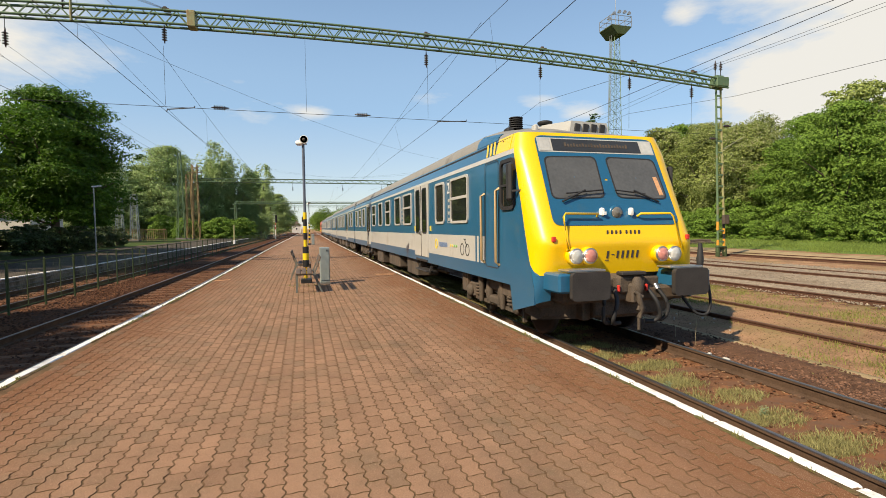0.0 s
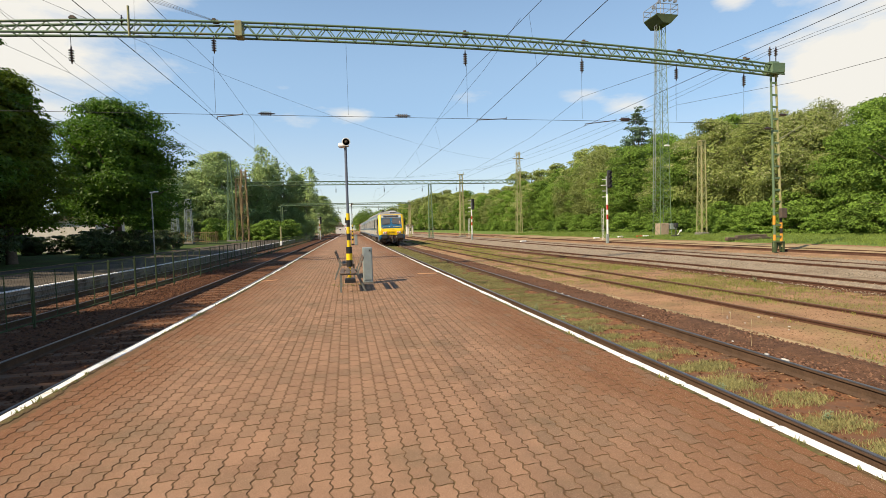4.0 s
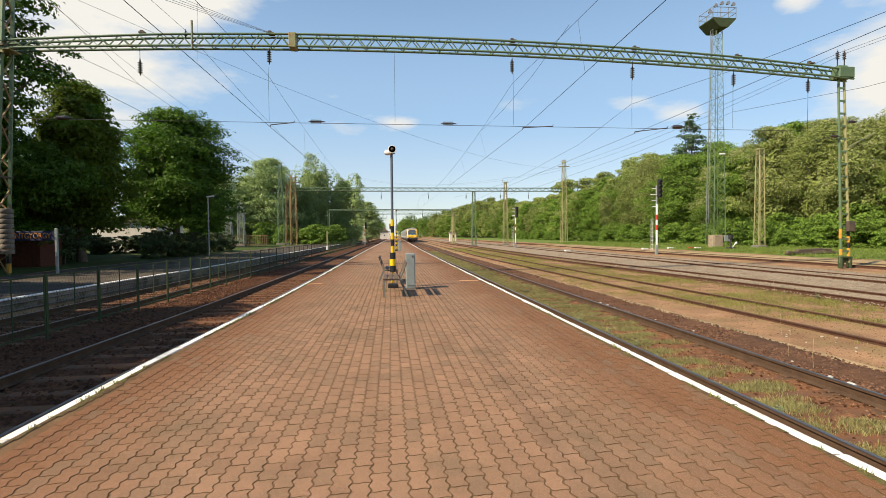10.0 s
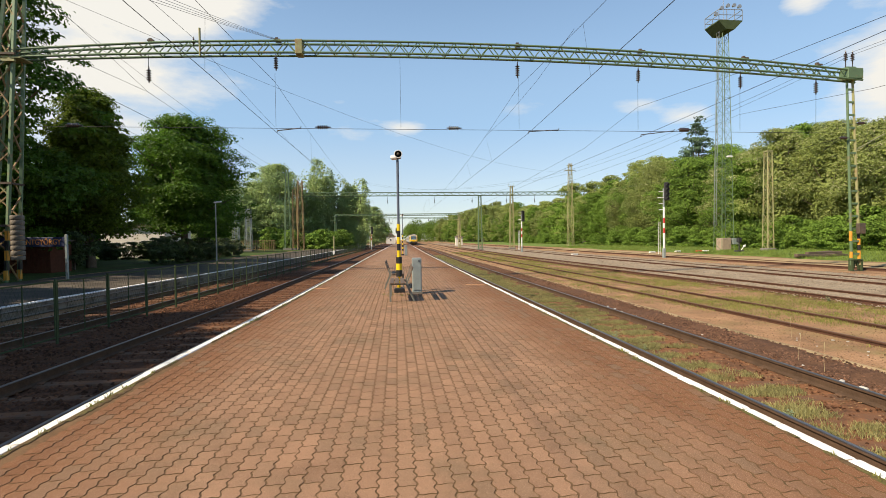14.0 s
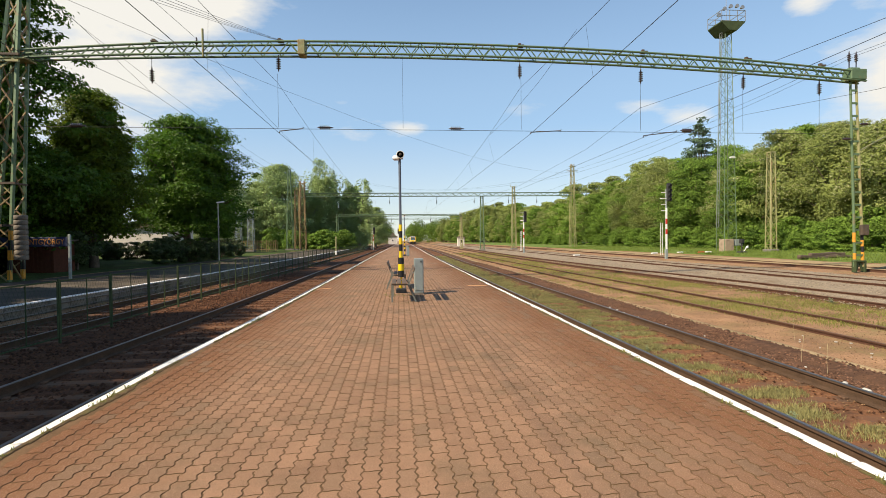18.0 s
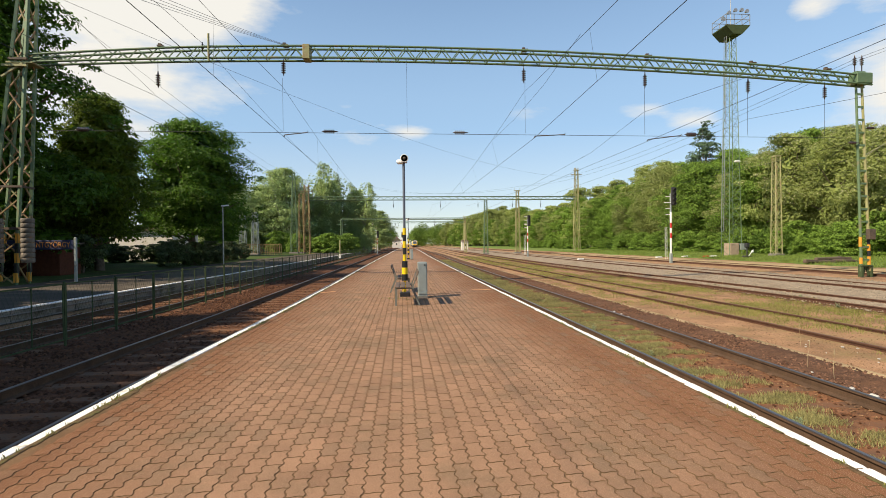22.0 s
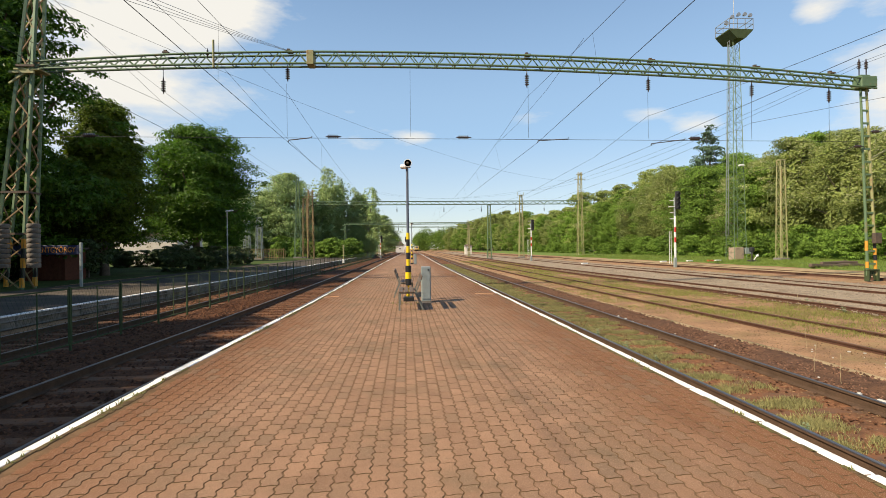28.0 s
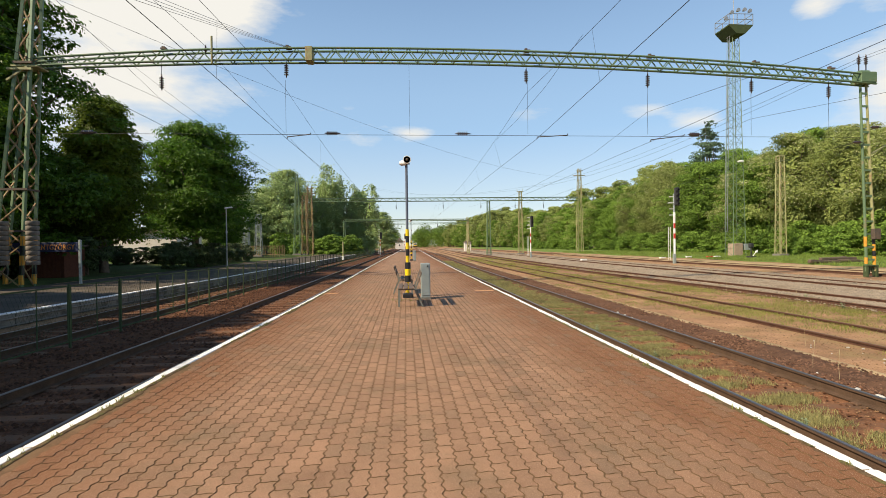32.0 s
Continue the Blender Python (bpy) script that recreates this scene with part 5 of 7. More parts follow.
def rounded(cy, cz, w, h, r, n=4):
    pts = []
    for k, (sy, sz) in enumerate(((1, 1), (-1, 1), (-1, -1), (1, -1))):
        for j in range(n + 1):
            a = math.pi / 2 * (k + j / n)
            pts.append((cy + sy * (w / 2 - r) + r * math.cos(a), cz + sz * (h / 2 - r) + r * math.sin(a)))
    return pts


def plate(s, x, pts, thick):
    """A flat plate in the plane of the car's side with the outline pts of (y, z)."""
    n = len(pts)
    vs = [(s * (x + thick), y, z) for y, z in pts] + [(s * x, y, z) for y, z in pts]
    fs = [tuple(range(n)), tuple(range(2 * n - 1, n - 1, -1))] + [(k, n + k, n + (k + 1) % n, (k + 1) % n) for k in range(n)]
    if s < 0:
        fs = [f[::-1] for f in fs]
    return Shape().add(vs, fs)


def ring(s, x, outer, inner, thick):
    n = len(outer)
    vs = [(s * (x + thick), y, z) for y, z in outer] + [(s * (x + thick), y, z) for y, z in inner]
    vs += [(s * x, y, z) for y, z in outer] + [(s * x, y, z) for y, z in inner]
    fs = []
    for k in range(n):
        j = (k + 1) % n
        fs += [(k, j, n + j, n + k), (k, 2 * n + k, 2 * n + j, j), (n + k, n + j, 3 * n + j, 3 * n + k)]
    if s < 0:
        fs = [f[::-1] for f in fs]
    return Shape().add(vs, fs)


def car_window(car, s, ya, yb, bar=True, z0=1.92, z1=2.93, frame_mat="train_grey"):
    cy, cz, w, h = (ya + yb) / 2, (z0 + z1) / 2, yb - ya, z1 - z0
    fr = ring(s, W - 0.012, rounded(cy, cz, w, h, 0.1), rounded(cy, cz, w - 0.11, h - 0.11, 0.07), 0.035)
    f = part("window_frame", fr, M[frame_mat], car)
    part("pane", plate(s, W - 0.012, rounded(cy, cz, w - 0.10, h - 0.10, 0.07), 0.014), M["window"], f)
    if bar:
        part("window_bar", Shape().box((s * (W + 0.008), cy, cz + h * 0.05), (0.03, w - 0.1, 0.06)), M[frame_mat], f)


def car_door(car, s, ya, yb):
    cy, w = (ya + yb) / 2, yb - ya
    d = part("door", plate(s, W - 0.012, [(ya, 1.02), (yb, 1.02), (yb, 3.03), (ya, 3.03)], 0.022), M["train_grey"], car, "light grey folding door")
    for k in (-1, 1):
        c = cy + k * w * 0.24
        part("door_pane", plate(s, W + 0.008, rounded(c, 2.3, w * 0.26, 1.2, 0.08), 0.008), M["window"], d)
        part("door_seal", ring(s, W + 0.008, rounded(c, 2.3, w * 0.32, 1.27, 0.1), rounded(c, 2.3, w * 0.26, 1.2, 0.08), 0.012), M["rubber"], d)
        part("door_handle", Shape().tube([(s * (W + 0.012), cy + k * 0.06, 1.62), (s * (W + 0.07), cy + k * 0.09, 1.68), (s * (W + 0.012), cy + k * 0.06, 1.76)], 0.016, 5), M["chrome"], d)
    part("door_gap", Shape().box((s * (W + 0.011), cy, 2.02), (0.012, 0.03, 2.0)), M["rubber"], d)
    st = Shape().box((s * (W - 0.12), cy, 0.62), (0.34, w * 0.8, 0.04), None, 0.01).box((s * (W - 0.12), cy, 0.92), (0.30, w * 0.8, 0.04), None, 0.01)
    for k in (-1, 1):
        st.bar((s * (W - 0.2), cy + k * w * 0.4, 0.98), (s * (W - 0.05), cy + k * w * 0.4, 0.58), 0.05)
    part("step", st, M["buffer"], car, "steel footsteps below the door")


def bogie(car, y):
    b = part("bogie", Shape(), None, car)
    fr = Shape()
    for s in (-1, 1):
        fr.box((s * 1.02, y, 0.62), (0.14, 3.3, 0.2), None, 0.03).box((s * 1.08, y, 0.78), (0.22, 0.9, 0.34), None, 0.04)
        fr.box((s * 1.12, y, 0.42), (0.16, 0.7, 0.16), None, 0.03)
        for k in (-1, 1):
            fr.box((s * 1.12, y + k * 1.2, 0.50), (0.24, 0.36, 0.34), None, 0.05)
            fr.lathe([(0.10, -0.2), (0.11, 0), (0.10, 0.22)], (s * 1.12, y + k * 0.82, 0.62), "z", 10)
            fr.tube([(s * 1.15, y + k * 0.35, 0.5), (s * 1.15, y + k * 1.0, 0.62)], 0.05, 6)
            fr.lathe([(0.07, -0.16), (0.09, 0), (0.07, 0.20)], (s * 1.16, y + k * 0.30, 0.55), "z", 8)
        for k in (-1, 1):
            fr.lathe([(0.13, -0.03), (0.15, 0.0), (0.12, 0.05), (0.05, 0.07)][::1] if s > 0 else [(0.05, -0.07), (0.12, -0.05), (0.15, 0.0), (0.13, 0.03)], (s * 1.25, y + k * 1.2, 0.48), "x", 14)
            for i in range(4):
                fr.lathe([(0.10, -0.02), (0.12, 0.0), (0.10, 0.02)], (s * 1.16, y + k * 0.82, 0.46 + i * 0.065), "z", 12)
            fr.bar((s * 1.22, y + k * 1.42, 0.26), (s * 1.22, y + k * 1.42, 0.86), 0.06).box((s * 1.2, y + k * 1.62, 0.62), (0.12, 0.3, 0.42), None, 0.03)
            fr.tube([(s * 1.24, y + k * 0.55, 0.34), (s * 1.24, y + k * 0.55, 0.92)], [0.05, 0.075], 8)
            fr.bar((s * 1.18, y + k * 0.2, 0.36), (s * 1.18, y + k * 1.0, 0.36), 0.06)
            fr.box((s * 0.95, y + k * 0.66, 0.40), (0.12, 0.14, 0.36), None, 0.02)
    fr.box((0, y, 0.6), (2.0, 0.5, 0.3))
    b.data = fr.mesh("bogie", M["under"])
    for k in (-1, 1):
        wheel = part("axle", Shape().tube([(-0.85, y + k * 1.2, 0.46), (0.85, y + k * 1.2, 0.46)], 0.08, 8), M["under"], b)
        for s in (-1, 1):
            part("wheel", Shape().lathe([(0.12, -0.07), (0.40, -0.05), (0.455, -0.065), (0.455, 0.055), (0.40, 0.05), (0.12, 0.08)][::s] if s > 0 else
                                        [(0.12, -0.08), (0.40, -0.05), (0.455, -0.055), (0.455, 0.065), (0.40, 0.05), (0.12, 0.07)],
                                        (s * 0.77, y + k * 1.2, 0.46), "x", 24), M["buffer"], wheel)


def car_roof(car, y0, y1):
    prof = [(W - 0.10, 3.36), (W - 0.14, 3.50), (W - 0.27, 3.63), (0.85, 3.74), (0.45, 3.81), (0, 3.83)]
    prof = [(-x, z) for x, z in prof] + [(x, z) for x, z in prof[::-1][1:]]
    sh = Shape().grid(lambda i, y: (prof[int(i)][0], y, prof[int(i)][1]), list(range(len(prof))), [y0, y1])
    sh.extrude_y([(-W + 0.12, 3.30), (W - 0.12, 3.30), (W - 0.12, 3.37), (-W + 0.12, 3.37)], y0, y1)
    return part("roof", sh, M["train_roof"], car, "dusty grey roof")


def car_shell(car, y0, y1, door_ys, wins, lower_from):
    """Body bands, roof, floor, windows, doors and steps of one coach from y0 to y1."""
    part("floor_frame", Shape().box((0, (y0 + y1) / 2, 0.95), (2 * W - 0.1, y1 - y0, 0.16)), M["under"], car)
    # one solid black block stands in for the unlit inside of the coach
    part("interior", Shape().box((0, (y0 + y1) / 2, 2.2), (2 * W - 0.16, y1 - y0 - 0.1, 2.25)), M["rubber"], car, "solid black block for the unlit interior")
    for s in (-1, 1):
        part("sill_band", side_strip(0.87, 1.15, y0, y1, s), M["train_blue"], car)
        part("lower_band", side_strip(1.15, 1.66, lower_from, y1, s), M["train_grey"], car, "light grey lower band")
        part("window_band", side_strip(1.66, 3.02, lower_from, y1, s), M["train_blue"], car, "blue window band")
        if lower_from > y0:
            part("cab_side", side_strip(1.15, 3.02, y0, lower_from, s), M["train_blue"], car, "blue cab side")
        part("waist_line", side_strip(3.02, 3.10, y0, y1, s, 0.006), M["train_grey"], car, "thin light grey line")
        part("cant_rail", side_strip(3.10, 3.36, y0, y1, s), M["train_blue"], car)
        for ya, yb in door_ys:
            car_door(car, s, ya, yb)
        for ya, yb, bar in wins:
            car_window(car, s, ya, yb, bar)
    car_roof(car, y0 if y0 < 0.5 else 3.0, y1)
    part("end_wall", Shape().box((0, y1 - 0.04, 2.1), (2 * W - 0.14, 0.08, 2.5)), M["train_grey"], car)
    und = [(8.2, 1.5, 0.55), (11.5, 2.2, 0.5), (15.2, 1.6, 0.6), (18.0, 1.0, 0.45)]
    for y, l, h in und:
        for s in (-1, 1):
            part("equipment_box", Shape().box((s * 0.95, y0 + y, 0.86 - h / 2), (0.7, l, h), None, 0.04), M["under"], car)
    part("train_pipe", Shape().tube([(-1.0, y0 + 5, 0.62), (-1.0, y1 - 5, 0.62)], 0.04, 6), M["under"], car)


def wall_x(z):
    for (za, xa), (zb, xb) in zip(SECT, SECT[1:]):
        if za <= z <= zb:
            return xa + (xb - xa) * (z - za) / (zb - za)
    return SECT[0][1] if z < SECT[0][0] else SECT[-1][1]


CREASE = 1.58


def front_y(z):
    """How far back the flat of the cab front lies: it leans back above a crease and turns under below it."""
    return 0.16 + (0.479 * (z - CREASE) if z > CREASE else 0.14 * (CREASE - z))


def nose_back(z):
    """Where the rounded corner of the cab front meets the side wall."""
    return max(front_y(z) + 0.07, 0.44 + 0.345 * (z - 1.23))


def nose(s, z, out=0.0):
    """The cab front: s runs -1..1 across, z above the rail. Flat in the middle, rounded at the corners, leaning back above."""
    t = max(0.0, (z - CREASE) / 1.78)
    fw, y0 = 1.135 - 0.02 * t, front_y(z)
    n = Vector((0, -1, 0.45 if z > CREASE else -0.12)).normalized()
    if abs(s) <= 0.78:
        p = Vector((s / 0.78 * fw, y0, z))
    else:
        k, g = (abs(s) - 0.78) / 0.22, math.copysign(1, s)
        xw, yb = wall_x(z), nose_back(z)
        x = fw * (1 - k) ** 2 + 2 * k * (1 - k) * (fw + (xw - fw) * 0.85) + k * k * xw
        y = y0 * (1 - k) ** 2 + 2 * k * (1 - k) * (y0 + 0.03) + k * k * yb
        p = Vector((g * x, y, z))
        n = (n * (1 - k) + Vector((g * k, -0.2 * k, 0))).normalized()
    return p + n * out


def nose_patch(s0, s1, z0, z1, out, ns=14, nz=8, skew=0.0):
    return Shape().grid(lambda u, v: nose(u + skew * (v - z0), v, out), [s0 + (s1 - s0) * i / ns for i in range(ns + 1)],
                        [z0 + (z1 - z0) * i / nz for i in range(nz + 1)])


def nose_shape(outline, out, hole=None):
    """A rounded sheet on the nose: outline of (s, z), shrunk towards its middle in rings; hole: scale of an inner opening."""
    cs, cz = sum(p[0] for p in outline) / len(outline), sum(p[1] for p in outline) / len(outline)
    sh = Shape()
    n = len(outline)
    ks = [1.0, 0.9, 0.75, 0.5, 0.25, 0.02] if hole is None else [1.0, (1 + hole) / 2, hole]
    vs = [nose(cs + (s - cs) * k, cz + (z - cz) * k, out) for k in ks for s, z in outline]
    fs = [(r * n + k, r * n + (k + 1) % n, r * n + n + (k + 1) % n, r * n + n + k) for r in range(len(ks) - 1) for k in range(n)]
    return sh.add(vs, fs, True)


def quad_round(pts, r=0.16, n=4):
    """Rounds the corners of a four-sided outline."""
    out = []
    for i in range(4):
        p, a, b = Vector(pts[i]), Vector(pts[i - 1]), Vector(pts[(i + 1) % 4])
        u, v = p + (a - p) * r, p + (b - p) * r
        for j in range(n + 1):
            t = j / n
            out.append(tuple(u * (1 - t) ** 2 + p * 2 * t * (1 - t) + v * t ** 2))
    return out


def eased(pts, n=5):
    """A smooth line through points, for hoses and cables."""
    p = [Vector(q) for q in pts]
    p = [p[0] * 2 - p[1]] + p + [p[-1] * 2 - p[-2]]
    out = []
    for a, b, c, d in zip(p, p[1:], p[2:], p[3:]):
        out += [(2 * b + (c - a) * u + (2 * a - 5 * b + 4 * c - d) * u * u + (3 * b - a - 3 * c + d) * u ** 3) / 2 for u in (i / n for i in range(n))]
    return out + [p[-2]]


def build_control_car():
    car = thing("control_car", pose(4.70, 6.3, RAIL), "blue, grey and yellow driving coach with a slanted yellow cab front", "train", "coaches of the train")
    wins = [(3.11, 4.29, True), (4.78, 5.56, False)] + [(8.3, 9.5, True), (10.0, 11.05, False), (12.0, 13.1, True), (13.9, 14.9, False), (15.8, 16.9, True)]
    wins += [(19.7, 20.7, False), (21.4, 22.5, True), (23.3, 24.3, False)]
    wins = [(a * 1.06, b * 1.06, c) for a, b, c in wins]
    car_shell(car, 1.25, CAR, [(6.65, 8.32), (18.6, 20.1)], wins, 2.36)
    # yellow cab
    y = M["train_yellow"]
    edge = lambda z: 0.90 + 0.10 * min(1.0, max(0.0, (z - 1.1) / 0.16)) ** 0.5
    zs = [1.10 + 2.26 * i / 40 for i in range(41)]
    part("cab_mask", Shape().grid(lambda u, z: nose(u * edge(z), z), [-1 + i / 30 for i in range(61)], zs), y, car, "bright yellow cab front")
    part("cab_panel", nose_shape(quad_round([(-0.772, 1.835), (0.772, 1.835), (0.772, 3.30), (-0.772, 3.30)], 0.07), 0.009), M["train_blue"], car, "blue panel round the windscreens")
    for s in (-1, 1):
        low = Shape().grid(lambda u, z: nose(s * (edge(z) + (1 - edge(z)) * u), z), [i / 8 for i in range(9)], [1.10 + 1.15 * i / 16 for i in range(17)])
        part("cab_corner", low, M["train_blue"], car, "blue lower cab corner")
        sd = Shape().grid(lambda u, z: (s * wall_x(z), nose_back(z) + u * (1.251 - nose_back(z)), z), [0, 0.5, 1], [0.87, 1.15, 1.66, 2.25, 2.6, 3.02])
        part("cab_cheek", sd, M["train_blue"], car)
        sd = Shape().grid(lambda u, z: (s * wall_x(z), nose_back(z) + u * (1.251 - nose_back(z)), z), [0, 0.5, 1], [3.10, 3.20, 3.36])
        part("cab_cheek", sd, y, car, "yellow cab cheek")
        sd = Shape().grid(lambda u, z: (s * wall_x(z), nose_back(z) + u * (1.251 - nose_back(z)), z), [0, 0.5, 1], [3.02, 3.10])
        part("waist_line", sd, M["train_grey"], car)
        part("cab_top", side_strip(3.10, 3.36, 1.25, 1.85, s, 0.008), y, car, "yellow corner above the cab door")
        for k in range(3):
            q = 1.88 + k * 0.17
            part("stripe", Shape().add([(s * (wall_x(z) + 0.010), yy, z) for yy, z in ((q, 3.11), (q + 0.085, 3.11), (q + 0.185, 3.355), (q + 0.10, 3.355))], [(0, 1, 2, 3)]), y, car, "slanted yellow stripe")
        part("lower_stripe", plate(s, W, [(2.60, 1.15), (2.67, 1.15), (2.67, 1.66), (2.60, 1.66)], 0.006), M["train_blue"], car)
        part("lower_stripe", plate(s, W, [(2.80, 1.15), (2.87, 1.15), (2.87, 1.66), (2.80, 1.66)], 0.006), M["train_blue"], car)
        cw = part("cab_window", ring(s, W - 0.01, rounded(1.28, 2.53, 0.58, 0.84, 0.10), rounded(1.28, 2.53, 0.47, 0.72, 0.07), 0.035), M["rubber"], car, "black-framed cab side window")
        part("pane", plate(s, W - 0.01, rounded(1.28, 2.53, 0.49, 0.74, 0.07), 0.014), M["window"], cw)
        part("window_bar", Shape().box((s * (W + 0.008), 1.28, 2.52), (0.03, 0.5, 0.04)), M["rubber"], cw)
        mr = Shape().box((s * (W + 0.09), 0.99, 2.55), (0.08, 0.15, 0.60), None, 0.03).bar((s * W, 0.98, 2.75), (s * (W + 0.09), 0.94, 2.75), 0.035).bar((s * (W - 0.03), 0.82, 2.4), (s * (W + 0.09), 0.90, 2.4), 0.03)
        part("mirror", mr, M["rubber"], car, "black folding mirror")
        for hy in (1.64, 2.36):
            z1 = 2.45 if hy < 2 else 2.4
            rail = Shape().tube([(s * (W), hy, 1.17), (s * (W + 0.07), hy, 1.22), (s * (W + 0.07), hy, z1), (s * W, hy, z1 + 0.05)], 0.026, 7)
            part("grab_rail", rail, M["handrail"], car, "long vertical grab rail")
        part("cab_door", ring(s, W, rounded(2.0, 2.05, 0.66, 1.9, 0.08), rounded(2.0, 2.05, 0.63, 1.87, 0.07), 0.004), M["display"], car, "outline of the cab door")
    for s in (-1, 1):
        part("cab_skirt", Shape().grid(lambda u, v: nose(s * (0.80 + 0.20 * u), 1.10 - v * (0.38 + 0.06 * u)), [i / 6 for i in range(7)], [i / 4 for i in range(5)]), M["train_blue"], car, "blue lower cab skirt")
        sk = [(nose_back(0.9) + 0.01, 0.90), (1.22, 0.90), (1.10, 0.46), (nose_back(0.9) + 0.01, 0.66)]
        part("side_skirt", plate(s, W - 0.04, sk, 0.03), M["train_blue"], car, "blue skirt below the cab side")
    part("front_plate", Shape().box((0, 0.34, 0.95), (2.3, 0.06, 0.34)), M["under"], car)
    part("cab_back", Shape().box((0, 1.6, 2.1), (2 * W - 0.14, 0.06, 2.4)), M["rubber"], car)
    def roof_z(x):
        pr = [(0, 3.83), (0.45, 3.81), (0.85, 3.74), (W - 0.27, 3.63), (W - 0.14, 3.50), (W - 0.10, 3.36)]
        for (xa, za), (xb, zb) in zip(pr, pr[1:]):
            if abs(x) <= xb:
                return za + (zb - za) * (abs(x) - xa) / (xb - xa)
        return 3.36

    def cab_roof_at(u, v):
        p = nose(u, 3.36)
        q = Vector((u * (W - 0.10), 3.0, roof_z(u * (W - 0.10))))
        m = p.lerp(q, v)
        m.z = p.z + (q.z - p.z) * (1 - (1 - v) ** 1.25)
        return m
    cr = Shape().grid(cab_roof_at, [-1 + i / 20 for i in range(41)], [i / 8 for i in range(9)])
    part("cab_roof", cr, M["train_roof"], car, "sloping grey cab roof")
    for s in (-1, 1):
        eb = Shape().grid(lambda u, v: cab_roof_at(s * u, v) + Vector((s * 0.006, 0, 0.006)), [0.90 + 0.02 * i for i in range(6)], [0.40 + 0.1 * i for i in range(7)])
        part("eave_band", eb, M["train_blue"], car)
    ds = part("destination_display", nose_patch(-0.752, 0.752, 3.015, 3.262, 0.013, 30, 4), M["train_grey"], car, "long destination display in a white frame")
    part("display_pane", nose_patch(-0.575, 0.575, 3.035, 3.242, 0.018), M["display"], ds, "dark display pane")
    for i in range(22):
        part("dot_bar", nose_patch(-0.42 + i * 0.038, -0.42 + i * 0.038 + 0.024, 3.11, 3.16 + 0.02 * (i % 3 == 0), 0.022, 2, 2), M["under"], ds)
    for s in (-1, 1):
        a, b = (0.60, 0.74) if s > 0 else (-0.74, -0.60)
        part("display_end", nose_patch(a, b, 3.03, 3.247, 0.018, 6, 3), M["lamp_glass"], ds, "clear end of the display")
        wo = quad_round([(0.075, 2.26), (0.725, 2.24), (0.715, 2.94), (0.060, 2.96)] if s > 0 else [(-0.725, 2.24), (-0.075, 2.26), (-0.060, 2.96), (-0.715, 2.94)], 0.13)
        ws = part("windscreen", nose_shape(wo, 0.012), M["windscreen"], car, "large dark windscreen")
        part("seal", nose_shape(wo, 0.016, 0.95), M["rubber"], ws)
        if s > 0:
            part("sun_blind", nose_patch(0.635, 0.69, 2.31, 2.62, 0.0145, 2, 3, -0.05), M["orange_stripe"], ws, "orange blind behind the glass")
        wp = Shape()
        pv = nose(-0.62 if s < 0 else 0.58, 2.19, 0.04)
        mid = nose(-0.33 if s < 0 else 0.28, 2.36, 0.07)
        end = nose(-0.10 if s < 0 else 0.05, 2.37, 0.06)
        wp.tube([pv, mid], 0.016, 6).tube([nose(-0.56 if s < 0 else 0.42, 2.31, 0.06), end], 0.012, 5)
        part("wiper", wp, M["rubber"], car)
        # lamps
        for k, (xx, mat) in enumerate(((0.592, "lamp_glass"), (0.434, "red_lens"))):
            c = nose(s * xx, 1.387, 0)
            hs = part("lamp_housing", Shape().lathe([(0.125, 0.16), (0.135, -0.06), (0.120, -0.10), (0.105, -0.10)][::-1], (c.x, c.y, c.z), "y", 20), y, car, "round yellow lamp housing")
            part("rim", Shape().lathe([(0.115, 0.02), (0.118, -0.02), (0.10, -0.03)][::-1], (c.x, c.y - 0.10, c.z), "y", 20), M["chrome"], hs)
            part("lens", Shape().lathe([(0.100, 0.01), (0.095, -0.02), (0.06, -0.04), (0.005, -0.05)][::-1], (c.x, c.y - 0.115, c.z), "y", 20), M[mat], hs, "headlight lens" if k == 0 else "pale red tail light lens")
        part("marker", Shape().box(nose(s * 0.80, 1.63, 0.02), (0.06, 0.05, 0.08), None, 0.01), M["red_paint"], car, "small red marker")
        rb = Shape().tube([nose(s * 0.67, 1.47, 0.02), nose(s * 0.68, 1.50, 0.08), nose(s * 0.675, 1.93, 0.09), nose(s * 0.645, 1.98, 0.09), nose(s * 0.26, 1.975, 0.09), nose(s * 0.25, 1.965, 0.02)], 0.018, 7)
        part("front_rail", rb, y, car, "bent yellow grab rail")
        so = nose(s * 0.18, 2.03, 0.03)
        part("socket", Shape().box(so, (0.075, 0.08, 0.13), None, 0.02).box(so + Vector((s * -0.02, -0.03, -0.02)), (0.04, 0.07, 0.05)), M["white_paint"], car, "white covered socket")
        # buffers
        bx = 0.85
        bl = Shape().box((s * bx * 1.16, 0.14, 1.02), (0.62, 0.66, 0.28), None, 0.03)
        part("buffer_beam", bl, M["train_blue"], car, "blue buffer housing")
        part("buffer_head", Shape().extrude_y([(x, z) for x, z in rounded(s * bx, 0.985, 0.60, 0.40, 0.06)], -0.30, -0.22), M["buffer"], car, "wide dark steel buffer plate")
        part("buffer_stem", Shape().tube([(s * bx, -0.22, 0.98), (s * bx, 0.1, 0.98)], 0.12, 12), M["buffer"], car)
        part("tread", Shape().box((s * bx, -0.04, 1.195), (0.60, 0.30, 0.03), None, 0.008), M["chrome"], car, "bare metal tread plate")
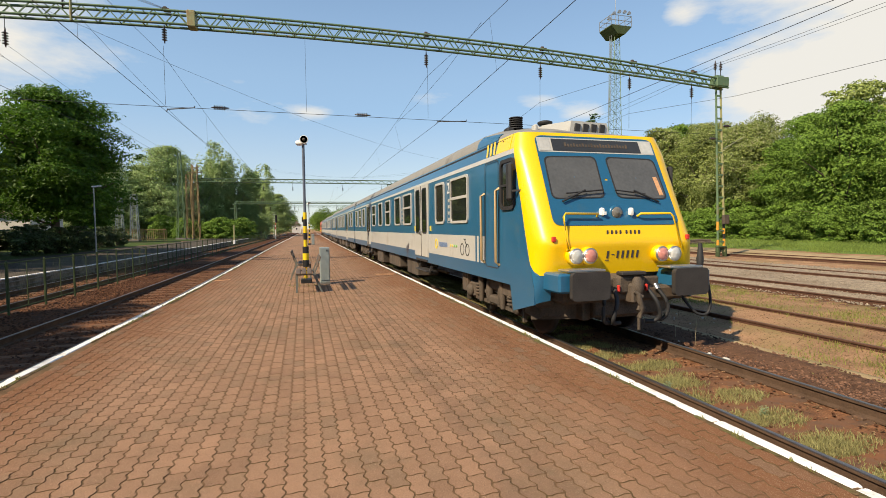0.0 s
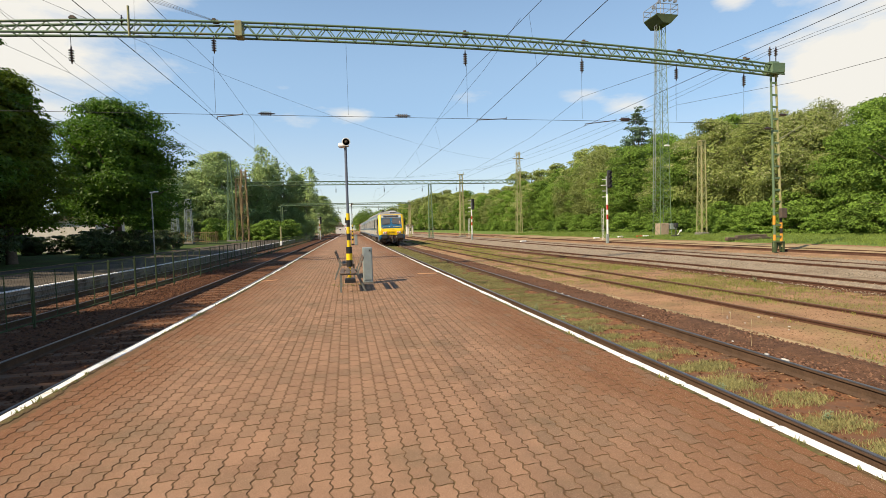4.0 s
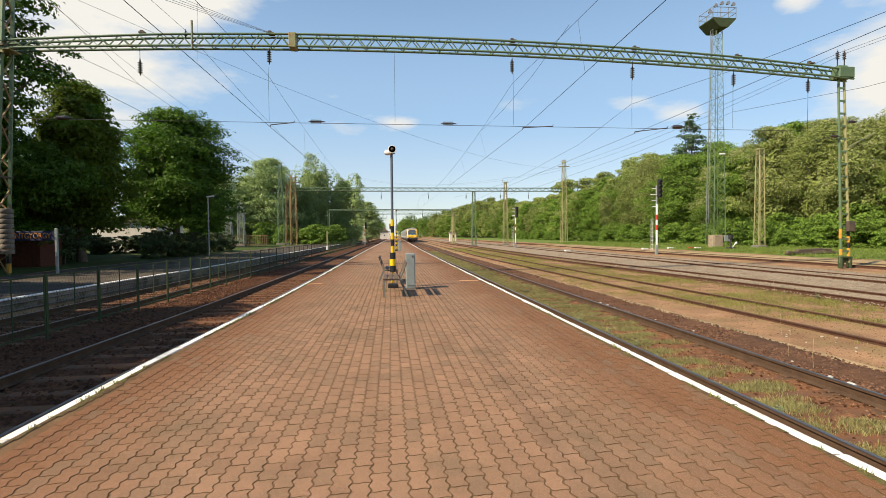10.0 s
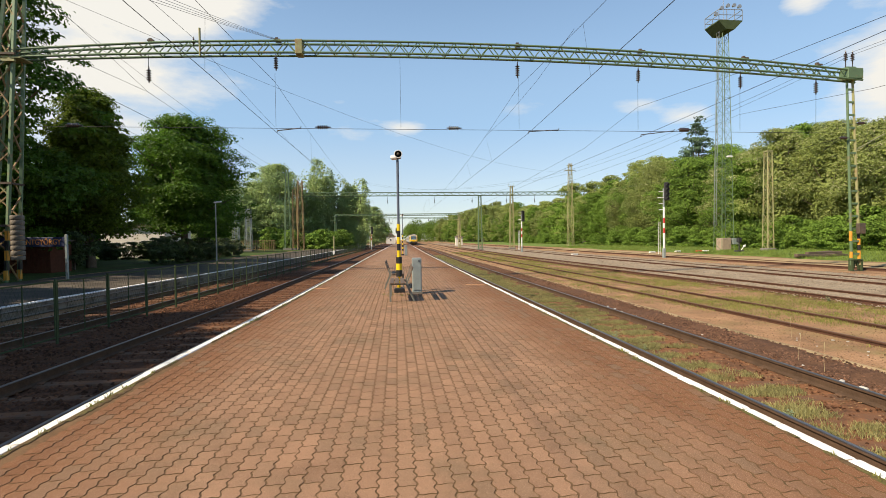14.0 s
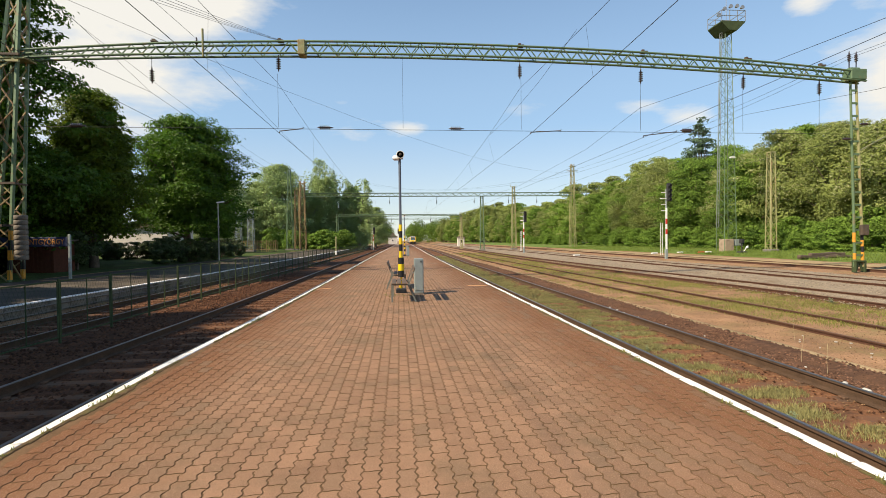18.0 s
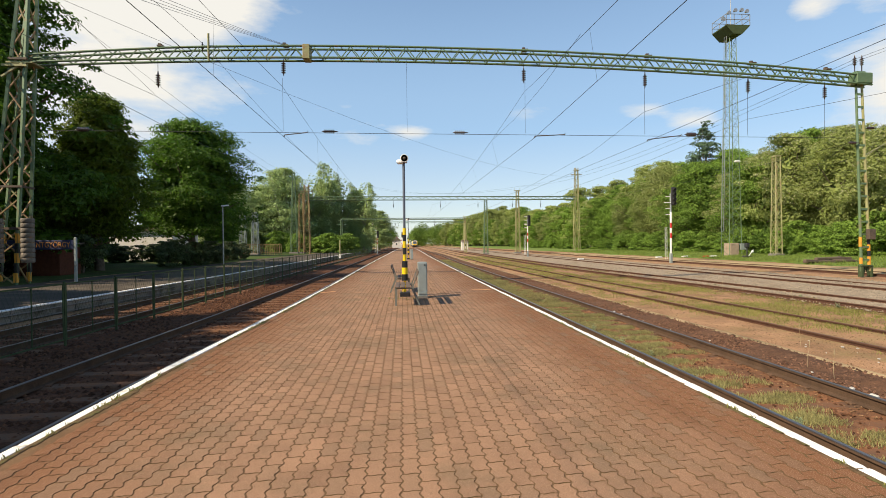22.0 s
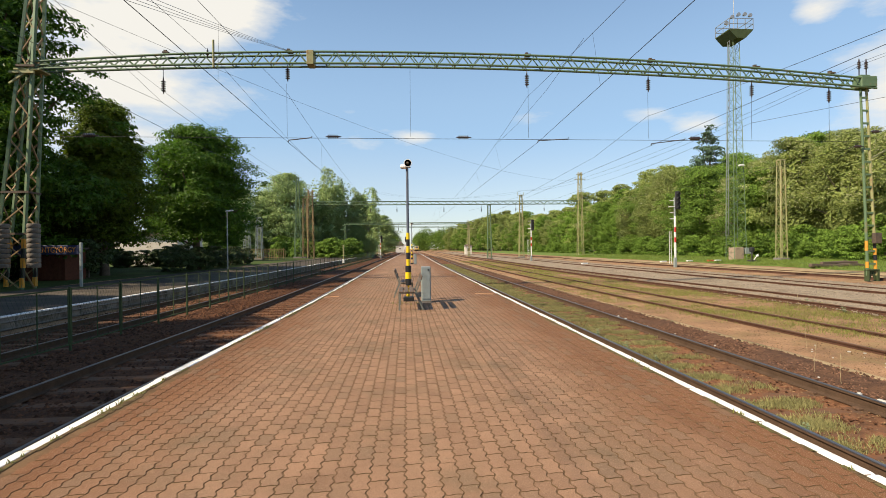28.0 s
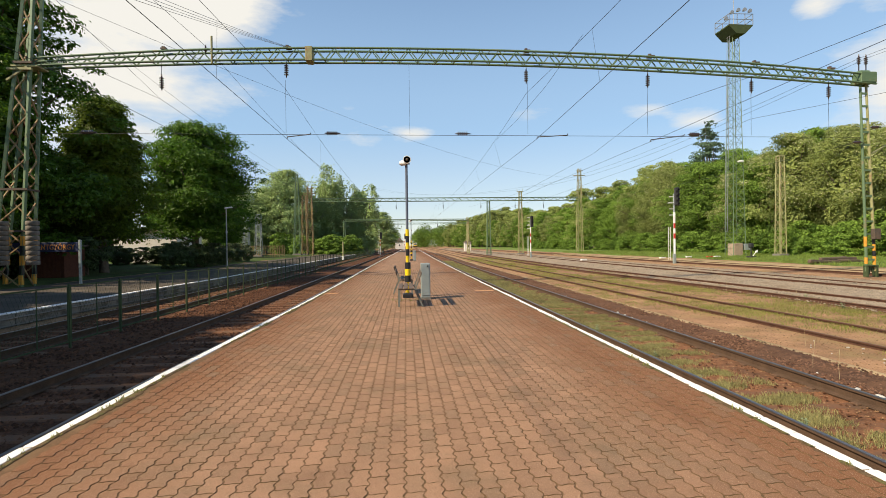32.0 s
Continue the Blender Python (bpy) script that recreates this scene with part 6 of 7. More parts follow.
        hose = Shape().tube(eased([(s * 0.28, -0.02, 0.88), (s * 0.34, -0.16, 0.70), (s * 0.40, -0.16, 0.50), (s * 0.36, -0.10, 0.40), (s * 0.22, -0.05, 0.39)]), 0.032, 8)
        part("brake_hose", hose, M["rubber"], car)
        hose2 = Shape().tube(eased([(s * 0.45, 0.0, 0.90), (s * 0.53, -0.12, 0.72), (s * 0.56, -0.14, 0.55), (s * 0.50, -0.10, 0.42), (s * 0.40, -0.06, 0.40)]), 0.028, 8)
        part("hose_collar", Shape().tube([(s * 0.45, 0.02, 0.93), (s * 0.46, -0.03, 0.86)], 0.042, 8), M["chrome"], car, "bare metal hose collar")
        part("brake_hose", hose2, M["rubber"], car)
        part("hose_cock", Shape().box((s * 0.24, -0.05, 0.90), (0.035, 0.05, 0.10), None, 0.01), M["red_paint"], car)
    c = nose(0, 2.03, 0.0)
    tp = part("top_lamp", Shape().lathe([(0.12, 0.02), (0.12, -0.02), (0.095, -0.03)][::-1], (c.x, c.y, c.z), "y", 20), M["train_blue"], car, "round top headlight")
    part("lens", Shape().lathe([(0.09, 0), (0.08, -0.015), (0.01, -0.03)][::-1], (c.x, c.y - 0.04, c.z), "y", 20), M["dim_lens"], tp)
    # emblem and number as plain bars
    for i, w in enumerate((0.03, 0.06, 0.06, 0.06, 0.06, 0.06, 0.06, 0.06)):
        p = nose(-0.17 + i * 0.052 + (0.022 if i > 3 else 0), 1.715, 0.006)
        part("number_bar", Shape().box(p, (0.030, 0.006, 0.085)), M["slate_print"], car)
    for i in range(7):
        part("emblem_bar", nose_patch(-0.20 + i * 0.06, -0.20 + i * 0.06 + (0.026 if i != 1 else 0.036), 1.335 if i != 1 else 1.385, 1.45 if i != 1 else 1.40, 0.006, 2, 2, 0.06), M["slate_print"], car)
    part("emblem_bar", nose_patch(-0.21, -0.165, 1.30, 1.312, 0.006, 2, 2), M["slate_print"], car)
    plough = Shape().grid(lambda u, z: (u * (1.30 - 0.12 * (0.72 - z)), 0.18 + 0.55 * u * u + 0.10 * (0.72 - z), z - 0.06 * u * u), [-1 + i / 12 for i in range(25)], [0.42, 0.52, 0.62, 0.74])
    part("plough", plough, M["under"], car, "curved steel rail guard plate")
    part("coupler_plate", Shape().box((0, 0.10, 0.76), (1.15, 0.06, 0.58), None, 0.03), M["under"], car, "brown plate behind the coupling")
    under = Shape().box((0, 0.45, 0.80), (2.2, 0.9, 0.22), None, 0.04).box((0, 0.25, 0.95), (0.5, 0.6, 0.30), None, 0.05)
    for s in (-1, 1):
        under.box((s * 0.95, 0.55, 0.52), (0.5, 0.12, 0.22), Matrix.Rotation(s * 0.5, 3, "Z"), 0.03).box((s * 1.12, 1.3, 0.72), (0.3, 1.6, 0.3), None, 0.05)
        under.box((s * 0.62, 0.3, 0.55), (0.14, 0.2, 0.3), None, 0.02)
    part("front_frame", under, M["under"], car, "grimy front underframe")
    hook = Shape().lathe([(0.03, -0.15), (0.08, -0.11), (0.095, 0.0), (0.07, 0.10), (0.04, 0.14)], (0.03, -0.12, 0.93), "z", 14)
    for i in range(3):
        hook.tube([(-0.05 + 0.05 * i, -0.16, 0.86 - 0.1 * i), (0.06 - 0.04 * i, -0.2, 0.78 - 0.1 * i)], 0.03, 6)
    hook.box((0, -0.05, 0.82), (0.16, 0.2, 0.3), None, 0.03)
    hook.tube([(0, -0.18, 0.82), (0.05, -0.22, 0.62), (0.0, -0.20, 0.48)], 0.04, 7).tube([(0, -0.2, 0.5), (0, -0.2, 0.30)], 0.025, 6)
    part("coupler", hook, M["under"], car, "screw coupling and draw hook")
    part("plate_over_coupler", Shape().box((0, -0.02, 1.12), (0.42, 0.16, 0.05), None, 0.01), M["buffer"], car)
    part("jumper_cable", Shape().tube(eased([(0.86, -0.02, 0.80), (0.93, -0.12, 0.62), (1.05, -0.18, 0.48), (1.20, -0.2, 0.46), (1.27, -0.2, 0.55), (1.28, -0.2, 0.70), (1.27, -0.16, 0.95)]), 0.021, 8), M["rubber"], car)
    part("jumper_socket", Shape().lathe([(0.035, -0.1), (0.05, 0), (0.055, 0.08), (0.04, 0.20), (0.03, 0.32)], (1.27, 0.0, 1.22), "z", 12), M["rubber"], car)
    # roof equipment
    ac = Shape().grid(lambda i, v: ([-0.14, -0.08, 0.64, 0.72][int(i)], 1.55 + 1.4 * v, [3.40, 3.70, 3.68, 3.38][int(i)] + 0.17 * v), [0, 1, 2, 3], [0, 0.12, 1], False)
    ac.add([(-0.14, 1.55, 3.40), (-0.08, 1.55, 3.70), (0.64, 1.55, 3.68), (0.72, 1.55, 3.38)], [(3, 2, 1, 0)])
    ac.add([(-0.14, 2.95, 3.57), (-0.08, 2.95, 3.87), (0.64, 2.95, 3.85), (0.72, 2.95, 3.55)], [(0, 1, 2, 3)])
    u = part("roof_unit", ac, M["train_grey"], car, "grey air-conditioning unit on the cab roof")
    for i in range(4):
        part("grille", Shape().box((0.03 + i * 0.168, 1.54, 3.565), (0.115, 0.03, 0.17), Matrix.Rotation(0.15, 3, "Y"), 0.01), M["rubber"], u)
    part("fan", Shape().lathe([(0.13, 0), (0.15, 0.02), (0.15, 0.05), (0.10, 0.07)], (0.0, 2.7, 3.86), "z", 14), M["rubber"], u, "flat black fan cover")
    part("side_grille", Shape().box((-0.12, 2.75, 3.72), (0.05, 0.22, 0.10), None, 0.01), M["rubber"], u)
    part("bracket", Shape().box((-0.62, 1.9, 3.58), (0.08, 0.14, 0.18), None, 0.02), M["train_grey"], car)
    for i in range(3):
        part("aerial", Shape().tube([(0.75 + 0.09 * i, 3.4, 3.72), (0.75 + 0.09 * i, 3.4, 4.02)], [0.03, 0.015], 6), M["rubber"], car)
    horn = Shape()
    for i in range(6):
        horn.lathe([(0.13, 0), (0.14, 0.010), (0.13, 0.020)], (-0.72, 2.5, 3.70 + i * 0.040), "z", 14)
    horn.tube([(-0.72, 2.5, 3.5), (-0.72, 2.5, 3.92)], 0.06, 8).box((-0.86, 2.5, 3.66), (0.16, 0.2, 0.12), None, 0.03)
    part("vent", horn, M["rubber"], car, "ribbed black roof vent")
    for k in (0, 0.34):
        cyc = rounded(3.38 + k, 1.36, 0.26, 0.26, 0.129, 5)
        part("wheel_mark", ring(-1, W, cyc, rounded(3.38 + k, 1.36, 0.22, 0.22, 0.109, 5), 0.006), M["display"], car)
    for i in range(8):
        part("operator_mark", plate(-1, W, [(4.85 + i * 0.09, 1.36), (4.91 + i * 0.09, 1.36), (4.925 + i * 0.09, 1.47), (4.865 + i * 0.09, 1.47)], 0.006), M["mark_blue"], car)
    part("operator_mark", ring(-1, W, rounded(5.85, 1.42, 0.26, 0.26, 0.129, 5), rounded(5.85, 1.42, 0.15, 0.15, 0.074, 5), 0.006), M["mark_yellow"], car)
    for i, k in enumerate((4.08, 4.23, 4.38, 4.53)):
        part("operator_mark", plate(-1, W, [(k, 1.41), (k + 0.09, 1.37), (k + 0.09, 1.45)], 0.006), M["mark_green" if i < 2 else "mark_yellow"], car)
    part("bicycle_mark", Shape().bar((-W - 0.004, 3.38, 1.40), (-W - 0.004, 3.55, 1.58), 0.012).bar((-W - 0.004, 3.48, 1.58), (-W - 0.004, 3.62, 1.58), 0.012), M["display"], car)
    for k in (6.40, 8.27):
        part("door_button", plate(-1, W, [(k - 0.05, 1.74), (k + 0.05, 1.74), (k + 0.05, 1.88), (k - 0.05, 1.88)], 0.02), M["mark_yellow"], car)
    for k in (4.70, 10.32):
        pn = part("info_strip", ring(-1, W, rounded(k, 2.43, 0.27, 1.0, 0.03), rounded(k, 2.43, 0.245, 0.975, 0.02), 0.005), M["train_grey"], car, "white-outlined information strip")
        for i in range(4):
            part("pictogram_bar", plate(-1, W, rounded(k, 2.02 + i * 0.145, 0.13, 0.075, 0.02), 0.005), M["train_grey"], pn)
    two = bpy.data.curves.new("class_number", "FONT")
    two.body, two.size, two.extrude, two.align_x = "2", 0.36, 0.004, "CENTER"
    tw = new("class_number", two)
    two.materials.append(M["white_paint"])
    tw.parent = car
    tw.matrix_basis = Matrix(((0, 0, -1, -W - 0.010), (-1, 0, 0, 4.70), (0, 1, 0, 2.62), (0, 0, 0, 1)))
    bogie(car, 2.35 + 0.15)
    bogie(car, CAR - 3.6)
    return car


def build_coach(y):
    car = thing("passenger_coach", pose(4.70, y, RAIL), "blue and light grey passenger coach with dark windows", "train", "coaches of the train")
    wins = [(1.2 + 1.72 * i, 2.3 + 1.72 * i, i % 2 == 0) for i in range(14) if not (4.6 < 1.7 + 1.72 * i < 7.3 or 16.9 < 1.7 + 1.72 * i < 19.6)]
    car_shell(car, 0.25, CAR - 0.1, [(5.0, 6.5), (17.6, 19.0)], wins, 0.25)
    part("end_wall", Shape().box((0, 0.28, 2.1), (2 * W - 0.14, 0.06, 2.5)), M["train_grey"], car)
    part("gangway", Shape().box((0, 0.05, 1.95), (1.1, 0.5, 2.1), None, 0.06), M["rubber"], car, "black rubber gangway")
    bogie(car, 3.6)
    bogie(car, CAR - 3.6)
    return car


def build_loco(y):
    car = thing("locomotive", pose(4.70, y, RAIL), "orange-red electric locomotive at the far end of the train", "locomotive", "coaches of the train")
    L = 15.5
    prof = [(-W, 0.9), (W, 0.9), (W, 3.2), (W - 0.3, 3.6), (-W + 0.3, 3.6), (-W, 3.2)]
    part("body", Shape().extrude_y(prof, 0.4, L), M["train_red"], car)
    for s in (-1, 1):
        part("stripe", side_strip(1.15, 1.5, 0.5, L, s, 0.012), M["train_yellow"], car, "yellow stripe")
        for k in (2.0, 4.6, 7.2, 9.8, 12.4):
            part("louvre", plate(s, W, rounded(k, 2.5, 1.4, 0.7, 0.08), 0.02), M["under"], car)
    part("front_window", Shape().box((0, 0.38, 2.75), (2.2, 0.04, 0.7), None, 0.02), M["window"], car)
    part("pantograph", Shape().bar((-0.6, 4, 3.6), (-0.6, 5.6, 4.4), 0.05).bar((0.6, 4, 3.6), (0.6, 5.6, 4.4), 0.05).bar((-0.6, 5.6, 4.4), (-0.6, 4.2, 5.2), 0.04)
         .bar((0.6, 5.6, 4.4), (0.6, 4.2, 5.2), 0.04).bar((-0.9, 4.2, 5.25), (0.9, 4.2, 5.25), 0.06), M["rubber"], car)
    bogie(car, 3.2)
    bogie(car, L - 2.8)
    return car


# ---- things on the platform and beside the tracks ----
def build_speaker_pole(y, x=0.05, near=True):
    p = thing("loudspeaker_pole", pose(x, y, 0), "slim pole with black and yellow bands and a horn loudspeaker", "pole", "poles on the platform")
    part("upper_pole", Shape().tube([(0, 0, 1.97), (0, 0, 3.9)], 0.037, 12), M["pole_grey"], p, "dark blue-grey upper pole")
    z = 0.455
    for i in range(8):
        r, h = (0.085, 0.188) if i < 3 else (0.052, 0.19)
        part("band", Shape().tube([(0, 0, z), (0, 0, z + h)], r, 16), M["black_paint" if i % 2 == 0 else "yellow_paint"], p)
        z += h
    part("stub", Shape().tube([(0, 0, 0.10), (0, 0, 0.455)], 0.036, 10).bar((-0.07, -0.05, 0.14), (0.03, -0.05, 0.40), 0.02), M["yellow_paint"], p)
    part("plinth", Shape().box((0, 0, 0.05), (0.30, 0.30, 0.16), None, 0.03), M["black_paint"], p)
    part("bracket", Shape().tube([(-0.16, 0, 3.86), (0.1, 0, 3.86)], 0.02, 6), M["galvanised"], p)
    part("horn_back", Shape().lathe([(0.04, -0.10), (0.075, -0.05), (0.07, 0.08)], (-0.10, -0.02, 3.88), "x", 14), M["white_paint"], p)
    hn = part("horn", Shape().lathe([(0.110, -0.26), (0.115, -0.24), (0.08, -0.10), (0.05, 0.0), (0.06, 0.12)], (0.02, 0.05, 3.95), "y", 20), M["white_paint"], p, "round horn loudspeaker")
    part("horn_mouth", Shape().lathe([(0.095, -0.262), (0.04, -0.262), (0.01, -0.29)][::-1], (0.02, 0.05, 3.95), "y", 20), M["under"], hn)
    return p


def build_bench(x, y):
    b = thing("bench", pose(x, y, 0), "worn slatted bench on steel legs by the loudspeaker pole", "bench", "benches on the platform")
    for k in range(3):
        part("seat_slat", Shape().box((-0.14 + k * 0.13, 0, 0.46), (0.11, 1.5, 0.035), None, 0.01), M["wood"], b)
    for k in range(2):
        part("back_slat", Shape().box((0.31 + k * 0.05, 0, 0.66 + k * 0.14), (0.03, 1.5, 0.11), Matrix.Rotation(0.25, 3, "Y"), 0.01), M["wood"], b)
    for k in (-0.6, 0.6):
        leg = Shape().bar((-0.18, k, 0), (-0.18, k, 0.44), 0.045).bar((-0.2, k, 0.43), (0.26, k, 0.43), 0.035).bar((0.40, k, 0), (0.20, k, 0.45), 0.036).bar((0.22, k, 0.42), (0.36, k, 0.80), 0.030)
        part("leg", leg, M["bench_steel"], b)
    return b


def build_cabinet(x, y):
    c = thing("switch_cabinet", pose(x, y, 0), "grey-green sheet steel cabinet standing on the platform", "cabinet", "cabinets on the platform")
    part("body", Shape().box((0, 0, 0.52), (0.26, 0.36, 0.96), None, 0.015), M["grey_metal"], c)
    part("door", Shape().box((0, -0.188, 0.54), (0.22, 0.014, 0.86), None, 0.008), M["grey_metal"], c)
    part("latch", Shape().box((0.06, -0.20, 0.92), (0.03, 0.02, 0.05), None, 0.004), M["rubber"], c)
    part("plinth", Shape().box((0, 0, 0.02), (0.28, 0.38, 0.06)), M["concrete"], c)


def build_signal(x, y, h, heads, label):
    s = thing("railway_signal", pose(x, y, ground_z(x)), label, "signal", "light signals")
    part("mast", Shape().tube([(0, 0, 0), (0, 0, h)], 0.075, 10), M["grey_metal"], s)
    z = 0.8
    for c, d in (("white_paint", 1.25), ("red_paint", 0.42), ("white_paint", 0.42), ("red_paint", 0.42), ("white_paint", 0.9)):
        part("band", Shape().box((0, -0.02, z + d / 2), (0.135, 0.15, d), None, 0.02), M[c], s)
        z += d
    part("base", Shape().box((0, 0, 0.35), (0.22, 0.22, 0.9), None, 0.03), M["grey_metal"], s)
    hd = part("head", Shape().box((0.18, -0.12, h - 0.25), (0.42, 0.16, 1.5), None, 0.06), M["rubber"], s, "black signal head with hooded lamps")
    for i in range(heads):
        zz = h + 0.28 - i * 0.38
        part("hood", Shape().lathe([(0.10, 0.0), (0.12, -0.22), (0.115, -0.22), (0.09, -0.02)], (0.18, -0.19, zz), "y", 14), M["rubber"], hd)
    lad = Shape()
    for k in (-0.46, -0.30):
        lad.bar((k, 0.05, 0.3), (k, 0.05, 3.0), 0.025)
    for i in range(8):
        lad.bar((-0.46, 0.05, 0.5 + i * 0.33), (-0.30, 0.05, 0.5 + i * 0.33), 0.02)
    for i in range(4):
        part("arm", Shape().bar((-0.42, 0.0, 4.0 + i * 0.5), (0, 0, 4.0 + i * 0.5), 0.05), M["white_paint"], s)
    part("ladder", lad, M["white_paint"], s, "narrow white ladder")
    part("platform", Shape().box((-0.2, 0.05, h - 0.75), (0.5, 0.3, 0.05)), M["white_paint"], s)


def build_flood_tower(x, y, h):
    t = thing("floodlight_tower", pose(x, y, ground_z(x)), "tall slender green lattice tower with a railed floodlight platform", "lattice tower")
    part("lattice", lattice_mast(Shape(), h, 1.30, 0.62, 28, 0.055, 0.026), M["green"], t)
    part("base", Shape().box((-0.15, -0.2, 0.62), (0.95, 1.0, 1.35), None, 0.04), M["hut_plaster"], t, "weathered pinkish plinth hut")
    part("cabinet", Shape().box((0.85, -0.5, 0.95), (0.75, 0.45, 0.62), None, 0.02), M["grey_metal"], t, "grey steel box beside the plinth")
    part("deck", Shape().extrude_y([(-0.45, h - 0.75), (0.45, h - 0.75), (1.22, h + 0.02), (1.22, h + 0.12), (-1.22, h + 0.12), (-1.22, h + 0.02)], -1.1, 1.1), M["fence"], t, "flared dark green deck")
    r = Shape()
    for z in (h + 0.62, h + 1.15):
        for a, b in (((-1.22, -1.1), (1.22, -1.1)), ((1.22, -1.1), (1.22, 1.1)), ((1.22, 1.1), (-1.22, 1.1)), ((-1.22, 1.1), (-1.22, -1.1))):
            r.bar((*a, z), (*b, z), 0.05)
    for a in (-1.22, -0.4, 0.4, 1.22):
        for b in (-1.1, 1.1):
            r.bar((a, b, h + 0.1), (a, b, h + 1.15), 0.05)
    lad = Shape()
    for k in (-0.18, 0.18):
        lad.bar((-0.95, k, 2.5), (-0.55, k, h - 0.2), 0.035)
    for i in range(44):
        q = i / 43
        lad.bar((-0.95 + 0.40 * q, -0.18, 2.5 + (h - 2.7) * q), (-0.95 + 0.40 * q, 0.18, 2.5 + (h - 2.7) * q), 0.025)
    part("ladder", lad, M["galvanised"], t, "narrow climbing ladder")
    part("side_lamp", Shape().box((0.1, -0.75, 9.4), (0.55, 0.3, 0.16), None, 0.05), M["white_paint"], t, "white lamp on the tower shaft")
    part("railing", r, M["galvanised"], t)
    for a, b, z in ((-1.55, -1.1, h + 0.65), (-0.95, -1.1, h + 1.25), (-0.3, -1.1, h + 1.5), (0.35, -1.1, h + 1.55), (0.9, -1.1, h + 1.45)):
        part("floodlight", Shape().lathe([(0.10, 0.2), (0.19, -0.05), (0.19, -0.10)][::-1], (a, b, z), "y", 12), M["galvanised"], t)
    part("rod", Shape().tube([(0, 0, h), (0, 0, h + 3.5)], 0.03, 6), M["galvanised"], t)


def build_lone_mast(x, y, h, w0, w1, mat, label):
    t = thing("lattice_mast", pose(x, y, ground_z(x)), label, "mast", "lattice masts beside the tracks")
    part("lattice", lattice_mast(Shape(), h, w0, w1, 13, 0.075, 0.038), M[mat], t)
    part("foot", Shape().box((0, 0, 0.1), (w0 + 0.3, w0 + 0.3, 0.35), None, 0.04), M["concrete"], t)
    part("cap", Shape().box((0, 0, h), (w1 + 0.1, w1 + 0.1, 0.12)), M[mat], t)
    return t


def build_rack_fence(x0, x1, y):
    """Rusty palings of the small substation yard."""
    f = thing("paling_fence", pose(0, y, 0.05), "rusty steel paling fence round a small substation", "fence")
    n = 26
    for i in range(n + 1):
        x = x0 + (x1 - x0) * i / n
        part("paling", Shape().box((x, 0, 0.85), (0.09 if i % 5 == 0 else 0.05, 0.06, 1.75 if i % 5 == 0 else 1.6)), M["rusty"], f)
    for z in (0.35, 1.6):
        part("rail", Shape().bar((x0, -0.04, z), (x1, -0.04, z), 0.07), M["rusty"], f)


def build_marker_post(x, y):
    t = thing("marker_post", pose(x, y, ground_z(x)), "short yellow and white railway marker post", "post")
    part("post", Shape().box((0, 0, 1.4), (0.20, 0.16, 2.6), None, 0.03), M["olive"], t)
    part("foot", Shape().box((0, 0, 0.35), (0.30, 0.26, 0.7), None, 0.03), M["white_paint"], t)


def build_ground_signal(x, y):
    t = thing("point_signal", pose(x, y, ground_z(x)), "small dark point lever and lantern between the sidings", "point lever")
    part("base", Shape().box((0, 0, 0.12), (0.7, 0.5, 0.24), None, 0.04), M["buffer"], t)
    part("post", Shape().tube([(0, 0, 0.2), (0, 0, 0.95)], 0.05, 8), M["buffer"], t)
    part("lantern", Shape().box((0, 0, 1.15), (0.36, 0.30, 0.42), None, 0.05), M["rubber"], t)
    part("lever", Shape().tube([(0.15, 0, 0.2), (0.6, 0, 0.75)], 0.03, 6).lathe([(0.09, -0.08), (0.11, 0), (0.09, 0.08)], (0.5, 0, 0.6), "x", 10), M["white_paint"], t)


def build_sleeper_pile(x, y):
    t = thing("sleeper_pile", pose(x, y, ground_z(x) + 0.06, 0, 0, 8), "low heap of old rotting wooden sleepers", "timber")
    for i in range(9):
        m = Matrix.Rotation(rnd(-0.35, 0.35), 3, "Z") @ Matrix.Rotation(rnd(-0.06, 0.06), 3, "Y")
        part("old_sleeper", Shape().box((rnd(-1.6, 1.6), rnd(-0.6, 0.6), 0.10 + 0.17 * (i % 3 == 0)), (2.5, 0.24, 0.16), m, 0.02), M["wood"], t)


def build_weed(seed, h):
    """A leafy weed: a thin stem with pairs of small pointed leaves and a few side shoots."""
    r = random.Random(seed)
    t = thing("weed", pose(0, 0, 0), "leafy pale grey-green weed beside the rail", "weed", "weeds in the track bed")
    stem, leaf = Shape(), Shape()
    for k in range(4):
        a = r.uniform(0, 6.283)
        top = Vector((math.cos(a) * h * 0.35 * (k > 0), math.sin(a) * h * 0.35 * (k > 0), h * r.uniform(0.7, 1.0)))
        stem.tube([(0, 0, -0.02), top * 0.5 + Vector((0, 0, h * 0.06)), top], [0.003, 0.0024, 0.0012], 5, False)
        for i in range(9):
            q = 0.15 + 0.85 * i / 8
            b = i * 2.4 + k
            p, d = top * q, Vector((math.cos(b), math.sin(b), 0.45))
            side = Vector((-math.sin(b), math.cos(b), 0))
            l = h * 0.40 * (1.15 - 0.6 * q)
            leaf.add([p, p + d * l * 0.5 + side * l * 0.26, p + d * l - Vector((0, 0, l * 0.15)), p + d * l * 0.5 - side * l * 0.26], [(0, 1, 2, 3)])
    part("stem", stem, M["weed_leaf"], t)
    part("foliage", leaf, M["weed_leaf"], t)
    return t


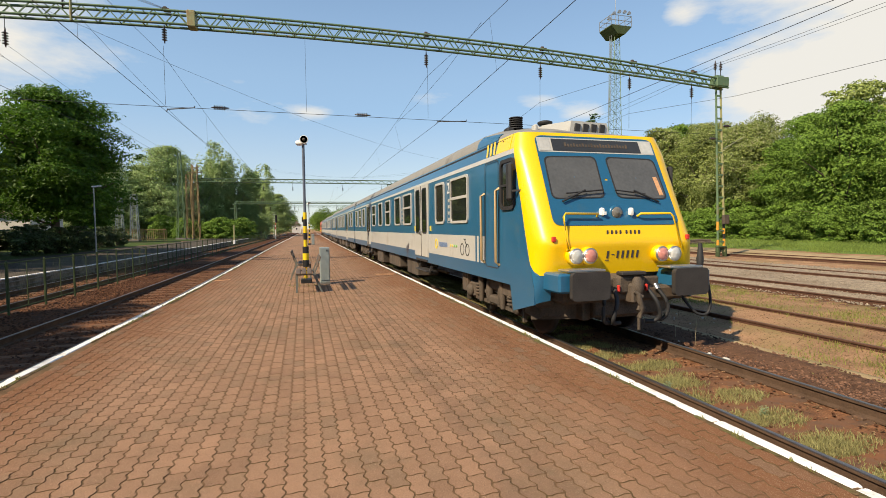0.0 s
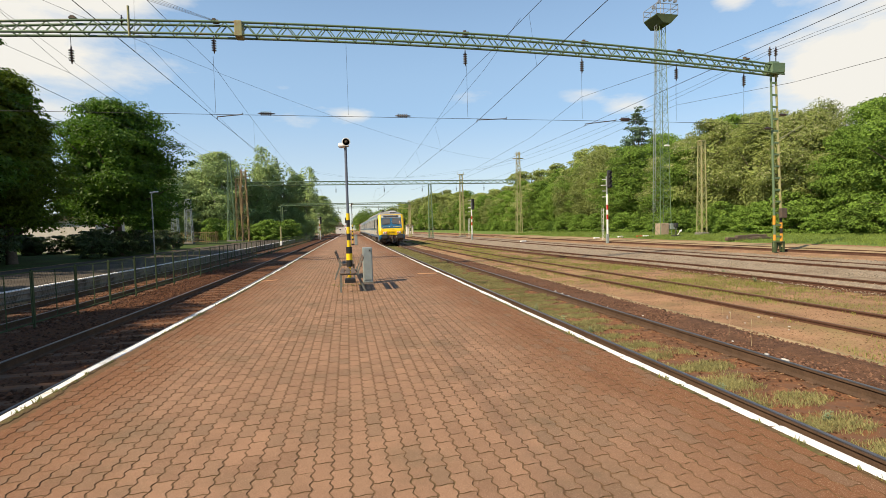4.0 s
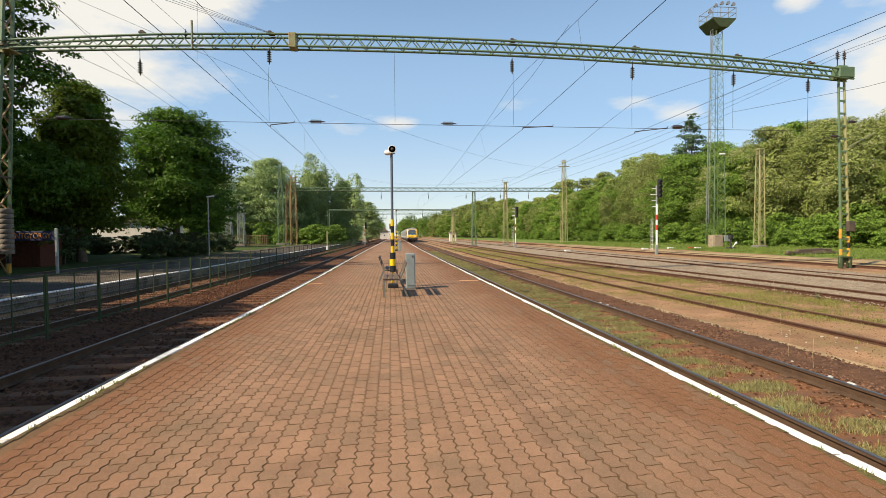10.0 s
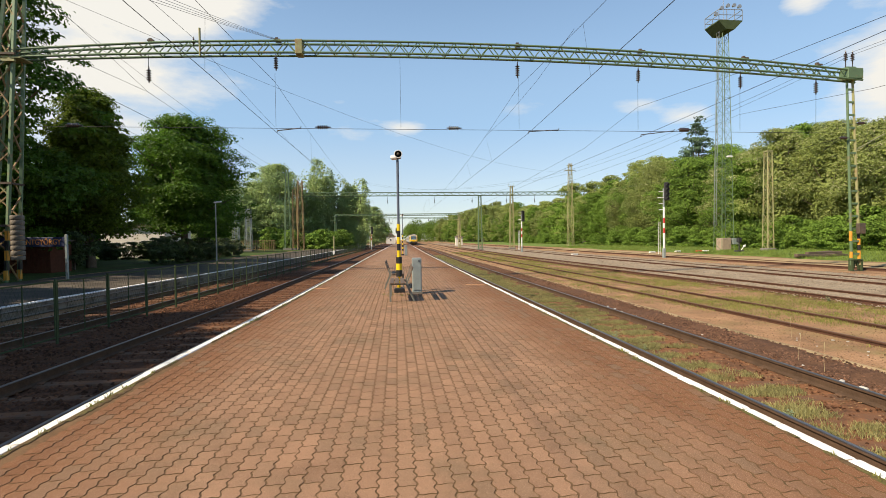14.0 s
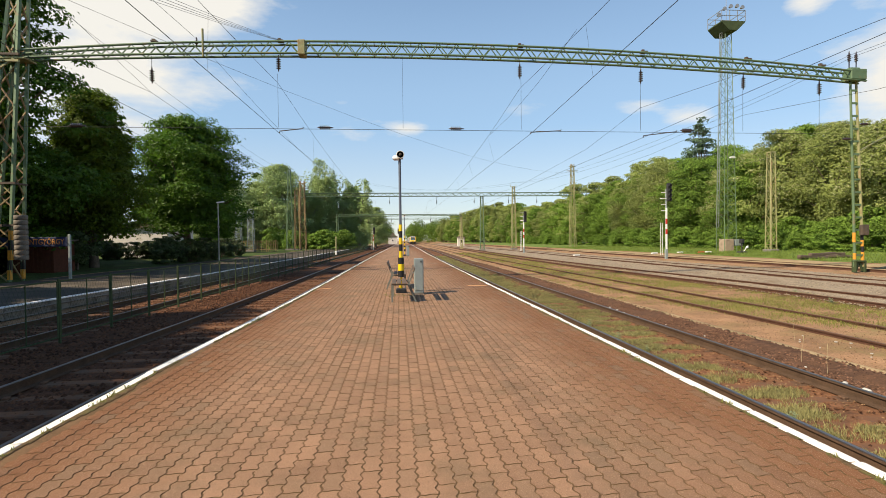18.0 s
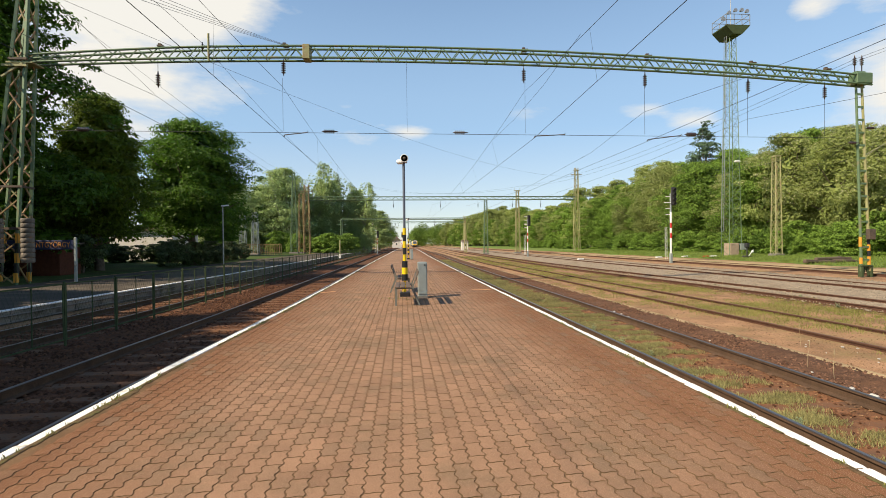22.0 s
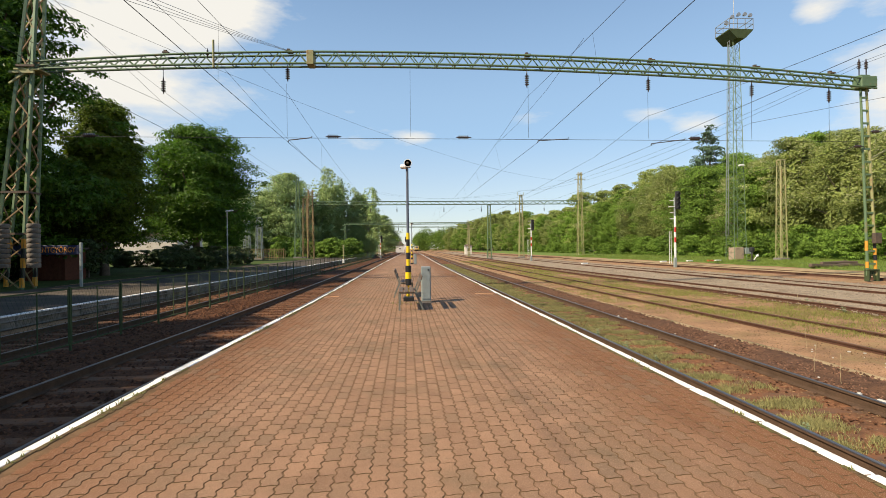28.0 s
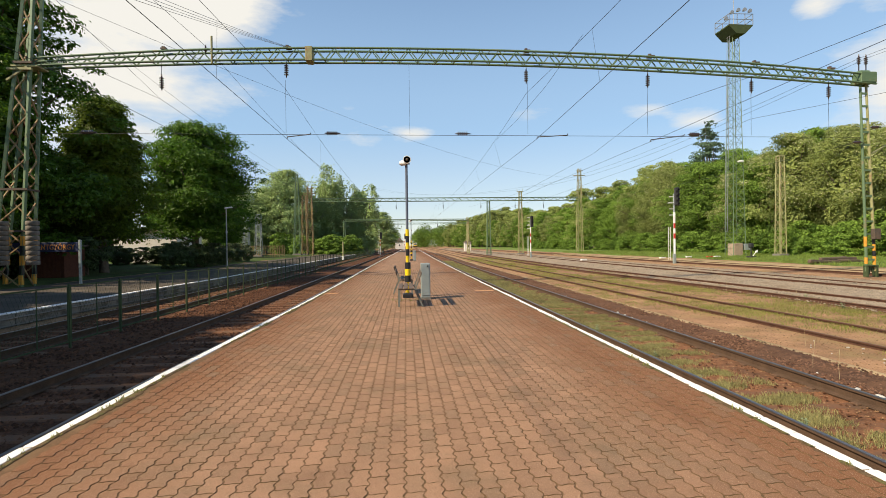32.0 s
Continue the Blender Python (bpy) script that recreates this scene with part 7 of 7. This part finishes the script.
def build_stalk():
    t = thing("grass_stalk", pose(0, 0, 0), "tall dry grass stalk with a thin seed head", "grass", "dry stalks by the track")
    part("stem", Shape().tube([(0, 0, -0.02), (0.01, 0.01, 0.18), (0.03, 0.0, 0.34)], [0.0028, 0.002, 0.0012], 5, False), M["dry_stalk"], t)
    part("seed_head", Shape().lathe([(0.001, 0.0), (0.006, 0.03), (0.005, 0.07), (0.001, 0.10)], (0.03, 0, 0.33), "z", 6), M["dry_stalk"], t)
    return t


def build_weeds():
    w = build_weed(5, 0.17)
    spots = [(4.03, 4.75, 1.0), (3.97, 6.45, 0.95), (4.08, 8.9, 1.25), (4.30, 8.2, 0.7), (3.62, 5.7, 0.6), (4.2, 10.6, 1.1), (4.5, 3.9, 0.7), (4.0, 12.4, 1.0), (13.3, 15.4, 1.3), (12.6, 13.3, 1.1), (4.15, 7.3, 0.6)]
    for i, (x, y, k) in enumerate(spots):
        m = pose(x, y, ground_z(x) + (0.07 if x < 6 else 0.0), 0, 0, 67 * i) @ Matrix.Diagonal((k, k, k, 1))
        if i:
            copy_thing(w, m)
        else:
            w.matrix_basis = m
    g = build_stalk()
    for i, (x, y) in enumerate(((6.24, 7.12), (6.10, 6.5), (7.4, 8.6), (12.3, 14.6), (11.8, 16.2), (12.6, 18.5))):
        m = pose(x, y, ground_z(x) + (0.08 if x < 6.7 else 0.0), 0, 0, 50 * i)
        if i:
            copy_thing(g, m)
        else:
            g.matrix_basis = m


def build_litter():
    rng = np.random.default_rng(91)
    for i in range(16):
        x, y = (5.9 + rng.normal() * 0.15, 6 + 12 * rng.random()) if i < 9 else (6.9 + rng.random(), 7 + 2 * rng.random())
        s = 0.008 + 0.011 * rng.random()
        st = Shape().box((0, 0, 0), (s * 2.2, s * 1.6, s), Matrix.Rotation(rng.random() * 3, 3, "Z"), s * 0.4)
        tagged(part("pale_stone", st, M["stone_pile"], None, "", pose(x, y, ground_z(x) + (0.10 if x < 6.5 else 0.015))), "small pale stone lying on the ballast", "stone", "pale stones by the track")
    for x, y, k in ((5.87, 5.99, 0.055), (5.87, 5.68, 0.06), (5.9, 12.9, 0.05), (5.85, 12.4, 0.045), (5.92, 13.4, 0.05), (7.95, 8.3, 0.035), (8.1, 8.15, 0.03)):
        st = Shape().box((0, 0, 0), (k * 1.6, k, k * 0.6), Matrix.Rotation(x * y, 3, "Z"), k * 0.2)
        tagged(part("pale_stone", st, M["stone_pile"], None, "", pose(x, y, ground_z(x) + (0.10 if x < 6.5 else 0.012), 8, 5, 0)), "pale broken stone lying on the ballast", "stone", "pale stones by the track")
    for x, y, c in ((27.5, 46.0, "white_paint"), (29.0, 45.0, "red_paint"), (29.6, 44.8, "white_paint"), (25.4, 47.0, "white_paint"), (18.5, 50.0, "white_paint")):
        b = Shape().box((0, 0, 0.07), (0.75, 0.25, 0.14), None, 0.03)
        tagged(part("ground_marker", b, M[c], None, "", pose(x, y, ground_z(x) + 0.05, 0, 0, 20)), "low painted marker block between the sidings", "marker", "marker blocks")


def build_fence():
    f = thing("fence", pose(-6.86, 0, -0.52), "low green wire-mesh fence between the shaded tracks", "fence")
    fx = lambda y: max(0.0, drift(y) - 0.24)
    y = 3.41
    while y < 90:
        part("post", Shape().box((fx(y), y, 0.66), (0.045, 0.040, 1.36), None, 0.008), M["fence"], f)
        fr = Shape()
        a, b = y + 0.045, y + 1.745
        xa, xb = fx(a), fx(b)
        for z in (0.16, 1.29):
            fr.bar((xa, a, z), (xb, b, z), 0.026)
        for q in (a, b, (a + b) / 2):
            fr.bar((fx(q), q, 0.16), (fx(q), q, 1.29), 0.020 if q != (a + b) / 2 else 0.016)
        pn = part("panel_frame", fr, M["fence"], f)
        if y < 32:
            ms = Shape()
            k = a
            while k < b - 0.05:
                for d in (-1, 1):
                    z0, z1 = (0.16, 1.29) if d > 0 else (1.29, 0.16)
                    e = k + 0.55
                    if e <= b:
                        ms.bar((xa, k, z0), (xb, e, z1), 0.002)
                k += 0.10
            part("mesh_wire", ms, M["fence"], pn)
        y += 1.79


def side_edge(y):
    """Where the side platform's edge stands."""
    return float(np.interp(y, [0, 16, 21, 26, 32, 60, 100, 180], [-10.2, -10.1, -9.95, -9.75, -9.75, -9.75, -9.5, -8.9]))


def build_side_platform():
    ys = [-14, 16, 21, 26, 32, 60, 100, 170]
    body = ringed([[(-15.4, y, -0.6), (side_edge(y) - 0.05, y, -0.6), (side_edge(y) - 0.05, y, -0.085), (-15.4, y, 0.02)] for y in ys])
    p = tagged(part("side_platform", body, M["asphalt"]), "worn asphalt side platform in tree shade", "platform", kind="structure")
    y = -14.0
    while y < 110:
        e, d = side_edge(y), side_edge(y + 2.5) - side_edge(y)
        part("wall_panel", slab(Shape(), e - 0.05, e + 0.05, y, y + 2.47, -0.58, -0.115, 0, d, 0.015), M["dark_concrete"], p)
        for k in (-0.22, -0.40):
            part("cable_pipe", Shape().tube([(e + 0.085, y, k), (e + 0.085 + d, y + 2.5, k)], 0.022, 5, False), M["concrete"], p)
        part("coping", slab(Shape(), e - 0.10, e + 0.07, y, y + 2.49, -0.11, -0.07, 0, d, 0.012), M["white_line"], p)
        y += 2.5


def build_station_sign():
    s = thing("station_sign", pose(-14.92, 22.8, 0.02), "dark blue station name board with orange letters on two posts", "sign")
    part("board", Shape().box((-1.95, 0, 1.61), (5.0, 0.06, 0.42), None, 0.015), M["navy"], s)
    for x in (-4.5, 0.62):
        part("post", Shape().box((x, 0, 0.95), (0.11, 0.09, 1.95), None, 0.015), M["grey_metal"], s, "light grey post")
    c = bpy.data.curves.new("name_letters", "FONT")
    c.body, c.size, c.extrude, c.align_x = "SZENTGYÖRGY", 0.33, 0.006, "RIGHT"
    o = new("name_letters", c)
    c.materials.append(M["letters"])
    o.parent = s
    o.matrix_basis = pose(0.42, -0.035, 1.50, 90, 0, 0) @ Matrix.Diagonal((0.78, 1, 1, 1))


def build_shed(x, y):
    t = thing("shed", pose(x, y, 0.1), "low dark red-brown plank shed under the trees", "shed")
    part("body", Shape().box((0, 0, 0.75), (2.0, 1.6, 1.5)), M["shed_wood"], t)
    for i in range(11):
        part("plank", Shape().box((-0.93 + i * 0.186, -0.815, 0.75), (0.172, 0.03, 1.48), None, 0.006), M["shed_wood"], t)
    part("roof", Shape().box((0, 0, 1.55), (2.3, 1.9, 0.08), Matrix.Rotation(0.08, 3, "X"), 0.01), M["roof_tile"], t)


def build_lamp(x, y, z, h, label):
    l = thing("platform_lamp", pose(x, y, z), label, "street lamp", "platform lamps")
    part("pole", Shape().tube([(0, 0, 0), (0, 0, h)], [0.05, 0.038], 10), M["galvanised"], l)
    part("lamp_head", Shape().box((0.16, 0, h + 0.03), (0.52, 0.2, 0.09), Matrix.Rotation(-0.12, 3, "Y"), 0.03), M["white_paint"], l, "flat white lamp head")
    part("clamp", Shape().tube([(0, 0, h * 0.6), (0, 0, h * 0.6 + 0.12)], 0.07, 10), M["galvanised"], l)


def gable_house(name, x, y, w, d, h, roof, label, wall_mat="plaster", windows=True):
    t = thing(name, pose(x, y, ground_z(x)), label, "house")
    part("wall", Shape().box((0, 0, h / 2), (w, d, h)), M[wall_mat], t)
    rf = Shape().extrude_y([(-w / 2 - 0.3, h - 0.05), (w / 2 + 0.3, h - 0.05), (0, h + roof)], -d / 2 - 0.3, d / 2 + 0.3)
    part("roof", rf, M["roof_tile"], t)
    for i in range(max(1, int(w / 3)) if windows else 0):
        cx = -w / 2 + (i + 0.5) * w / max(1, int(w / 3))
        wd = part("window", Shape().box((cx, -d / 2 - 0.01, h * 0.55), (0.9, 0.06, 1.0)), M["white_paint"], t)
        part("pane", Shape().box((cx, -d / 2 - 0.045, h * 0.55), (0.72, 0.02, 0.82)), M["window"], wd)
    return t


def stones(name, mat, x0, x1, y0, y1, count, size, lift, label, seed, keep=None):
    rng = np.random.default_rng(seed)
    sh = Shape()
    base = np.array([(1, 0, 0), (-1, 0, 0), (0, 1, 0), (0, -1, 0), (0, 0, 0.75), (0, 0, -0.6)])
    fs = [(0, 2, 4), (2, 1, 4), (1, 3, 4), (3, 0, 4), (2, 0, 5), (1, 2, 5), (3, 1, 5), (0, 3, 5)]
    vs, ff = [], []
    for i in range(count):
        x, y = x0 + (x1 - x0) * rng.random(), y0 + (y1 - y0) * rng.random() ** 1.5
        if keep and not keep(x, y):
            continue
        s = size * (0.6 + 0.9 * rng.random())
        a = rng.random() * 6.283
        ca, sa = math.cos(a), math.sin(a)
        b = base * (0.75 + 0.5 * rng.random((6, 3))) * s
        b = np.stack([b[:, 0] * ca - b[:, 1] * sa + x, b[:, 0] * sa + b[:, 1] * ca + y, b[:, 2] + ground_z(x) + lift], 1)
        o = len(vs)
        vs.extend(b.tolist())
        ff.extend(tuple(k + o for k in f) for f in fs)
    sh.add(vs, ff)
    return tagged(part(name, sh, M[mat]), label, "ballast", kind="stuff")


def grass(name, spots, mat, label, seed, height=0.16, blades=26, spread=0.16, width=0.006):
    rng = np.random.default_rng(seed)
    vs, fs = [], []
    for x, y, z, k in spots:
        for i in range(int(blades * k)):
            a, r = rng.random() * 6.283, spread * k * rng.random() ** 0.5
            px, py = x + r * math.cos(a), y + r * math.sin(a)
            h, w = height * (0.5 + 0.8 * rng.random()) * (0.7 + 0.3 * k), width * (1 + rng.random())
            b = rng.random() * 6.283
            dx, dy = math.cos(b), math.sin(b)
            l = h * (0.2 + 0.5 * rng.random())
            o = len(vs)
            vs += [(px - dy * w, py + dx * w, z), (px + dy * w, py - dx * w, z), (px + dx * l * 0.4 + dy * w * 0.7, py + dy * l * 0.4 - dx * w * 0.7, z + h * 0.6),
                   (px + dx * l, py + dy * l, z + h)]
            fs += [(o, o + 1, o + 2), (o, o + 2, o + 3)]
    return tagged(part(name, Shape().add(vs, fs), M[mat]), label, "grass", kind="stuff")


def build_small_ground_cover():
    stones("ballast_stones", "stone_rust", -9.7, -3.1, -3.0, 32, 27000, 0.033, 0.072, "loose rusty ballast stones", 71)
    stones("ballast_stones", "stone_rust", 3.1, 6.3, -3.0, 30, 5200, 0.017, 0.085, "loose rusty ballast stones", 72)
    stones("ballast_stones", "stone_soil", 3.6, 5.5, -3.0, 34, 8000, 0.012, 0.075, "small rust-stained pebbles in the track bed", 81)
    stones("ballast_stones", "stone_brown", 5.58, 6.74, -3.0, 42, 24000, 0.019, 0.080, "dark brown ballast along the outer rail", 79)
    stones("gravel_stones", "stone_grey", 12.6, 20.4, 8.0, 45, 17000, 0.021, 0.06, "loose grey gravel", 73)
    rng = np.random.default_rng(74)
    sp = []
    y = -3.65
    while y < 60:
        reach = 0.60 + 0.75 * rng.random() + (0.3 if y > 8 else 0)
        for k in range(int((11 if y < 8 else 19) + 9 * rng.random())):
            sp.append((4.04 + reach * rng.random() ** 1.2, y + 0.33 + rng.normal() * 0.085, -0.487, 0.6 + 0.7 * rng.random()))
        y += 0.65
    sp += [(3.2 + 0.55 * rng.random(), 9 + 50 * rng.random() ** 1.3, -0.49, 0.5 + 0.6 * rng.random()) for _ in range(700)]
    grass("track_grass", sp, "tuft", "low grey-green tufts of grass between the sleepers", 75, 0.055, 150, 0.17, 0.0022)
    sp = [(6.55 + rng.random() * 10.5, 3 + 70 * rng.random() ** 1.5, 0, 0.5 + rng.random()) for _ in range(10500)]
    sp = [(x, y, ground_z(x), k) for x, y, z, k in sp if noise.noise((x * 0.6, y * 0.25, 1.5)) + (0.55 if 7.9 < x < 10.3 else 0.28 if 10.3 <= x < 13.2 else -0.12) + 0.25 * rng.normal() > 0.27]
    grass("siding_grass", sp, "blade", "thin grass over the little-used siding", 76, 0.055, 34, 0.26, 0.003)
    stones("pebbles", "stone_soil", 6.4, 12.6, 3.0, 50, 20000, 0.011, 0.004, "small brown pebbles on the bare ground", 80)
    for x, rows, side in ((PX0 + 0.115, LEFT_DRIFT, 1), (PX1 - 0.115, RIGHT_DRIFT, -1)):
        # soil that has gathered against the edge stones, with weeds in it
        soil, sp = Shape(), []
        y = -3.0
        while y < 60:
            w = 0.034 + 0.085 * noise.noise((y * 0.9, side * 5.0, 2.2)) + 0.045 * noise.noise((y * 4.1, side * 5.0, 8.2))
            if w > 0.012:
                e = x + drift(y, rows)
                hump = 0.006 + 0.05 * w
                soil.add([(e - side * 0.02, y, 0.001), (e - side * 0.018, y + 0.14, 0.001), (e + side * w * 0.4, y, hump), (e + side * w * 0.4, y + 0.14, hump * 0.9), (e + side * w, y + 0.02, 0.001), (e + side * w * 0.9, y + 0.12, 0.001)],
                         [(0, 2, 3, 1), (2, 4, 5, 3)] if side > 0 else [(1, 3, 2, 0), (3, 5, 4, 2)], True)
                if rng.random() < (0.75 if side > 0 else 0.35):
                    sp.append((e + side * w * 0.4 * rng.random(), y + 0.1 * rng.random(), 0.003, 0.3 + 6 * w))
            y += 0.12
        tagged(part("edge_soil", soil, M["edge_soil"]), "brown soil gathered along the platform's edge stones", "soil", kind="stuff")
        grass("joint_weeds", sp, "blade", "small weeds along the platform edge", 77, 0.034, 16, 0.05, 0.003)
    sp = [(-0.15 + 0.34 * rng.normal(), 13.75 + 0.30 * rng.normal(), 0.0, 0.3 + 0.4 * rng.random()) for _ in range(26)]
    grass("joint_weeds", sp, "blade", "small weeds in the paving joints round the pole foot", 82, 0.035, 14, 0.05, 0.003)
    sp = [(x, y, ground_z(x) + 0.05, 1.3) for x, y in ((26.5 + 11 * rng.random(), 14 + 70 * rng.random() ** 1.4) for _ in range(1300))]
    grass("verge_grass", sp, "verge_blade", "longer grass on the verge before the wood", 78, 0.16, 26, 0.4)


# ---- build ----
build_ground()
build_tracks()
PLATFORM = build_platform()
build_side_platform()
build_gantry()
far_gantry(84.0, -15.95, 30.4, 9.0, 11.6, 14.6, "green lattice portal over the tracks farther down the line", 0.55, 0.95)
far_gantry(100.0, -12.2, 12.8, 6.45, 6.9, 7.2, "slim low lattice portal farther down the line", 0.30, 0.42)
far_gantry(190.0, -12.5, 24.0, 9.6, 10.5, 12.5, "distant lattice portal over the tracks", 0.5)
build_wires()
build_trees()
CONTROL = build_control_car()
COACHES = [build_coach(6.3 + CAR + 0.35 + i * (CAR + 0.3)) for i in range(1)]
COACHES += [copy_thing(COACHES[0], pose(4.70, 6.3 + CAR + 0.35 + i * (CAR + 0.3), RAIL)) for i in (1, 2)]
LOCO = build_loco(6.3 + 4 * (CAR + 0.3) + 0.4)
build_speaker_pole(14.25)
build_speaker_pole(48.5, 0.55)
build_speaker_pole(82.0, 0.95)
build_bench(0.0, 12.65)
other = build_bench(0.0, 15.6)
other.matrix_basis = pose(0.0, 15.9, 0, 0, 0, 180)
build_cabinet(0.54, 13.85)
build_cabinet(0.85, 47.5)
build_signal(22.1, 39.0, 5.75, 4, "light signal on a red and white banded mast beside the sidings")
build_signal(17.0, 66.0, 5.2, 3, "light signal on a banded mast farther down the yard")
build_flood_tower(33.0, 47.0, 22.6)
build_lone_mast(35.0, 43.5, 9.4, 0.66, 0.44, "olive", "free-standing weathered lattice mast at the wood's edge")
build_lone_mast(-18.05, 84.0, 13.5, 1.15, 0.35, "green", "slim green lattice mast on a concrete foot")
build_lone_mast(-16.95, 84.4, 10.1, 0.85, 0.6, "rusty", "rusting lattice mast beside the far portal")
yard_mast = build_lone_mast(19.9, 84.0, 10.9, 0.8, 0.4, "olive", "lattice mast with a crossarm in the yard")
part("crossarm", Shape().bar((-1.0, 0, 9.4), (0.9, 0, 9.4), 0.09).bar((-0.6, 0, 10.9), (0.5, 0, 10.9), 0.09).bar((-0.55, 0, 10.9), (-0.55, 0, 11.4), 0.05).bar((0.45, 0, 10.9), (0.45, 0, 11.4), 0.05), M["olive"], yard_mast)
build_lone_mast(14.4, 84.5, 9.5, 0.7, 0.45, "green", "slim lattice support below the far portal")
build_lone_mast(-8.9, 135.0, 18.0, 0.8, 0.4, "green", "distant tall lattice aerial tower")
build_lone_mast(-21.5, 74.0, 6.2, 0.9, 0.6, "grey_metal", "pale lattice post of the small substation")
build_lone_mast(-24.5, 78.0, 6.0, 0.9, 0.6, "grey_metal", "pale lattice post of the small substation")
build_signal(-5.4, 105.0, 4.4, 3, "distant light signal beside the shaded tracks")
build_signal(-0.3, 140.0, 4.9, 3, "distant light signal at the end of the platform")
build_marker_post(-8.8, 70.0)
build_rack_fence(-24.3, -17.8, 74.0)
build_ground_signal(30.6, 41.5)
build_sleeper_pile(28.8, 31.5)
build_litter()
build_weeds()
build_fence()
build_station_sign()
build_shed(-18.2, 27.0)
build_lamp(-12.5, 35.5, -0.02, 4.30, "slim grey lamp post with a flat white head")
gable_house("low_building", -25.9, 54.0, 6.2, 6.0, 3.0, 0.4, "low cream-plastered building behind the trees", windows=False)
gable_house("yard_hut", 18.4, 146.0, 1.9, 2.6, 2.6, 0.5, "small pale hut beside the line")
gable_house("far_house", -3.3, 262.0, 4.6, 6.0, 3.9, 2.3, "distant white house with a dark roof")
build_small_ground_cover()
build_paving(PLATFORM)


# ---- what moves ----
RUN = [(0, 5.9), (0.5, 10.8), (1, 16.05), (1.5, 21.45), (2, 26.95), (2.5, 32.5), (3, 38.1), (3.5, 43.8), (4.5, 55.5), (5.5, 67.8), (6, 74.0), (7, 85.8), (8, 97.4), (9.5, 115),
       (11, 132.5), (14, 167.5), (18, 214), (23, 272.5), (28, 331), (32, 378)]


def motions():
    for car in (CONTROL, *COACHES, LOCO):
        y0 = car.matrix_basis.translation.y - 6.372
        walk(car, [(t, pose(4.70 + bend(y0 + d * 1.08), y0 + d * 1.08, RAIL)) for t, d in RUN])


motions()
